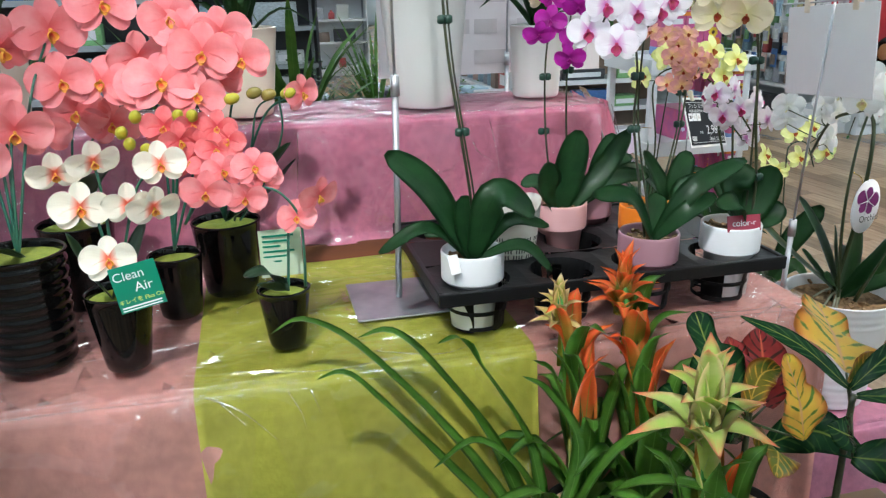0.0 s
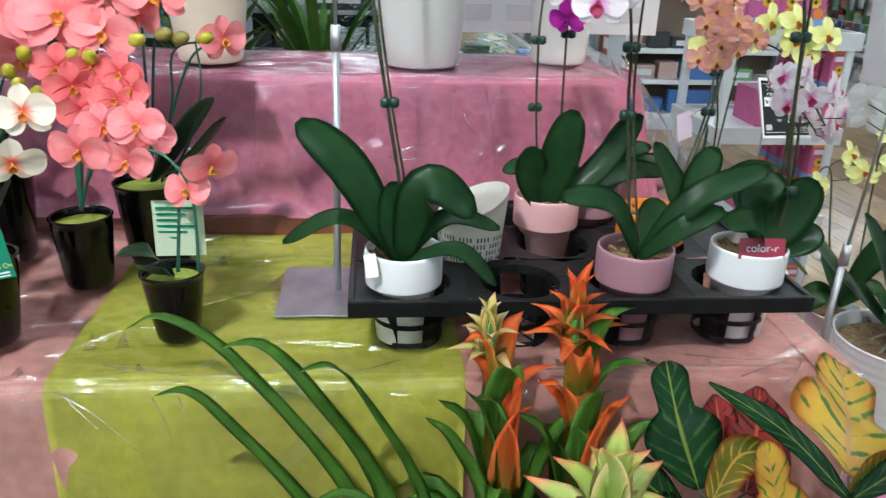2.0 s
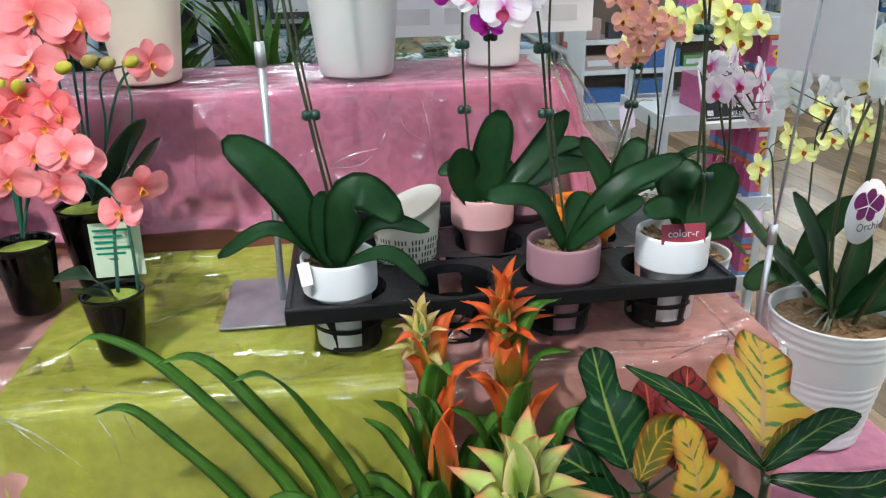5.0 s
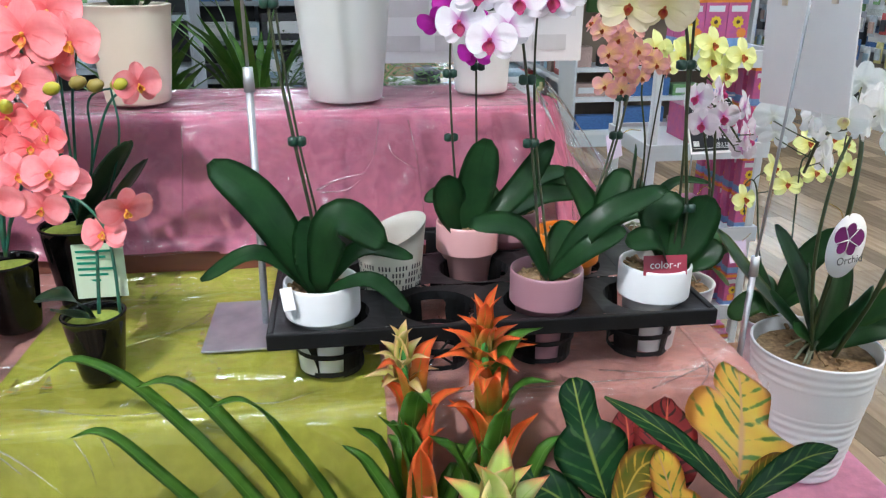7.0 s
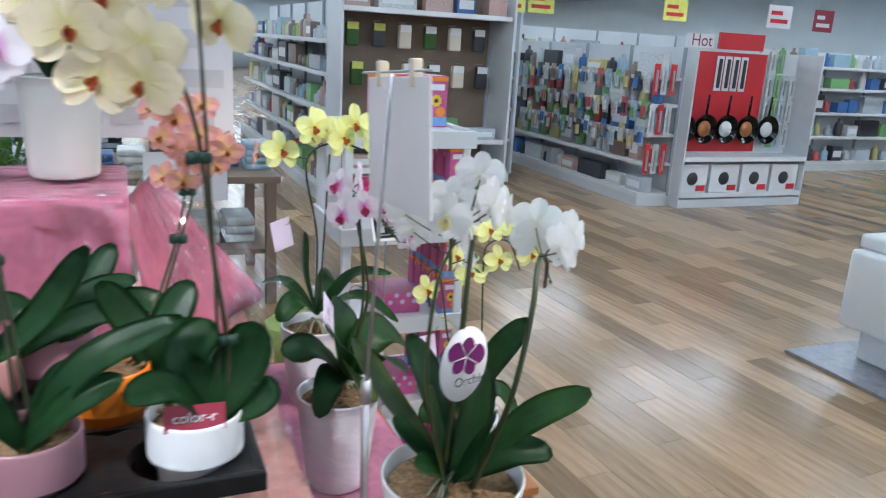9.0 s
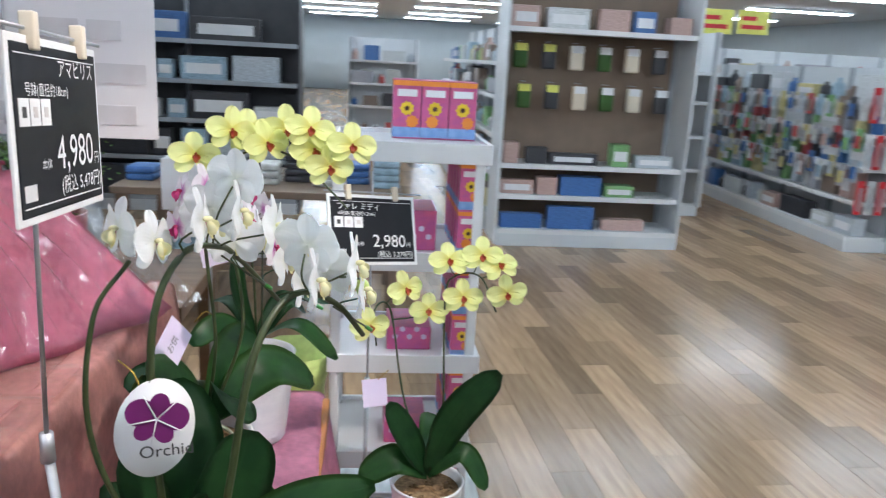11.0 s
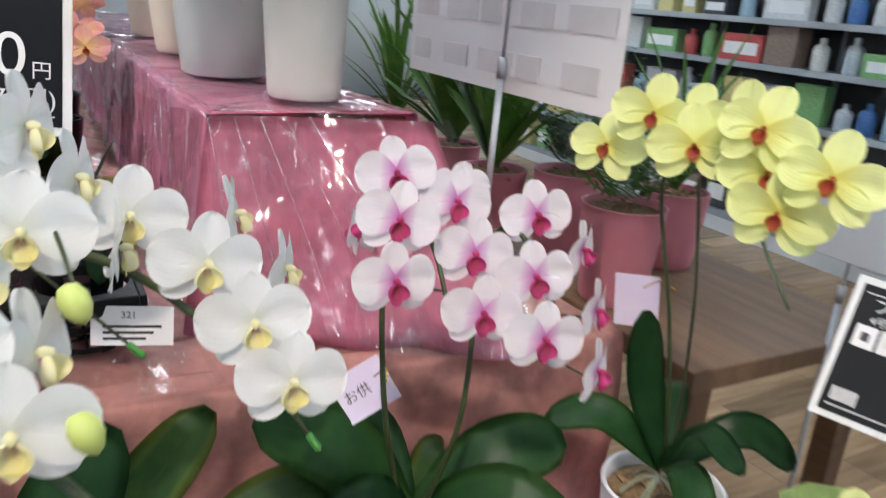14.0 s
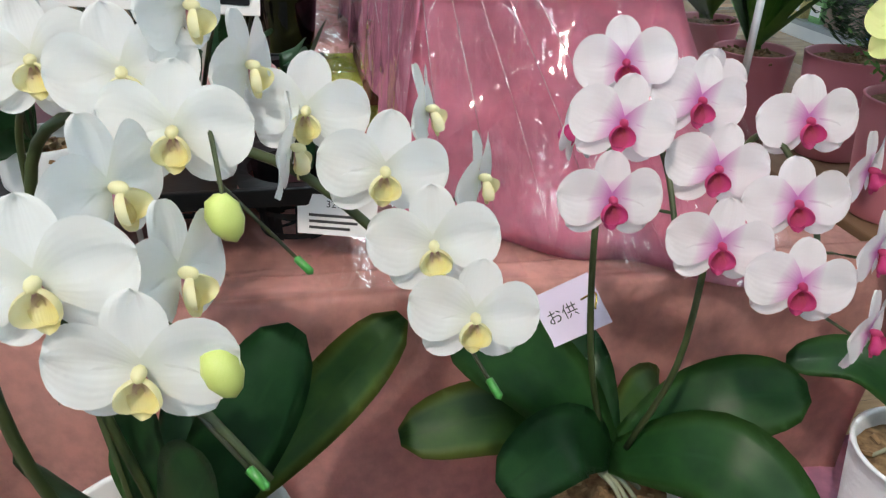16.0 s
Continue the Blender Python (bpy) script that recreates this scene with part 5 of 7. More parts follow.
card("plant_label", (0.222, 1.055, 1.16), (-0.2, -1, 0.3), 0.015, 0.028, 12, "small white care label in the pot", "paper")

ob_ = tray_orchid(0.4815, 1.29, "pot_pink", "small magenta orchid in a pale pink pot", 0.006)
leaves(ob_, (((0.508, 1.28, 1.3), (0.49, 1.28, 1.22), 0.058), ((0.443, 1.265, 1.25), (0.452, 1.268, 1.196), 0.058), ((0.61, 1.29, 1.292), (0.552, 1.29, 1.209), 0.04), ((0.665, 1.31, 1.2), (0.592, 1.31, 1.198), 0.038), ((0.42, 1.33, 1.2), (0.45, 1.31, 1.2), 0.04)), (0.475, 1.28, 1.145))
spike(ob_, [(0.47, 1.29, 1.15), (0.462, 1.32, 1.29), (0.457, 1.315, 1.42), (0.465, 1.3, 1.49), (0.49, 1.29, 1.5)], [], 0.002, "stem_dark")
spike(ob_, [(0.5, 1.29, 1.15), (0.497, 1.31, 1.3), (0.495, 1.31, 1.45), (0.5, 1.3, 1.53)], [], 0.002, "stem_dark")
clips(ob_, [(0.461, 1.327, 1.293), (0.457, 1.316, 1.39), (0.497, 1.31, 1.4)])
for p in ((0.454, 1.29, 1.482), (0.496, 1.285, 1.453), (0.499, 1.28, 1.503), (0.434, 1.29, 1.46), (0.487, 1.28, 1.42), (0.46, 1.3, 1.52), (0.515, 1.29, 1.54)):
    flower(ob_, p, toward(p, (0.1, 0, 1.2), 0.5), 0.027, "magenta")

oc = tray_orchid(0.556, 1.1, "pot_mauve", "small white and pink orchid in a mauve pot")
leaves(oc, (((0.446, 1.08, 1.238), (0.512, 1.08, 1.228), 0.038), ((0.697, 1.07, 1.278), (0.61, 1.07, 1.238), 0.036), ((0.643, 1.06, 1.229), (0.595, 1.06, 1.205), 0.032), ((0.6, 1.15, 1.21), (0.58, 1.13, 1.19), 0.036)), (0.555, 1.085, 1.155))
spike(oc, [(0.55, 1.1, 1.15), (0.537, 1.135, 1.325), (0.519, 1.1, 1.41), (0.505, 1.1, 1.48), (0.47, 1.09, 1.52), (0.45, 1.08, 1.49)], [], 0.0021, "stem_dark")
spike(oc, [(0.562, 1.1, 1.15), (0.542, 1.13, 1.325), (0.53, 1.11, 1.45), (0.535, 1.1, 1.56)], [], 0.0018, "stem_dark")
clips(oc, [(0.536, 1.134, 1.325), (0.52, 1.102, 1.41)])
for p in ((0.49, 1.08, 1.465), (0.452, 1.08, 1.505), (0.502, 1.08, 1.495), (0.542, 1.09, 1.495), (0.437, 1.1, 1.47), (0.56, 1.09, 1.51), (0.468, 1.07, 1.452), (0.52, 1.12, 1.53)):
    flower(oc, p, toward(p, (0.2, 0, 1.4), 0.4), 0.03, "pinkwhite")

od = tray_orchid(0.708, 1.105, "pot_white", "small cream orchid in a white pot with a label")
leaves(od, (((0.772, 1.1, 1.255), (0.75, 1.1, 1.205), 0.056), ((0.73, 1.1, 1.258), (0.7, 1.1, 1.222), 0.05), ((0.642, 1.05, 1.212), (0.685, 1.06, 1.212), 0.038), ((0.787, 1.09, 1.195), (0.765, 1.09, 1.173), 0.04), ((0.72, 1.18, 1.23), (0.72, 1.14, 1.2), 0.05)), (0.722, 1.095, 1.156))
spike(od, [(0.735, 1.1, 1.15), (0.742, 1.1, 1.22), (0.728, 1.1, 1.34), (0.717, 1.1, 1.45), (0.69, 1.1, 1.52), (0.63, 1.1, 1.55)], [], 0.0026, "stem_dark")
stem(od, [(0.725, 1.1, 1.15), (0.732, 1.105, 1.25), (0.72, 1.105, 1.6)], 0.0018, 0.0018, "stem_dark", "support_wire")
clips(od, [(0.718, 1.1, 1.425), (0.74, 1.1, 1.24)], 0.007)
for p in ((0.673, 1.08, 1.52), (0.74, 1.09, 1.545), (0.615, 1.08, 1.531), (0.671, 1.07, 1.49), (0.645, 1.11, 1.56), (0.705, 1.11, 1.58), (0.635, 1.09, 1.49), (0.59, 1.1, 1.56)):
    flower(od, p, toward(p, (0.5, 0.2, 1.4), 0.5), 0.036, "cream")
lab = card("pot_label", (0.705, 1.068, 1.174), (-0.05, -1, 0.25), 0.058, 0.026, 0, "red oval plant label with white lettering", "label_red")
words(lab, "color-r", 0.0145, facing((0, 0, 0), (-0.05, -1, 0.25), 1) @ Matrix.Translation((0, -0.004, 0.001)), "paper", "CENTER")

oe = tray_orchid(0.6225, 1.232, "pot_orange", "small peach orchid in an orange pot", 0.004)
spike(oe, [(0.65, 1.25, 1.15), (0.705, 1.29, 1.293), (0.725, 1.33, 1.38), (0.73, 1.34, 1.42)], [], 0.002, "stem_dark")
spike(oe, [(0.66, 1.25, 1.15), (0.712, 1.29, 1.3), (0.745, 1.33, 1.39), (0.775, 1.34, 1.42)], [], 0.002, "stem_dark")
clips(oe, [(0.708, 1.29, 1.297), (0.722, 1.315, 1.35)])
leaves(oe, (((0.618, 1.25, 1.26), (0.655, 1.25, 1.2), 0.048), ((0.72, 1.27, 1.25), (0.69, 1.25, 1.2), 0.045), ((0.74, 1.21, 1.21), (0.69, 1.22, 1.195), 0.045)), (0.675, 1.235, 1.15))
rr = random.Random(11)
for _ in range(20):
    p = (0.75 + rr.uniform(-0.065, 0.065), 1.34 + rr.uniform(-0.04, 0.04), 1.405 + rr.uniform(-0.05, 0.05))
    flower(oe, p, Vector((p[0] - 0.75, p[1] - 1.34, 0.3 * (p[2] - 1.4))) * 14 + Vector((rr.uniform(-0.4, 0.5), -0.6, rr.uniform(-0.2, 0.4))), 0.021, "peach")
of = tray_orchid(0.56, 1.352, "pot_mauve", "small green orchid in a dusky pink pot", 0.004)
leaves(of, (((0.66, 1.37, 1.225), (0.6, 1.36, 1.21), 0.035), ((0.745, 1.37, 1.13), (0.66, 1.36, 1.2), 0.04), ((0.635, 1.4, 1.265), (0.6, 1.38, 1.21), 0.04), ((0.48, 1.37, 1.2), (0.52, 1.36, 1.2), 0.04)), (0.56, 1.352, 1.15))
# pot wrapped in printed paper
np_ = thing("paper_wrapped_pot", (0.358, 1.2, ZB), "pot wrapped in a printed paper sleeve", "pot")
bm = bmesh.new()
rows = []
for i in range(9):
    u = i / 8
    r = 0.034 + 0.015 * u
    rows.append([bm.verts.new((r * math.cos(k * math.tau / 40), r * math.sin(k * math.tau / 40), 0.002 + u * (0.146 + 0.022 * math.cos(k * math.tau / 40 - 0.2)))) for k in range(41)])
for a, b in zip(rows, rows[1:]):
    for k in range(40):
        bm.faces.new((a[k], a[k + 1], b[k + 1], b[k]))
bmesh.ops.solidify(bm, geom=bm.faces[:], thickness=0.001)
part("sleeve", bm, M["news"], np_, "off-white printed paper sleeve")
bm = bmesh.new()
for k in range(26):
    a = -2.9 + k * 0.1
    for j in range(9):
        z = 0.03 + j * 0.01
        if (k * 7 + j * 3) % 5:
            r = 0.0362 + 0.0152 * z / 0.146
            q = Vector((r * math.cos(a), r * math.sin(a), z))
            tv = Vector((-math.sin(a), math.cos(a), 0)) * 0.0011
            up = Vector((0.16 * math.cos(a), 0.16 * math.sin(a), 1)) * 0.0035
            bm.faces.new([bm.verts.new(q + s1_ * tv + s2_ * up) for s1_, s2_ in ((-1, -1), (1, -1), (1, 1), (-1, 1))])
part("print", bm, M["ink"], np_, "rows of small unreadable print", False)

# ---------------------------------------------------------------- artificial orchids in black pots


def black_pot(x, y, rt, rb, hh, label, ribs=0):
    return potted("artificial_orchid", (x, y, TOP + 0.012), label, "artificial orchid", shell(rt, rb, hh, wall=0.004, ribs=ribs, amp=0.0012 if ribs else 0), "pot_black", rt - 0.004, hh - 0.012, "moss", key="black_pot_%d_%d" % (rt * 1000, hh * 1000), group="artificial orchids in black pots")


def art(t, pts, kind, size, root, cam_at=(0.1, 0.1, 1.5), jit=0.5, droop=0.0):
    for k, p in enumerate(pts):
        d = toward(p, cam_at, jit) - Vector((0, 0, droop))
        flower(t, p, d, size * FR.uniform(0.86, 1.1), kind)
        if k % 2 == 0:
            r0 = Vector(root)
            m1 = r0.lerp(Vector(p), 0.5) + Vector((0, 0.01, 0.05))
            stem(t, [r0, m1, Vector(p) - d.normalized() * 0.008], 0.0023, 0.0016, "stem_plastic")


p1 = black_pot(-0.022, 1.11, 0.038, 0.026, 0.092, "small coral cloth orchid in a glossy black pot")
art(p1, ((0.006, 1.11, 1.233), (0.038, 1.1, 1.264)), "coral", 0.03, (-0.015, 1.11, 1.13), (0.1, 0, 1.3))
stem(p1, [(0.01, 1.11, 1.13), (0.012, 1.11, 1.19), (0.008, 1.112, 1.24), (-0.02, 1.12, 1.275), (-0.06, 1.13, 1.28)], 0.0022, 0.0016, "stem_plastic")
leaf(p1, [(-0.02, 1.1, 1.13), (-0.04, 1.085, 1.165), (-0.075, 1.08, 1.165)], 0.045, "plastic_leaf")
leaf(p1, [(-0.02, 1.1, 1.13), (-0.035, 1.08, 1.14), (-0.04, 1.06, 1.16)], 0.045, "plastic_leaf")
lab = card("plant_label", (-0.02, 1.155, 1.17), (0.05, -1, 0.1), 0.062, 0.072, 0, "pale green care card standing behind the pot", "label_pale")
for k in range(6):
    part("print_line", boxm((-0.026, -0.0022, 0.026 - 0.008 * k), (0.02 - 0.01 * (k % 3), -0.0014, 0.029 - 0.008 * k)), M["label_green"], lab, "", False)

p2 = black_pot(-0.245, 1.105, 0.045, 0.03, 0.115, "white cloth orchid with red centres in a glossy black pot")
art(p2, ((-0.275, 1.11, 1.27), (-0.302, 1.13, 1.315), (-0.251, 1.12, 1.33), (-0.214, 1.1, 1.273), (-0.182, 1.1, 1.266), (-0.241, 1.06, 1.211), (-0.168, 1.12, 1.32)), "whiteart", 0.034, (-0.245, 1.11, 1.15), (0.0, 0, 1.3), 0.5, 0.2)
leaf(p2, [(-0.25, 1.1, 1.14), (-0.275, 1.09, 1.19), (-0.29, 1.08, 1.25)], 0.045, "plastic_leaf")
leaf(p2, [(-0.25, 1.1, 1.14), (-0.22, 1.12, 1.2), (-0.2, 1.13, 1.24)], 0.045, "plastic_leaf")
lab = card("product_card", (-0.208, 1.045, 1.18), (0.12, -1, 0.1), 0.058, 0.062, 9, "green product card with white lettering", "label_green")
m = facing((0, 0, 0), (0.12, -1, 0.1), 1, 9)
words(lab, "Clean", 0.017, m @ Matrix.Translation((-0.027, 0.012, 0.001)), "paper")
words(lab, "Air", 0.018, m @ Matrix.Translation((-0.004, -0.006, 0.001)), "paper")
words(lab, "キレイを Plus On", 0.0076, m @ Matrix.Translation((-0.028, -0.019, 0.001)), "label_yellow")
for k in range(2):
    bmx = boxm((-0.026, -0.0255 - 0.0035 * k, 0.0006), (0.024, -0.0235 - 0.004 * k, 0.0011))
    bmesh.ops.transform(bmx, matrix=m, verts=bmx.verts)
    part("print_line", bmx, M["paper"], lab, "", False)

p3 = black_pot(-0.185, 1.275, 0.042, 0.032, 0.105, "coral cloth orchid in a plain black pot")
art(p3, ((-0.131, 1.24, 1.352), (-0.122, 1.23, 1.321), (-0.149, 1.22, 1.331), (-0.113, 1.21, 1.294), (-0.08, 1.23, 1.327), (-0.095, 1.24, 1.345), (-0.14, 1.22, 1.3), (-0.1, 1.22, 1.315), (-0.17, 1.24, 1.35)), "coral_deep", 0.031, (-0.185, 1.28, 1.15), jit=0.5)
art(p3, ((-0.046, 1.12, 1.307), (-0.114, 1.12, 1.276), (-0.062, 1.12, 1.264), (-0.09, 1.14, 1.3), (-0.035, 1.13, 1.29)), "coral", 0.032, (-0.16, 1.25, 1.2), jit=0.4)
p4 = black_pot(-0.105, 1.36, 0.058, 0.044, 0.13, "tall coral cloth orchid in a large black pot")
art(p4, ((-0.201, 1.3, 1.444), (-0.186, 1.28, 1.401), (-0.127, 1.3, 1.478), (-0.106, 1.28, 1.448), (-0.048, 1.28, 1.438), (-0.121, 1.27, 1.389), (-0.074, 1.29, 1.477), (-0.169, 1.27, 1.409), (-0.15, 1.31, 1.5), (-0.09, 1.31, 1.41)), "coral", 0.049, (-0.105, 1.36, 1.17))
art(p4, ((0.035, 1.25, 1.388),), "coral", 0.03, (-0.08, 1.33, 1.22), (0.3, 1, 1.4))
stem(p4, [(-0.09, 1.35, 1.17), (-0.05, 1.3, 1.3), (-0.03, 1.26, 1.375), (0.03, 1.25, 1.39)], 0.002, 0.0014, "stem_plastic")
stem(p4, [(-0.08, 1.35, 1.17), (-0.03, 1.3, 1.25), (0.0, 1.26, 1.33), (0.0, 1.25, 1.385)], 0.002, 0.0014, "stem_plastic")
leaf(p4, [(-0.1, 1.35, 1.17), (-0.04, 1.3, 1.25), (0.01, 1.26, 1.315)], 0.05, "plastic_leaf")
leaf(p4, [(-0.1, 1.35, 1.17), (-0.03, 1.32, 1.22), (0.02, 1.3, 1.28)], 0.05, "plastic_leaf")
for i, p in enumerate(((-0.069, 1.24, 1.39), (-0.036, 1.24, 1.397), (-0.015, 1.24, 1.393), (0.014, 1.24, 1.394))):
    bud(p4, p, 0.0125, "bud_dark" if i in (1, 2) else "bud_gold", (0.6, -0.3, 0.2))
for i, p in enumerate(((-0.23, 1.24, 1.349), (-0.208, 1.24, 1.371), (-0.149, 1.24, 1.369), (-0.129, 1.24, 1.368), (-0.221, 1.24, 1.332), (-0.199, 1.24, 1.322), (-0.175, 1.24, 1.331))):
    bud(p3, p, 0.0125, "bud_gold", (0.2, -0.5, 0.5))
p5 = black_pot(-0.375, 1.155, 0.062, 0.052, 0.168, "tall coral cloth orchid in a ribbed black pot", 9)
art(p5, ((-0.311, 1.28, 1.488), (-0.253, 1.28, 1.413), (-0.385, 1.2, 1.411), (-0.303, 1.26, 1.419), (-0.371, 1.25, 1.467), (-0.24, 1.3, 1.522), (-0.42, 1.2, 1.37), (-0.4, 1.15, 1.33), (-0.36, 1.2, 1.36)), "coral", 0.049, (-0.375, 1.16, 1.2))
lab = card("plant_label", (-0.395, 1.07, 1.26), (0.3, -1, 0.1), 0.045, 0.07, 0, "pale green care card on the ribbed pot", "label_pale")
leaf(p5, [(-0.37, 1.15, 1.2), (-0.39, 1.1, 1.23), (-0.41, 1.07, 1.25)], 0.05, "plastic_leaf")
p6 = black_pot(-0.345, 1.37, 0.06, 0.046, 0.145, "dark-leaved artificial plant in a black pot")
art(p6, ((-0.31, 1.36, 1.36), (-0.36, 1.35, 1.33), (-0.26, 1.36, 1.34)), "coral", 0.045, (-0.345, 1.37, 1.18))
leaf(p6, [(-0.345, 1.37, 1.18), (-0.3, 1.33, 1.26), (-0.27, 1.3, 1.28)], 0.06, "plastic_leaf")

# ---------------------------------------------------------------- bromeliads, crotons and strap leaves in front
bench = thing("low_bench", (0.5, 0.8, 0), "low dark wooden bench in front of the display", "bench")
part("top", boxm((-0.35, -0.2, 0.7), (0.42, 0.13, 0.73), 0.004), M["wood_bench"], bench, smooth=False)
for x in (-0.33, 0.37):
    for y in (-0.18, 0.08):
        part("leg", boxm((x, y, 0), (x + 0.04, y + 0.04, 0.7), 0.003), M["wood_bench"], bench, smooth=False)
BZ = 0.731


def nursery(name, x, y, label, category, group=""):
    return potted(name, (x, y, BZ), label, category, shell(0.055, 0.042, 0.1, wall=0.003), "tray", 0.05, 0.088, key="nursery_pot", group=group)


def rosette(t, c, n, r, hgt, width, mat, seed, open_=1.0, tipdrop=0.25):
    rr = random.Random(seed)
    for k in range(n):
        u = k / n
        a = k * 2.4 + rr.uniform(-0.2, 0.2)
        out = r * (0.35 + 0.65 * (1 - u)) * open_
        top = Vector(c) + Vector((math.cos(a) * out, math.sin(a) * out, hgt * (0.25 + 0.75 * u) - tipdrop * hgt * (1 - u)))
        mid = Vector(c) + Vector((math.cos(a) * out * 0.55, math.sin(a) * out * 0.55, hgt * (0.3 + 0.5 * u)))
        leaf(t, [c, mid, top], width * rr.uniform(0.8, 1.1), mat, prof=lambda q: (1 - q) ** 0.6 * (0.55 + 0.9 * min(1, q * 4)) * 0.75, fold=0.35, n=9, across=4, thick=0.0008)


def sheath(q):
    return (1 - q) ** 0.95 * (0.8 + 1.3 * min(0.35, q))


def bract(t, base, a, out, rise, width, mat, droop=0.0):
    """One pointed bract that leaves the stalk at angle a and bends outward."""
    d = Vector((math.cos(a), math.sin(a), 0))
    b = Vector(base)
    mid = b + d * out * 0.42 + Vector((0, 0, rise * 0.72))
    tip = b + d * out + Vector((0, 0, rise - droop))
    leaf(t, [b, mid, tip], width, mat, prof=sheath, fold=0.42, n=11, across=4, thick=0.0009)


def stalk_bromeliad(x, y, head, mat, seed, spread=0.06, width=0.03, tiers=4, wraps=8, label="bromeliad"):
    """Basal leaves, a stalk wrapped in long bracts and a star of short ones on top."""
    t = nursery("bromeliad", x, y, label, "bromeliad", "bromeliads")
    rr = random.Random(seed)
    foot, H = Vector((x, y, BZ + 0.09)), Vector(head)
    rise = 0.045 / tiers
    rosette(t, tuple(foot), 10, 0.19, 0.27, 0.04, "strap", seed, 1.0, 0.2)
    stem(t, [foot, foot.lerp(H, 0.55), H], 0.007, 0.004, "cap", "stalk")
    for k in range(wraps):
        u = k / max(1, wraps - 1)
        a = k * 2.4 + seed
        base = foot.lerp(H, 0.05 + 0.68 * u)
        bract(t, base, a, (0.022 + 0.03 * u) * rr.uniform(0.7, 1.7), (0.22 - 0.12 * u) * rr.uniform(0.9, 1.1), 0.046 - 0.01 * u, "strap" if k % 3 == 0 else "brom_red" if k % 3 == 1 or mat != "brom_lime" else mat, 0.025 * u)
    for tier in range(tiers):
        f = tier / max(1, tiers - 1)
        n = 6 - tier // 2
        for k in range(n):
            a = (k + 0.5 * tier) * math.tau / n + rr.uniform(-0.25, 0.25)
            out = spread * (1 - 0.72 * f) * rr.uniform(0.82, 1.15)
            bract(t, H + Vector((0, 0, -0.055 + rise * tier)), a, out, spread * (0.5 + 0.5 * f) * rr.uniform(0.85, 1.15), width * (1 - 0.3 * f), mat, spread * 0.14 * (1 - f))
    return t


stalk_bromeliad(0.37, 0.9, (0.353, 0.975, 1.13), "brom_cream", 21, 0.05, 0.03, 3, 12, "bromeliad with cream and orange bracts in a nursery pot")
stalk_bromeliad(0.45, 0.87, (0.447, 0.965, 1.145), "brom_red", 22, 0.07, 0.032, 4, 13, "bromeliad with red-orange bracts in a nursery pot")
stalk_bromeliad(0.41, 0.66, (0.405, 0.683, 1.12), "brom_lime", 23, 0.085, 0.052, 3, 7, "bromeliad with lime bracts tipped red in a nursery pot")
st = nursery("strap_leaf_plant", 0.29, 0.8, "green plant with long arching strap leaves", "houseplant")
root = (0.28, 0.81, BZ + 0.09)
strap_outline = lambda q: (1 - q) ** 0.5 * (0.6 + 0.6 * min(0.6, q))
for w, pts in ((0.034, ((0.2, 0.92, 0.935), (0.075, 0.97, 1.08), (0.0, 0.985, 1.13), (-0.045, 0.992, 1.114))), (0.042, ((0.235, 0.9, 0.95), (0.164, 0.925, 1.06), (0.11, 0.94, 1.118), (0.064, 0.944, 1.116))),
               (0.032, ((0.28, 0.88, 0.95), (0.215, 0.9, 1.075), (0.185, 0.885, 1.125), (0.152, 0.87, 1.13))), (0.032, ((0.15, 0.88, 0.965), (0.079, 0.895, 1.05), (0.04, 0.9, 1.09), (0.004, 0.905, 1.084))),
               (0.034, ((0.25, 0.74, 0.98), (0.19, 0.7, 1.02), (0.13, 0.69, 0.99))), (0.036, ((0.33, 0.72, 0.99), (0.4, 0.66, 1.02), (0.46, 0.62, 0.98))), (0.034, ((0.27, 0.7, 0.98), (0.24, 0.64, 1.0), (0.2, 0.6, 0.96))),
               (0.034, ((0.36, 0.8, 0.98), (0.46, 0.78, 1.03), (0.53, 0.76, 1.02))), (0.036, ((0.3, 0.7, 1.0), (0.32, 0.63, 1.02), (0.34, 0.57, 0.97))), (0.03, ((0.26, 0.84, 0.93), (0.2, 0.86, 0.99), (0.14, 0.86, 0.96))),
               (0.034, ((0.3, 0.72, 0.96), (0.22, 0.66, 1.03), (0.1, 0.66, 1.04))), (0.032, ((0.34, 0.86, 0.95), (0.31, 0.9, 1.02), (0.28, 0.92, 1.04)))):
    leaf(st, [root, *pts], w, "strap", prof=strap_outline, fold=0.35, n=18, across=4)


def wide(q):
    return math.sin(math.pi * min(0.985, 0.05 + 0.95 * q)) ** 0.7


def lobed(q):
    """Fiddle outline: two side lobes, a waist, and a rounded end lobe."""
    if q < 0.62:
        side = 0.1 + 0.9 * math.sin(math.pi * (q / 0.62) ** 1.25) ** 0.6
        return side if q < 0.5 else max(0.5, side)
    return 0.5 if q < 0.82 else 0.5 * math.sqrt(max(0.0, 1 - ((q - 0.82) / 0.185) ** 2))


def croton(x, y, label, spec, node):
    t = nursery("croton", x, y, label, "croton", "crotons")
    stem(t, [(x, y, BZ + 0.08), Vector((x, y, BZ + 0.09)).lerp(Vector(node), 0.5), node], 0.0055, 0.004, "stem_dark", "trunk")
    for base, mid, tip, w, mt, outline in spec:
        leaf(t, [base, mid, tip], w, mt, prof=outline, fold=0.12, wave=0.16, n=20, across=8, up=(0, -0.75, 0.65))
        stem(t, [Vector(node) - Vector((0, 0, 0.02)), base], 0.0022, 0.0016, "stem", "leaf_stalk")


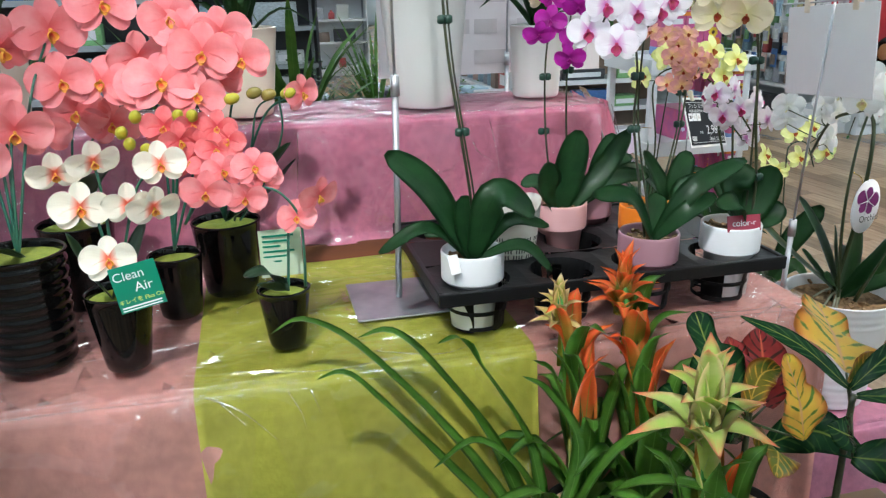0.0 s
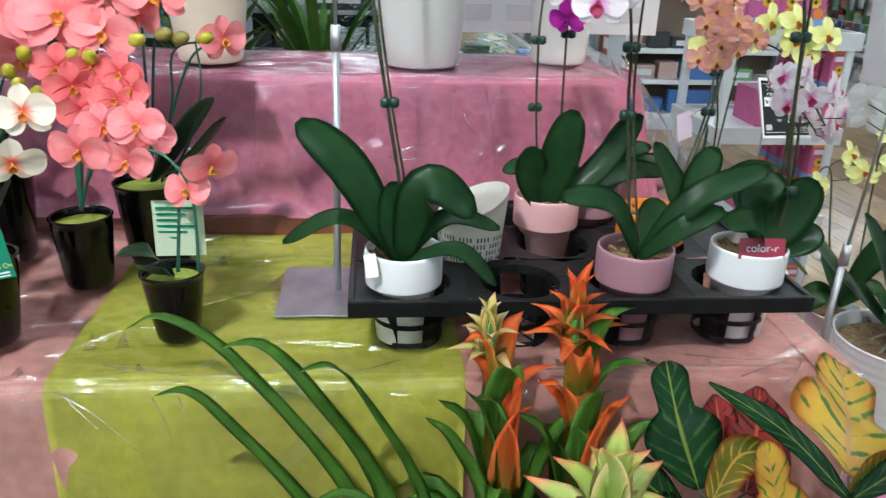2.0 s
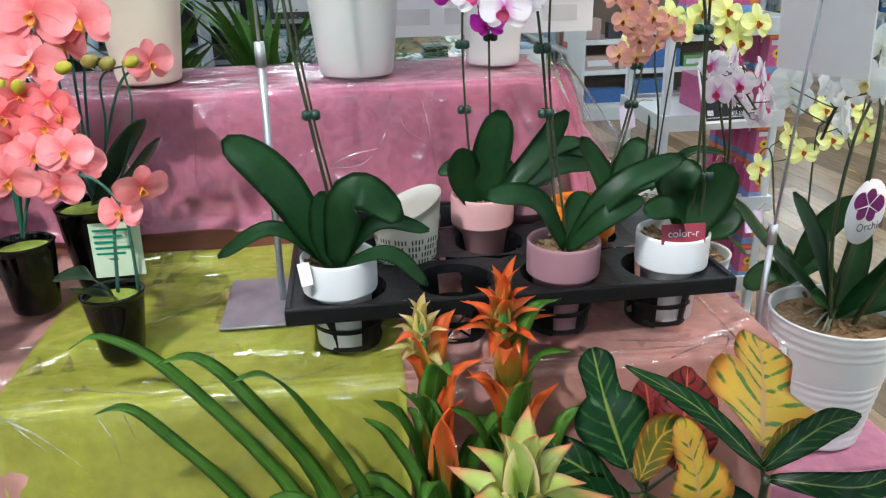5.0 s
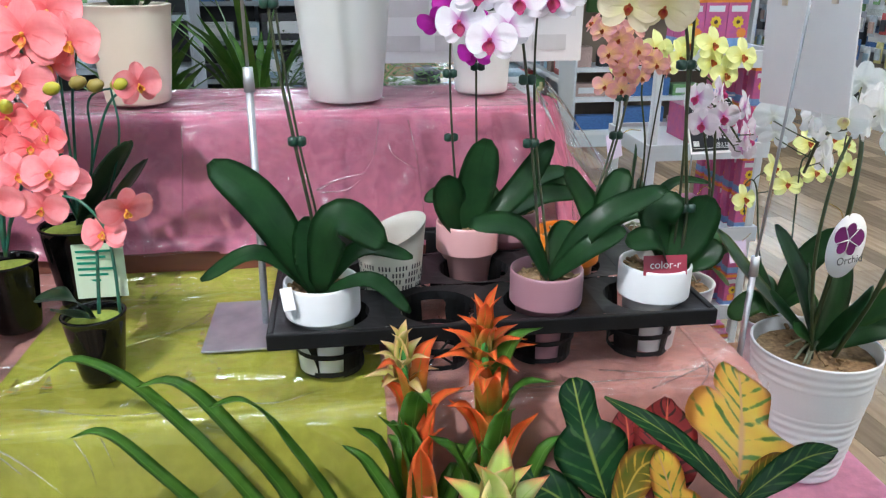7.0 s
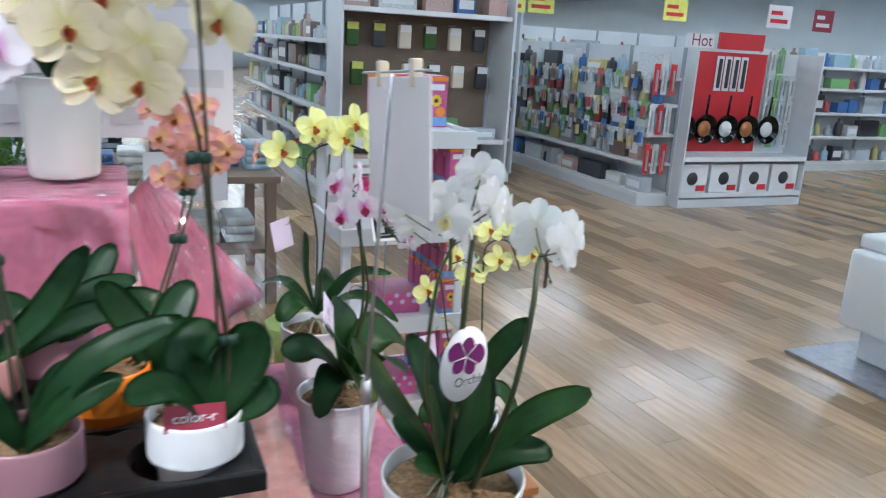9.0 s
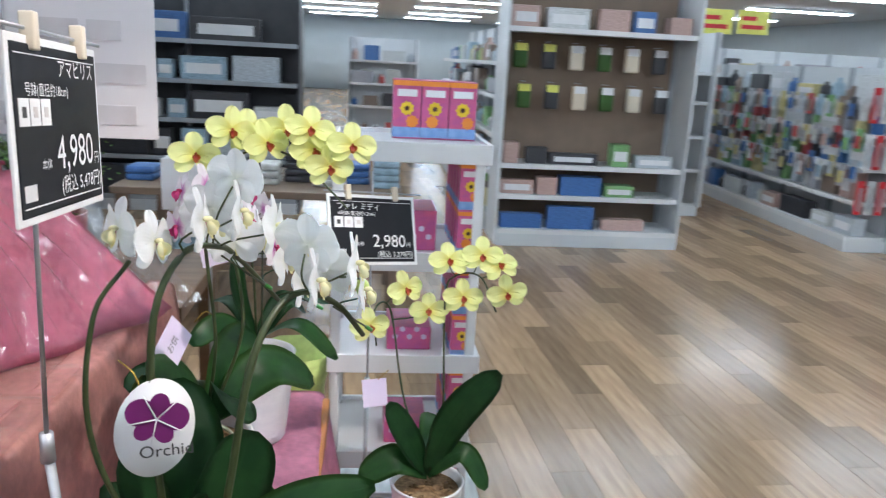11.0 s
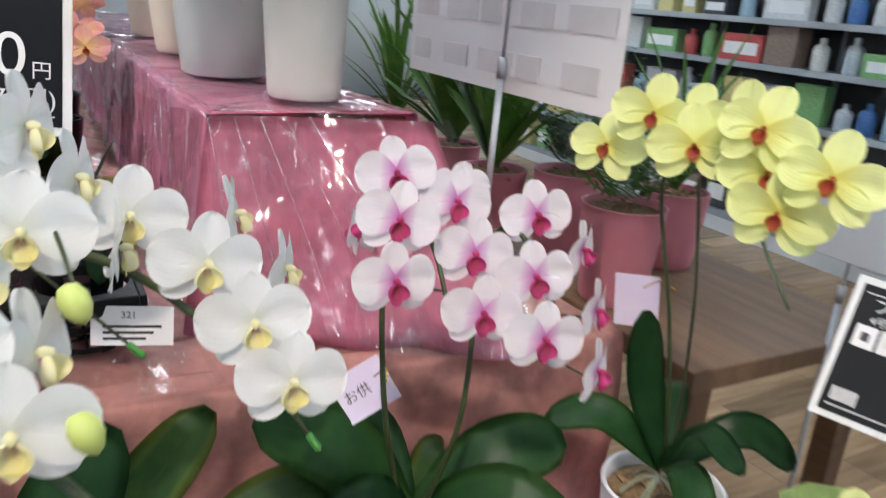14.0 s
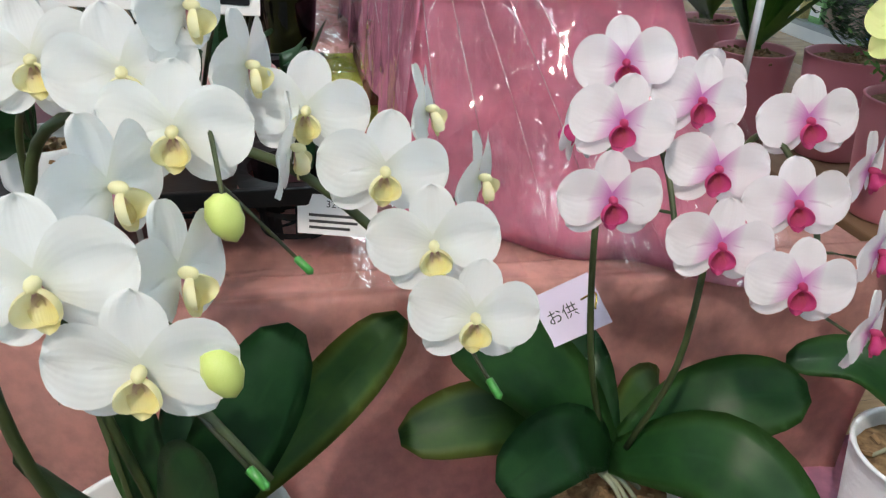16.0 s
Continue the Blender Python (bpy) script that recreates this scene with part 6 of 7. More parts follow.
croton(0.66, 0.75, "croton with green and yellow lobed leaves", (
    ((0.672, 0.78, 1.06), (0.715, 0.86, 1.075), (0.757, 0.948, 1.082), 0.135, "croton_yellow", lobed),
    ((0.668, 0.765, 1.045), (0.61, 0.795, 1.1), (0.546, 0.835, 1.132), 0.024, "croton_green", wide),
    ((0.668, 0.765, 1.045), (0.73, 0.775, 1.08), (0.79, 0.8, 1.07), 0.03, "croton_green", wide),
    ((0.67, 0.755, 1.04), (0.735, 0.72, 1.05), (0.8, 0.74, 1.045), 0.028, "croton_green", wide),
    ((0.67, 0.77, 1.05), (0.705, 0.785, 1.065), (0.735, 0.8, 1.07), 0.026, "croton_mix", wide),
    ((0.66, 0.74, 0.99), (0.62, 0.71, 1.02), (0.6, 0.72, 1.03), 0.045, "croton_green", wide),
    ((0.665, 0.74, 0.96), (0.7, 0.68, 0.98), (0.74, 0.64, 0.96), 0.07, "croton_green", wide)), (0.668, 0.759, 1.04))
croton(0.58, 0.84, "croton with dark green, red and yellow veined leaves", (
    ((0.565, 0.85, 0.99), (0.553, 0.9, 1.045), (0.546, 0.937, 1.095), 0.086, "croton_green", lobed),
    ((0.63, 0.87, 0.965), (0.662, 0.925, 1.0), (0.683, 0.972, 1.036), 0.085, "croton_red", wide),
    ((0.6, 0.89, 0.98), (0.618, 0.93, 1.01), (0.622, 0.96, 1.035), 0.05, "croton_red", wide),
    ((0.615, 0.77, 0.975), (0.608, 0.785, 1.035), (0.592, 0.8, 1.088), 0.07, "croton_yellow", lobed),
    ((0.57, 0.83, 0.99), (0.6, 0.85, 1.03), (0.64, 0.86, 1.03), 0.044, "croton_mix", wide),
    ((0.56, 0.82, 0.96), (0.51, 0.8, 1.0), (0.47, 0.78, 1.01), 0.05, "croton_green", wide),
    ((0.57, 0.8, 0.95), (0.55, 0.74, 0.99), (0.52, 0.7, 0.985), 0.06, "croton_mix", wide),
    ((0.6, 0.82, 0.94), (0.65, 0.79, 0.97), (0.69, 0.74, 0.95), 0.06, "croton_green", wide),
    ((0.56, 0.86, 0.95), (0.5, 0.88, 0.99), (0.46, 0.89, 0.99), 0.05, "croton_green", wide)), (0.582, 0.84, 0.985))

# ---------------------------------------------------------------- vases on the riser and foliage behind


def vase(x, y, rb, rt, hh, mat, label):
    return potted("planter", (x, y, SZ + 0.008), label, "planter", shell(rt, rb, hh, wall=0.005), mat, rt - 0.008, hh - 0.02, key="planter_%d_%s" % (hh * 1000 + x * 100, mat), group="planters on the riser")


va = vase(0.308, 1.605, 0.066, 0.094, 0.3, "vase", "tall tapered white planter on the riser")
vb = vase(0.567, 1.655, 0.05, 0.058, 0.15, "vase", "small tapered white planter with an orchid")
vc = vase(-0.055, 1.61, 0.054, 0.072, 0.165, "vase_cream", "cream planter with dark foliage")
vd = vase(-0.5, 1.62, 0.054, 0.072, 0.165, "vase_cream", "cream planter with dark foliage")
for v in (va, vb, vc, vd):
    c = v.location + Vector((0, 0, 0.13 if v is not va else 0.28))
    rosette(v, c, 9, 0.15, 0.22, 0.04, "fern_dark", int(c.x * 100) + 70, 1.0, 0.1)
for p in ((0.55, 1.58, 1.52), (0.6, 1.6, 1.55), (0.53, 1.61, 1.57), (0.58, 1.57, 1.58)):
    flower(vb, p, toward(p, (1.0, 0.4, 1.5), 0.6), 0.036, "cream")
spike(vb, [(0.567, 1.655, 1.44), (0.56, 1.64, 1.52), (0.56, 1.6, 1.6), (0.55, 1.58, 1.54)], [])

rear = thing("rear_bench", (0.2, 2.5, 0), "plain wooden bench with potted foliage", "bench")
part("top", boxm((-1.6, -0.25, 0.86), (0.62, 0.3, 0.9), 0.004), M["wood_bench"], rear, smooth=False)
for x in (-1.55, 0.55):
    for y in (-0.22, 0.24):
        part("leg", boxm((x, y, 0), (x + 0.05, y + 0.05, 0.86), 0.003), M["wood_bench"], rear, smooth=False)


def fern(x, y, rt, hh, spread, height, seed, leaf_w, mat, n=60, label="feathery green pot plant in a rose-pink pot"):
    t = potted("foliage_plant", (x, y, 0.901), label, "houseplant", shell(rt, rt * 0.78, hh), "pot_rose", rt - 0.006, hh - 0.015, key="rose_pot_%d" % (rt * 1000), group="foliage plants behind the riser")
    rr = random.Random(seed)
    bm = bmesh.new()
    for k in range(n):
        a = rr.uniform(0, 6.28)
        s = spread * rr.uniform(0.3, 1)
        z = hh + height * rr.uniform(0.4, 1)
        c = Vector((0, 0, hh))
        tip = Vector((math.cos(a) * s, math.sin(a) * s, z * rr.uniform(0.75, 1)))
        mid = tip * 0.5 + Vector((0, 0, 0.25 * z))
        line = spline([c, mid, tip], 9)
        if leaf_w > 0.008:
            blade(bm, [c, mid, tip], leaf_w, n=8, across=2, thick=0, prof=lambda q: (1 - q) ** 0.6 * (0.5 + 0.7 * min(0.7, q)))
        else:
            for i in range(2, 9):
                for sgn in (-1, 1):
                    d = Vector((-math.sin(a) * sgn, math.cos(a) * sgn, 0.3)) * 0.035 * (1.2 - i / 9)
                    blade(bm, [line[i], line[i] + d * 0.5, line[i] + d], leaf_w, n=3, across=2, thick=0)
    part("foliage", bm, M[mat], t)
    return t


fern(0.5, 2.34, 0.085, 0.2, 0.17, 0.32, 31, 0.007, "fern", 90)
fern(0.22, 2.42, 0.085, 0.2, 0.18, 0.34, 32, 0.007, "fern_dark", 90)
fern(0.08, 2.3, 0.08, 0.18, 0.26, 0.5, 33, 0.05, "fern", 40, "broad-leaved green pot plant in a rose-pink pot")
fern(-0.22, 2.35, 0.08, 0.18, 0.28, 0.45, 34, 0.065, "fern", 40, "broad-leaved green pot plant in a rose-pink pot")
fern(-0.7, 2.4, 0.08, 0.18, 0.25, 0.5, 35, 0.03, "fern", 30, "broad-leaved green pot plant in a rose-pink pot")
fern(0.36, 2.62, 0.08, 0.18, 0.2, 0.4, 36, 0.02, "fern", 34, "narrow-leaved green pot plant in a rose-pink pot")

# ---------------------------------------------------------------- white shelf with seed boxes
deck = thing("floor_deck", (1.3, 2.6, 0), "low deck of white-washed boards on the floor", "deck")
for k in range(5):
    part("board", boxm((-0.3 + 0.13 * k, -0.6, 0.06), (-0.3 + 0.13 * k + 0.126, 0.55, 0.1), 0.003), M["white_wood"], deck, smooth=False)
for y in (-0.5, 0.4):
    part("bearer", boxm((-0.3, y, 0), (0.34, y + 0.06, 0.06), 0.002), M["white_wood"], deck, smooth=False)
unit = thing("plastic_shelf", (1.35, 2.4, 0.101), "white plastic shelf unit filled with seed boxes", "shelf")
for x in (-0.18, 0.15):
    for y in (-0.16, 0.13):
        part("post", boxm((x, y, 0), (x + 0.024, y + 0.024, 1.2), 0.004), M["white_plastic"], unit)
LEVEL = (0.1, 0.42, 0.68, 0.94, 1.2)
for z in LEVEL:
    part("shelf", boxm((-0.185, -0.165, z - 0.008), (0.185, 0.165, z), 0.002), M["white_plastic"], unit, smooth=False)
    for lo, hi in (((-0.187, -0.167, z - 0.035), (0.187, -0.155, z + 0.012)), ((-0.187, 0.155, z - 0.035), (0.187, 0.167, z + 0.012)), ((-0.187, -0.155, z - 0.035), (-0.175, 0.155, z + 0.012)), ((0.175, -0.155, z - 0.035), (0.187, 0.155, z + 0.012))):
        part("rail", boxm(lo, hi, 0.002), M["white_plastic"], unit, smooth=False)
M["box_pink"] = plain("pink_card", (0.66, 0.12, 0.26), (0.5, 0.1, 0.3), 0.4, 40)
M["box_orange"] = plain("orange_card", (0.85, 0.3, 0.04), (0.8, 0.22, 0.03), 0.4, 20)
M["print_yellow"] = plain("yellow_flower_print", (0.85, 0.62, 0.03), (0.8, 0.5, 0.03), 0.4, 80)
M["print_blue"] = plain("blue_print", (0.15, 0.3, 0.6), (0.25, 0.4, 0.68), 0.4, 60)
M["print_brown"] = plain("brown_print", (0.1, 0.04, 0.02), None, 0.5)


def disc(bm, c, r, axis, off, seg=9):
    vs = []
    for k in range(seg * 2):
        rr_ = r * (1 if k % 2 else 0.78)
        a = k * math.pi / seg
        p = (rr_ * math.cos(a), off, rr_ * math.sin(a)) if axis == "y" else (off, rr_ * math.cos(a), rr_ * math.sin(a))
        vs.append(bm.verts.new(Vector(c) + Vector(p)))
    bm.faces.new(vs)


SEED = []
for variant in range(2):
    W_, D_, H_ = 0.068, 0.05, 0.145
    body = mesh_of("carton", boxm((-W_ / 2, -D_ / 2, 0), (W_ / 2, D_ / 2, H_), 0.001), M["box_pink"], False)
    b1_ = bmesh.new()
    disc(b1_, (0, 0, H_ * 0.52), 0.019, "y", -D_ / 2 - 0.0008)
    b1s = bmesh.new()
    disc(b1s, (0, 0, H_ * 0.52), 0.018, "x", W_ / 2 + 0.0008)
    b2_ = bmesh.new()
    disc(b2_, (0.014 - 0.02 * variant, 0, H_ * 0.3), 0.017, "y", -D_ / 2 - 0.001)
    b2s = bmesh.new()
    disc(b2s, (0, 0.005, H_ * 0.3), 0.016, "x", W_ / 2 + 0.001)
    b3_ = bmesh.new()
    box(b3_, (-W_ / 2 - 0.0006, -D_ / 2 - 0.0006, 0.004), (W_ / 2 + 0.0006, D_ / 2 + 0.0006, H_ * 0.2))
    b4_ = bmesh.new()
    box(b4_, (-W_ / 2 - 0.0007, -D_ / 2 - 0.0007, H_ * 0.9), (W_ / 2 + 0.0007, D_ / 2 + 0.0007, H_ - 0.002))
    b5_ = bmesh.new()
    disc(b5_, (0, 0, H_ * 0.52), 0.007, "y", -D_ / 2 - 0.0014, 7)
    b6_ = bmesh.new()
    box(b6_, (-W_ * 0.36, -D_ / 2 - 0.0008, H_ * 0.72), (W_ * 0.36, -D_ / 2, H_ * 0.84))
    SEED.append((body, [("side_print", mesh_of("side_print", b1s, M["print_yellow"], False)), ("side_print", mesh_of("side_print2", b2s, M["box_orange"], False)), ("flower_print", mesh_of("flower_print", b1_, M["print_yellow"], False)), ("flower_print", mesh_of("flower_print2", b2_, M["box_orange"], False)), ("base_band", mesh_of("base_band", b3_, M["print_blue"], False)),
                        ("top_band", mesh_of("top_band", b4_, M["box_orange"], False)), ("flower_eye", mesh_of("flower_eye", b5_, M["print_brown"], False)), ("title_block", mesh_of("title_block", b6_, M["paper"], False))]))


def seed_box(x, y, z, rz, k, s=1.0):
    t = thing("seed_box", (x, y, z), "pink flower-seed carton printed with bright blooms", "carton", "seed cartons on the white shelf")
    t.matrix_basis = pose(x, y, z, 0, 0, rz) @ Matrix.Diagonal((s, s, s, 1))
    body, prints = SEED[k % 2]
    inst("carton", body, t, Matrix())
    for nm, me in prints:
        inst(nm, me, t, Matrix())


for r in range(2):
    for c in range(3):
        seed_box(1.343 + 0.07 * c, 2.44 + 0.055 * r, 0.101 + 1.201, 0, c + r)
for li, z in enumerate(LEVEL[:-1]):
    for st_ in range(2):
        for r in range(5):
            seed_box(1.492, 2.265 + 0.062 * r, 0.102 + z + st_ * 0.113, 0, r + li + st_, 0.775)
    if li in (1, 2, 3):
        t = thing("gift_box", (1.33, 2.36, 0.102 + z), "pink patterned gift box on the white shelf", "box")
        part("body", boxm((-0.02, -0.06, 0), (0.09, 0.09, 0.1 if li == 3 else 0.06), 0.003), M["box_pink"], t, smooth=False)
        bmx = bmesh.new()
        for k in range(5):
            disc(bmx, (0.0 + 0.018 * k, -0.061, 0.035 + 0.02 * (k % 2)), 0.008, "y", 0, 6)
        part("pattern", bmx, M["lilac"], t, "", False)

# ---------------------------------------------------------------- the shop beyond
PALETTE = [(0.75, 0.77, 0.78), (0.6, 0.1, 0.1), (0.08, 0.2, 0.5), (0.25, 0.5, 0.2), (0.75, 0.66, 0.3), (0.06, 0.06, 0.07), (0.6, 0.66, 0.72), (0.66, 0.45, 0.4), (0.42, 0.58, 0.7), (0.78, 0.78, 0.75), (0.3, 0.22, 0.18), (0.5, 0.5, 0.56)]
GOODS = []
for k, c in enumerate(PALETTE):
    mt = plain("goods_%d" % k, c, tuple(v * 0.6 for v in c), 0.4, 14)
    bm = boxm((-0.5, -0.5, 0), (0.5, 0.5, 1), 0.04)
    GOODS.append(("packet", mesh_of("packet", bm, mt, False)))
    GOODS.append(("bottle", mesh_of("bottle", lathe([(0, 0), (0.42, 0), (0.47, 0.05), (0.47, 0.62), (0.38, 0.74), (0.18, 0.8), (0.18, 0.98), (0, 1.0)], 12), mt)))
paper_band = mesh_of("label_band", boxm((-0.4, -0.515, 0.25), (0.4, -0.505, 0.7)), M["paper"], False)
GR = random.Random(77)


def goods_row(x0, x1, y, z, depth_dir, hmax, along="x", step=0.42, kinds=None):
    """Packets and bottles standing on a shelf board from x0 to x1."""
    x = x0
    while x < x1 - 0.05:
        w = GR.uniform(0.11, step)
        hh = GR.uniform(0.45, 0.95) * hmax
        nm, me = GOODS[GR.choice(kinds) if kinds else GR.randrange(len(GOODS))]
        d = GR.uniform(0.08, 0.16)
        if nm == "bottle":
            w = d = min(w, 0.12)
        if x + w > x1:
            break
        px, py = (x + w / 2, y) if along == "x" else (y, x + w / 2)
        ob = new("product_" + nm, me)
        ob.matrix_basis = pose(px, py, z, 0, 0, 0 if along == "x" else -90) @ Matrix.Diagonal((w, d, hh, 1))
        tagged(ob, "packaged household goods on a shop shelf" if nm == "packet" else "plastic bottle on a shop shelf", nm, "goods on shop shelves")
        if nm == "packet" and GR.random() < 0.5:
            inst("label_band", paper_band, ob, Matrix(), "pale printed label")
        x += w + GR.uniform(0.02, 0.12)


def gondola(x, y, w, d, hgt, levels, back="shop_white", label="white steel shop gondola stocked with goods", sides=True, hmax=0.28, kinds=None, step=0.42, board="shop_white"):
    """Shelving that faces -y, with goods on its boards."""
    t = thing("gondola", (x, y, 0), label, "shop shelf", "shop gondolas")
    part("back_panel", boxm((0, d - 0.03, 0.1), (w, d, hgt), 0.002), M[back], t, smooth=False)
    part("base", boxm((0, 0.02, 0), (w, d - 0.03, 0.11), 0.004), M["shop_white"], t, smooth=False)
    for k in range(int(w / 0.9) + 1):
        px = min(w - 0.03, k * w / max(1, int(w / 0.9)))
        part("upright", boxm((px, d - 0.06, 0.1), (px + 0.03, d - 0.031, hgt), 0.002), M["shop_grey"], t, smooth=False)
    if sides:
        for px in (-0.02, w):
            part("end_panel", boxm((px, 0.06, 0), (px + 0.02, d, hgt), 0.002), M[board], t, smooth=False)
    for i, z in enumerate(levels):
        dep = d - 0.06 if i == 0 else d * 0.75
        part("shelf", boxm((0.002, d - 0.035 - dep, z - 0.03), (w - 0.002, d - 0.035, z), 0.003), M[board], t, smooth=False)
        part("price_rail", boxm((0.002, d - 0.042 - dep, z - 0.035), (w - 0.002, d - 0.036 - dep, z + 0.005)), M["paper" if board == "shop_white" else "shop_grey"], t, smooth=False)
        goods_row(x + 0.03, x + w - 0.03, y + d - 0.035 - dep + 0.12, z + 0.001, 1, hmax, step=step, kinds=kinds)
    return t


def side_gondola(x, y0, y1, d, hgt, levels, label, hmax=0.27, kinds=None, step=0.5):
    """Shelving that faces -x."""
    t = thing("gondola", (x, y0, 0), label, "shop shelf", "shop gondolas")
    L_ = y1 - y0
    part("back_panel", boxm((d - 0.03, 0, 0.1), (d, L_, hgt), 0.002), M["shop_white"], t, smooth=False)
    part("base", boxm((0.02, 0, 0), (d - 0.03, L_, 0.11), 0.004), M["shop_white"], t, smooth=False)
    for k in range(int(L_ / 0.9) + 1):
        part("upright", boxm((d - 0.06, min(L_ - 0.03, k * 0.9), 0.1), (d - 0.031, min(L_ - 0.03, k * 0.9) + 0.03, hgt), 0.002), M["shop_grey"], t, smooth=False)
    for i, z in enumerate(levels):
        dep = d - 0.06 if i == 0 else d * 0.75
        part("shelf", boxm((d - 0.035 - dep, 0.002, z - 0.03), (d - 0.035, L_ - 0.002, z), 0.003), M["shop_white"], t, smooth=False)
        part("price_rail", boxm((d - 0.042 - dep, 0.002, z - 0.035), (d - 0.036 - dep, L_ - 0.002, z + 0.005)), M["paper"], t, smooth=False)
        goods_row(y0 + 0.03, y1 - 0.03, x + d - 0.035 - dep + 0.12, z + 0.001, 1, hmax, "y", step, kinds)
    return t


# brown-backed gondola head with folded textiles
g1 = gondola(2.35, 6.62, 1.56, 0.55, 2.15, (0.14, 0.42, 0.68, 1.78), "shop_brown", "gondola head with brown back and folded textiles", kinds=[0, 4, 12, 14, 6, 10], hmax=0.2)
for r in range(2):
    for k in range(6):
        t = thing("hanging_bag", (2.5 + 0.24 * k + 0.05 * r, 6.97, 1.66 - 0.33 * r), "small bag hanging on a display hook", "bag", "hanging bags")
        part("hook", tube(bmesh.new(), [(0, 0.16, 0.02), (0, -0.02, 0.02)], 0.004, 0.004, 6, smooth=False), M["steel"], t)
        part("bag", boxm((-0.06, -0.03, -0.2), (0.06, 0.03, 0.0), 0.02), M["fern_dark" if k % 3 == 0 else "shop_dark" if k % 2 else "vase_cream"], t)
        part("header_card", boxm((-0.05, -0.034, -0.06), (0.05, -0.031, 0.0)), M["label_yellow" if k < 2 else "paper"], t, smooth=False)
side_gondola(2.3, 7.25, 12.6, 0.5, 1.9, (0.14, 0.5, 0.85, 1.2, 1.5), "long white shop gondola stocked with small goods")
side_gondola(4.3, 8.2, 12.2, 0.5, 1.9, (0.14, 0.5, 0.85, 1.2, 1.5), "long white shop gondola stocked with small goods")
# kitchenware block: long side and red-backed pan display at its head
side_gondola(5.5, 6.75, 10.6, 0.45, 1.62, (0.14, 0.45, 0.75, 1.05, 1.32), "white shop gondola stocked with kitchen goods")
pan = thing("pan_display", (5.95, 6.6, 0), "red-backed shop display with hanging frying pans", "shop display")
part("base", boxm((0, 0, 0), (1.66, 0.4, 0.09), 0.004), M["shop_white"], pan, smooth=False)
part("back_panel", boxm((0, 0.34, 0.09), (1.66, 0.38, 1.62), 0.004), M["shop_white"], pan, smooth=False)
part("red_panel", boxm((0.16, 0.325, 0.55), (1.2, 0.339, 1.6), 0.003), M["shop_red"], pan, "bright red back panel", False)
for z in (0.12, 0.5):
    part("shelf", boxm((0, 0.0, z), (1.66, 0.339, z + 0.03), 0.003), M["shop_white"], pan, smooth=False)
    part("price_rail", boxm((0, -0.008, z - 0.01), (1.66, -0.001, z + 0.04)), M["paper"], pan, smooth=False)
for x in (-0.02, 1.66):
    part("end_panel", boxm((x, 0.0, 0), (x + 0.02, 0.4, 1.62), 0.003), M["shop_white"], pan, smooth=False)
header = part("header", boxm((0.5, 0.3, 1.63), (1.1, 0.34, 1.8), 0.004), M["shop_red"], pan, "red header board", False)
part("header", boxm((0.08, 0.3, 1.63), (0.42, 0.34, 1.77), 0.004), M["paper"], pan, "white header board", False)
words(pan, "Hot", 0.17, pose(0.12, 0.297, 1.65, 90), "label_red")
pan_disc = mesh_of("pan_disc", lathe([(0, -0.02), (0.12, -0.02), (0.15, 0.02), (0.156, 0.02), (0.125, -0.026), (0, -0.026)], 24), M["pot_black"])
for k in range(5):
    t = thing("frying_pan", (6.08 + 0.29 * k, 6.86, 0.8), "frying pan hanging by its black handle", "frying pan", "hanging frying pans")
    inst("dish", pan_disc, t, pose(0, 0, 0, 90))
    part("inside", lathe([(0, -0.01), (0.085, -0.01), (0.085, -0.006), (0, -0.006)], 20), M["paper" if k % 2 == 0 else "orange_wood"], t, "printed paper disc").rotation_euler = (radians(90), 0, 0)
    part("handle", tube(bmesh.new(), [(0, 0, 0.15), (0, -0.01, 0.36)], 0.014, 0.011, 8, smooth=False), M["pot_black"], t)
for k in range(4):
    t = thing("pan_box", (6.12 + 0.42 * k, 6.75, 0.151), "white carton printed with a dark pan", "carton", "pan cartons")
    part("carton", boxm((-0.18, -0.1, 0), (0.2, 0.12, 0.3), 0.004), M["paper"], t, smooth=False)
    part("pan_print", lathe([(0, 0), (0.07, 0), (0.07, 0.002), (0, 0.002)], 18), M["ink"], t).matrix_basis = pose(0, -0.101, 0.15, 90)
    part("red_block", boxm((0.06, -0.103, 0.02), (0.18, -0.1005, 0.08)), M["shop_red"], t, smooth=False)
for k in range(9):
    t = thing("blister_pack", (5.56 + 0.1 * (k % 3), 6.72, 0.35 + 0.4 * (k // 3)), "long blister pack hanging on a hook", "packet", "blister packs")
    part("card", boxm((-0.035, 0, 0), (0.035, 0.004, 0.3)), GOODS[0][1].materials[0] if k % 2 else M["shop_red"], t, smooth=False)
    part("tool", boxm((-0.012, -0.014, 0.03), (0.012, -0.001, 0.24), 0.005), M["steel"], t, smooth=False)
for k in range(14):
    t = thing("blister_pack", (7.22 + 0.11 * (k % 4), 6.9, 0.6 + 0.27 * (k // 4)), "long blister pack hanging on a hook", "packet", "blister packs")
    part("card", boxm((-0.045, 0, 0), (0.045, 0.004, 0.25)), GOODS[(k * 6) % 24][1].materials[0], t, smooth=False)
    part("tool", boxm((-0.014, -0.014, 0.03), (0.014, -0.001, 0.2), 0.005), M["steel"], t, smooth=False)
for k in range(4):
    t = thing("blister_pack", (6.5 + 0.11 * k, 6.91, 1.2), "dark blister pack hanging on the red panel", "packet", "blister packs")
    part("card", boxm((-0.045, 0, 0), (0.045, 0.004, 0.36)), M["paper"], t, smooth=False)
    part("tool", boxm((-0.02, -0.014, 0.03), (0.02, -0.001, 0.33), 0.005), M["shop_dark"], t, smooth=False)
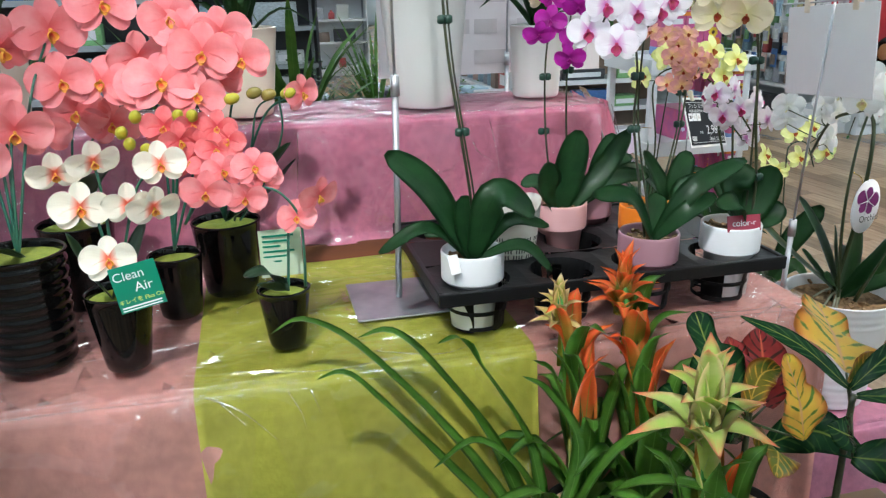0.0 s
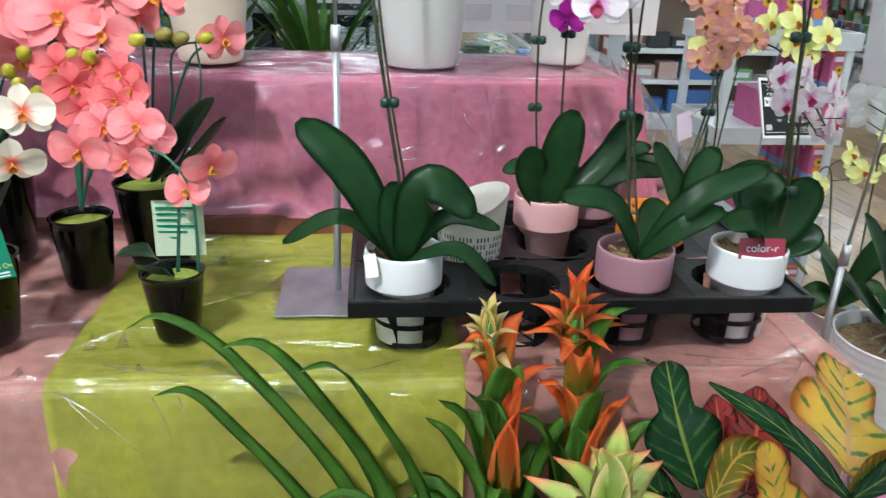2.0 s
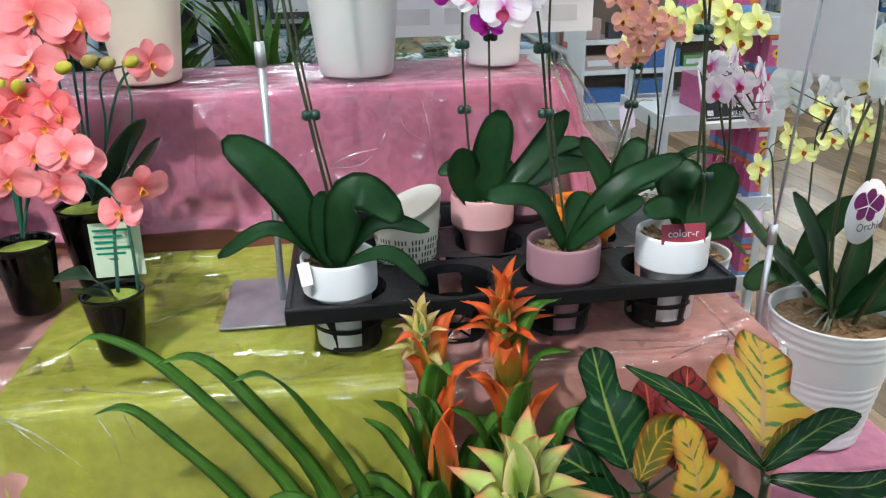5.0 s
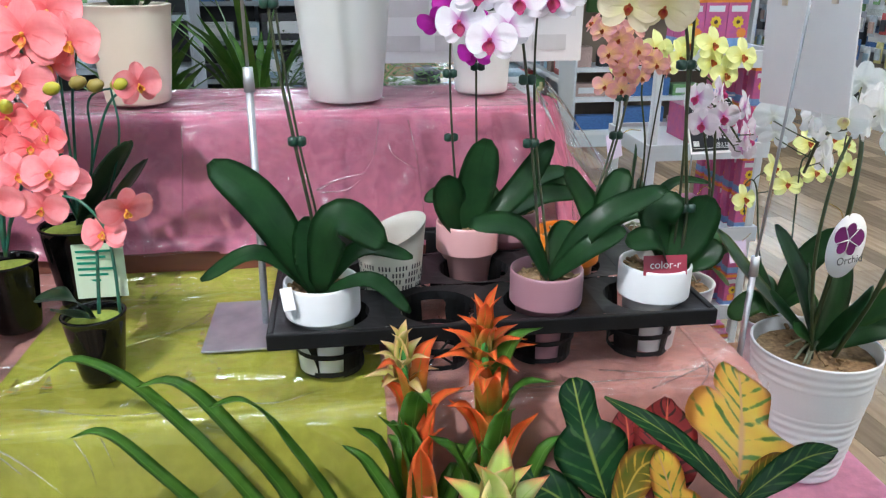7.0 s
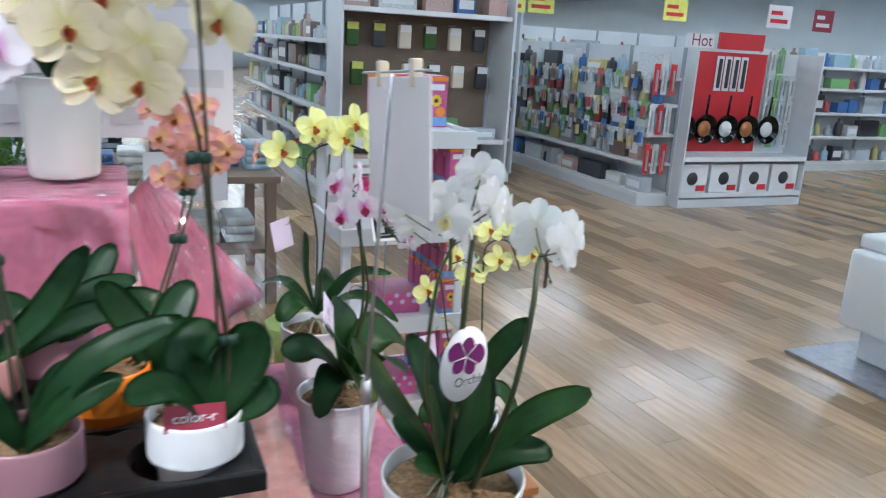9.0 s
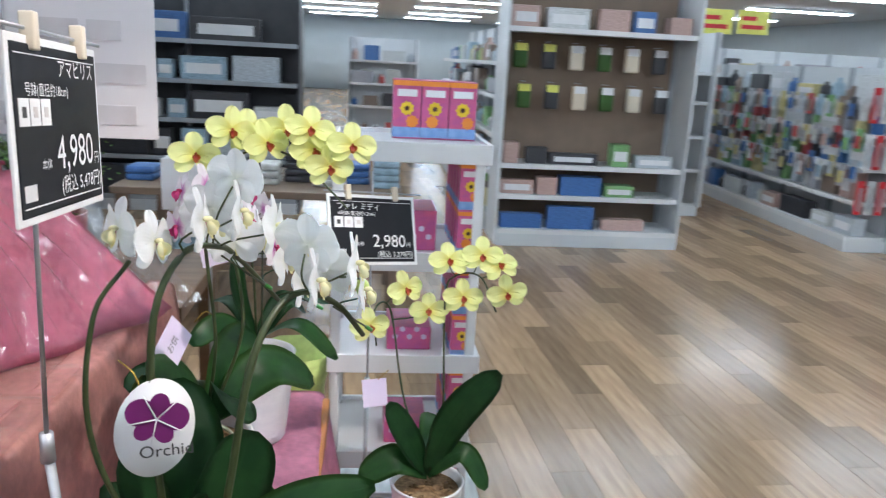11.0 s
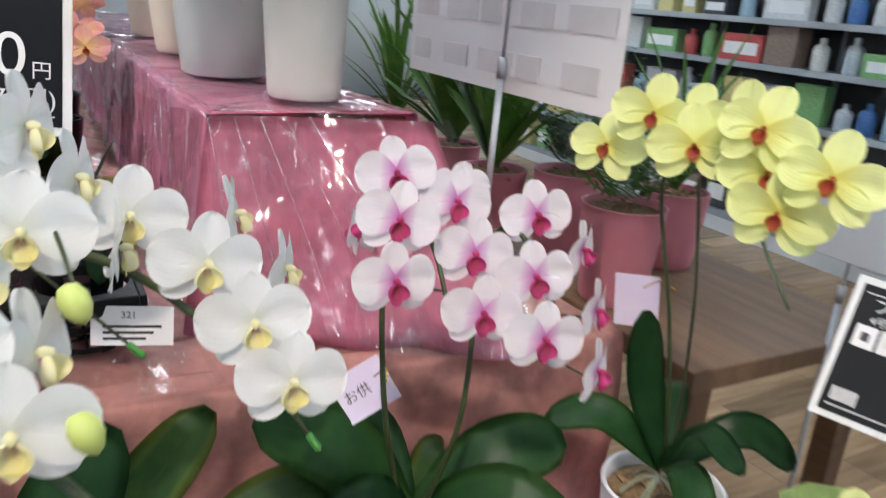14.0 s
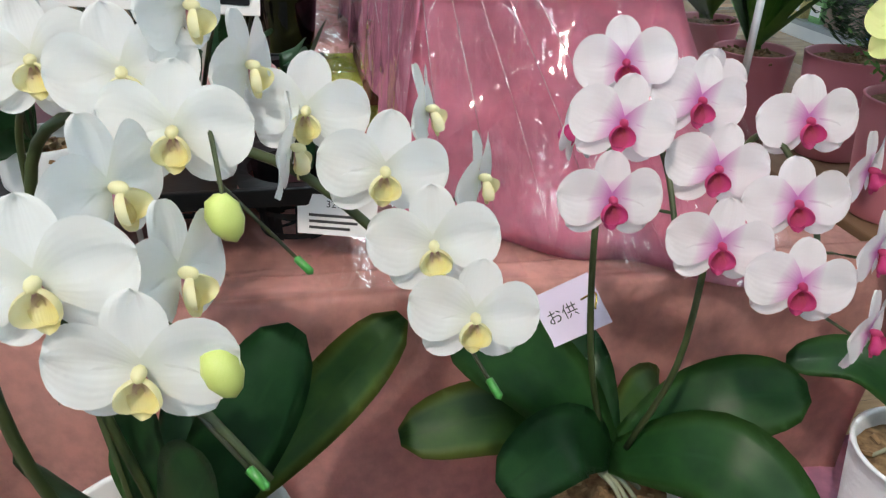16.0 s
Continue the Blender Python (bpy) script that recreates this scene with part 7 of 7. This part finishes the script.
for r in range(3):
    for k in range(22):
        t = thing("hanging_packet", (5.545, 6.85 + 0.17 * k, 1.36 - 0.3 * (r if k % 2 else r * 0.9)), "small packet hanging on the shelf front", "packet", "hanging packets")
        part("card", boxm((0, -0.05, -0.2), (0.006, 0.05, 0)), GOODS[(k * 10 + r * 6) % 24][1].materials[0], t, smooth=False)
        part("content", boxm((-0.02, -0.035, -0.17), (0, 0.035, -0.06), 0.008), GOODS[(k * 4 + r * 2) % 24][1].materials[0], t, smooth=False)
gondola(8.6, 8.6, 3.6, 0.5, 1.7, (0.14, 0.5, 0.85, 1.2, 1.5), "shop_white", "white shop gondola stocked with small goods")
gondola(4.3, 12.6, 6.5, 0.5, 1.9, (0.14, 0.5, 0.85, 1.2, 1.5), "shop_white", "white shop gondola stocked with small goods", step=0.7)
gondola(-2.6, 7.6, 3.2, 0.5, 2.0, (0.14, 0.5, 0.85, 1.2, 1.55), "shop_dark", "dark shop shelving with folded textiles", kinds=[0, 4, 10, 12, 16], step=0.7, board="shop_dark")
gondola(0.9, 14.5, 1.2, 0.5, 1.8, (0.14, 0.6, 1.0, 1.4), "shop_white", "white shop gondola at the end of an aisle")
gondola(-4.9, 5.7, 4.2, 0.5, 2.1, (0.14, 0.5, 0.85, 1.2, 1.5, 1.8), "shop_dark", "dark shop shelving stocked with colourful goods", step=0.4, board="shop_grey")
side_gondola(-1.0, 8.5, 12.0, 0.5, 1.8, (0.14, 0.5, 0.85, 1.2, 1.5), "long white shop gondola stocked with small goods", step=0.7)
# textile table
tt = thing("textile_table", (0.65, 5.0, 0), "dark wooden table with folded textiles", "table")
part("tabletop", boxm((-0.75, -0.4, 0.72), (0.8, 0.5, 0.76), 0.005), M["shop_brown"], tt, smooth=False)
part("lower_shelf", boxm((-0.7, -0.35, 0.3), (0.75, 0.45, 0.33), 0.004), M["shop_brown"], tt, smooth=False)
for x in (-0.73, 0.72):
    for y in (-0.38, 0.42):
        part("leg", boxm((x, y, 0), (x + 0.06, y + 0.06, 0.72), 0.004), M["shop_brown"], tt, smooth=False)
for k in range(9):
    t = thing("textile_stack", (0.0 + 0.17 * k, 4.9 + 0.12 * (k % 2), 0.761), "stack of folded textiles", "textiles", "folded textiles")
    for j in range(2 + k % 3):
        part("folded_cloth", boxm((-0.075, -0.1, 0.04 * j), (0.075, 0.1, 0.04 * j + 0.037), 0.012), GOODS[(4, 0, 12, 4, 18, 10, 0, 4, 16)[k]][1].materials[0], t)
for k in range(7):
    t = thing("textile_stack", (0.05 + 0.2 * k, 4.95, 0.331), "stack of folded textiles", "textiles", "folded textiles")
    for j in range(3):
        part("folded_cloth", boxm((-0.085, -0.15, 0.05 * j), (0.085, 0.15, 0.05 * j + 0.047), 0.014), GOODS[(0, 16, 12, 0, 4, 18, 0)[k]][1].materials[0], t)
# white display block on a floor plate
wb = thing("white_display_block", (4.1, 2.6, 0), "white display cabinet on a grey floor plate", "display stand")
part("floor_plate", boxm((-0.15, -0.6, 0.002), (1.2, 0.62, 0.02), 0.004), M["plate"], wb, smooth=False)
part("foot", boxm((0.14, -0.16, 0.02), (0.9, 0.42, 0.2), 0.02), M["white_plastic"], wb)
part("body", boxm((0.05, -0.22, 0.2), (1.0, 0.5, 0.62), 0.025), M["white_plastic"], wb)
part("lid", boxm((0.1, -0.12, 0.62), (0.95, 0.5, 0.7), 0.02), M["white_plastic"], wb)
# hanging cards under the ceiling
for x, y, z, mt, w in ((5.0, 9.5, 1.95, "label_yellow", 0.5), (5.7, 9.8, 1.98, "label_yellow", 0.4), (8.3, 8.2, 1.95, "paper", 0.4), (9.2, 8.3, 1.95, "label_red", 0.35), (7.6, 9.4, 2.0, "label_yellow", 0.4)):
    t = thing("hanging_sign", (x, y, z), "coloured promotion card hanging from the ceiling", "hanging sign", "hanging signs")
    part("card", boxm((0, 0, 0), (w, 0.004, 0.28)), M[mt], t, smooth=False)
    for q in (0.05, w - 0.05):
        part("cord", tube(bmesh.new(), [(q, 0.002, 0.28), (q, 0.002, 3.0 - z)], 0.002, 0.002, 5, smooth=False), M["paper"], t)
    for j in range(2):
        part("print_bar", boxm((0.05, -0.003, 0.06 + 0.1 * j), (w - 0.06 - 0.1 * j, -0.001, 0.11 + 0.1 * j)), M["shop_red" if mt != "label_red" else "paper"], t, smooth=False)

# ---------------------------------------------------------------- plank floor, nearest boards singly
PW, PL = 0.152, 0.92
TURN = radians(3)
plank = mesh_of("plank", boxm((0.0008, 0.0008, -0.003), (PW - 0.0008, PL - 0.0008, 0.0)), M["plank"], False)
floor_ob = bpy.data.objects["floor"]
turn = Matrix.Rotation(TURN, 4, "Z")
near, verts, faces = 0, [], []
for i in range(-66, 100):
    off = (i * 0.37) % 1 * PL
    for j in range(-8, 38):
        a = turn @ Vector((i * PW, j * PL + off, 0))
        if not (-8.8 < a.x < 13.7 and -6.8 < a.y < 33):
            continue
        if 1.2 < a.x < 5.6 and 1.2 < a.y < 7.2 and near < 300:
            inst("plank", plank, floor_ob, Matrix.Translation(a) @ turn)
            near += 1
        else:
            c = [turn @ Vector((i * PW + u, j * PL + off + v, 0)) for u, v in ((0.0008, 0.0008), (PW - 0.0008, 0.0008), (PW - 0.0008, PL - 0.0008), (0.0008, PL - 0.0008))]
            k = len(verts)
            verts += [tuple(p) for p in c]
            faces.append((k, k + 1, k + 2, k + 3))
me = bpy.data.meshes.new("floor_planks")
me.from_pydata(verts, [], faces)
m2 = M["plank"].copy()
m2.name = "plank_floor_far"
nt = m2.node_tree
geo = nt.nodes.new("ShaderNodeNewGeometry")
for n in [n for n in nt.nodes if n.type == "OBJECT_INFO"]:
    for l in list(n.outputs["Random"].links):
        nt.links.new(geo.outputs["Random Per Island"], l.to_socket)
me.materials.append(m2)
far = new("far_planks", me)
far.parent = floor_ob
tagged(far, "brown wood-look floor boards", kind="stuff")
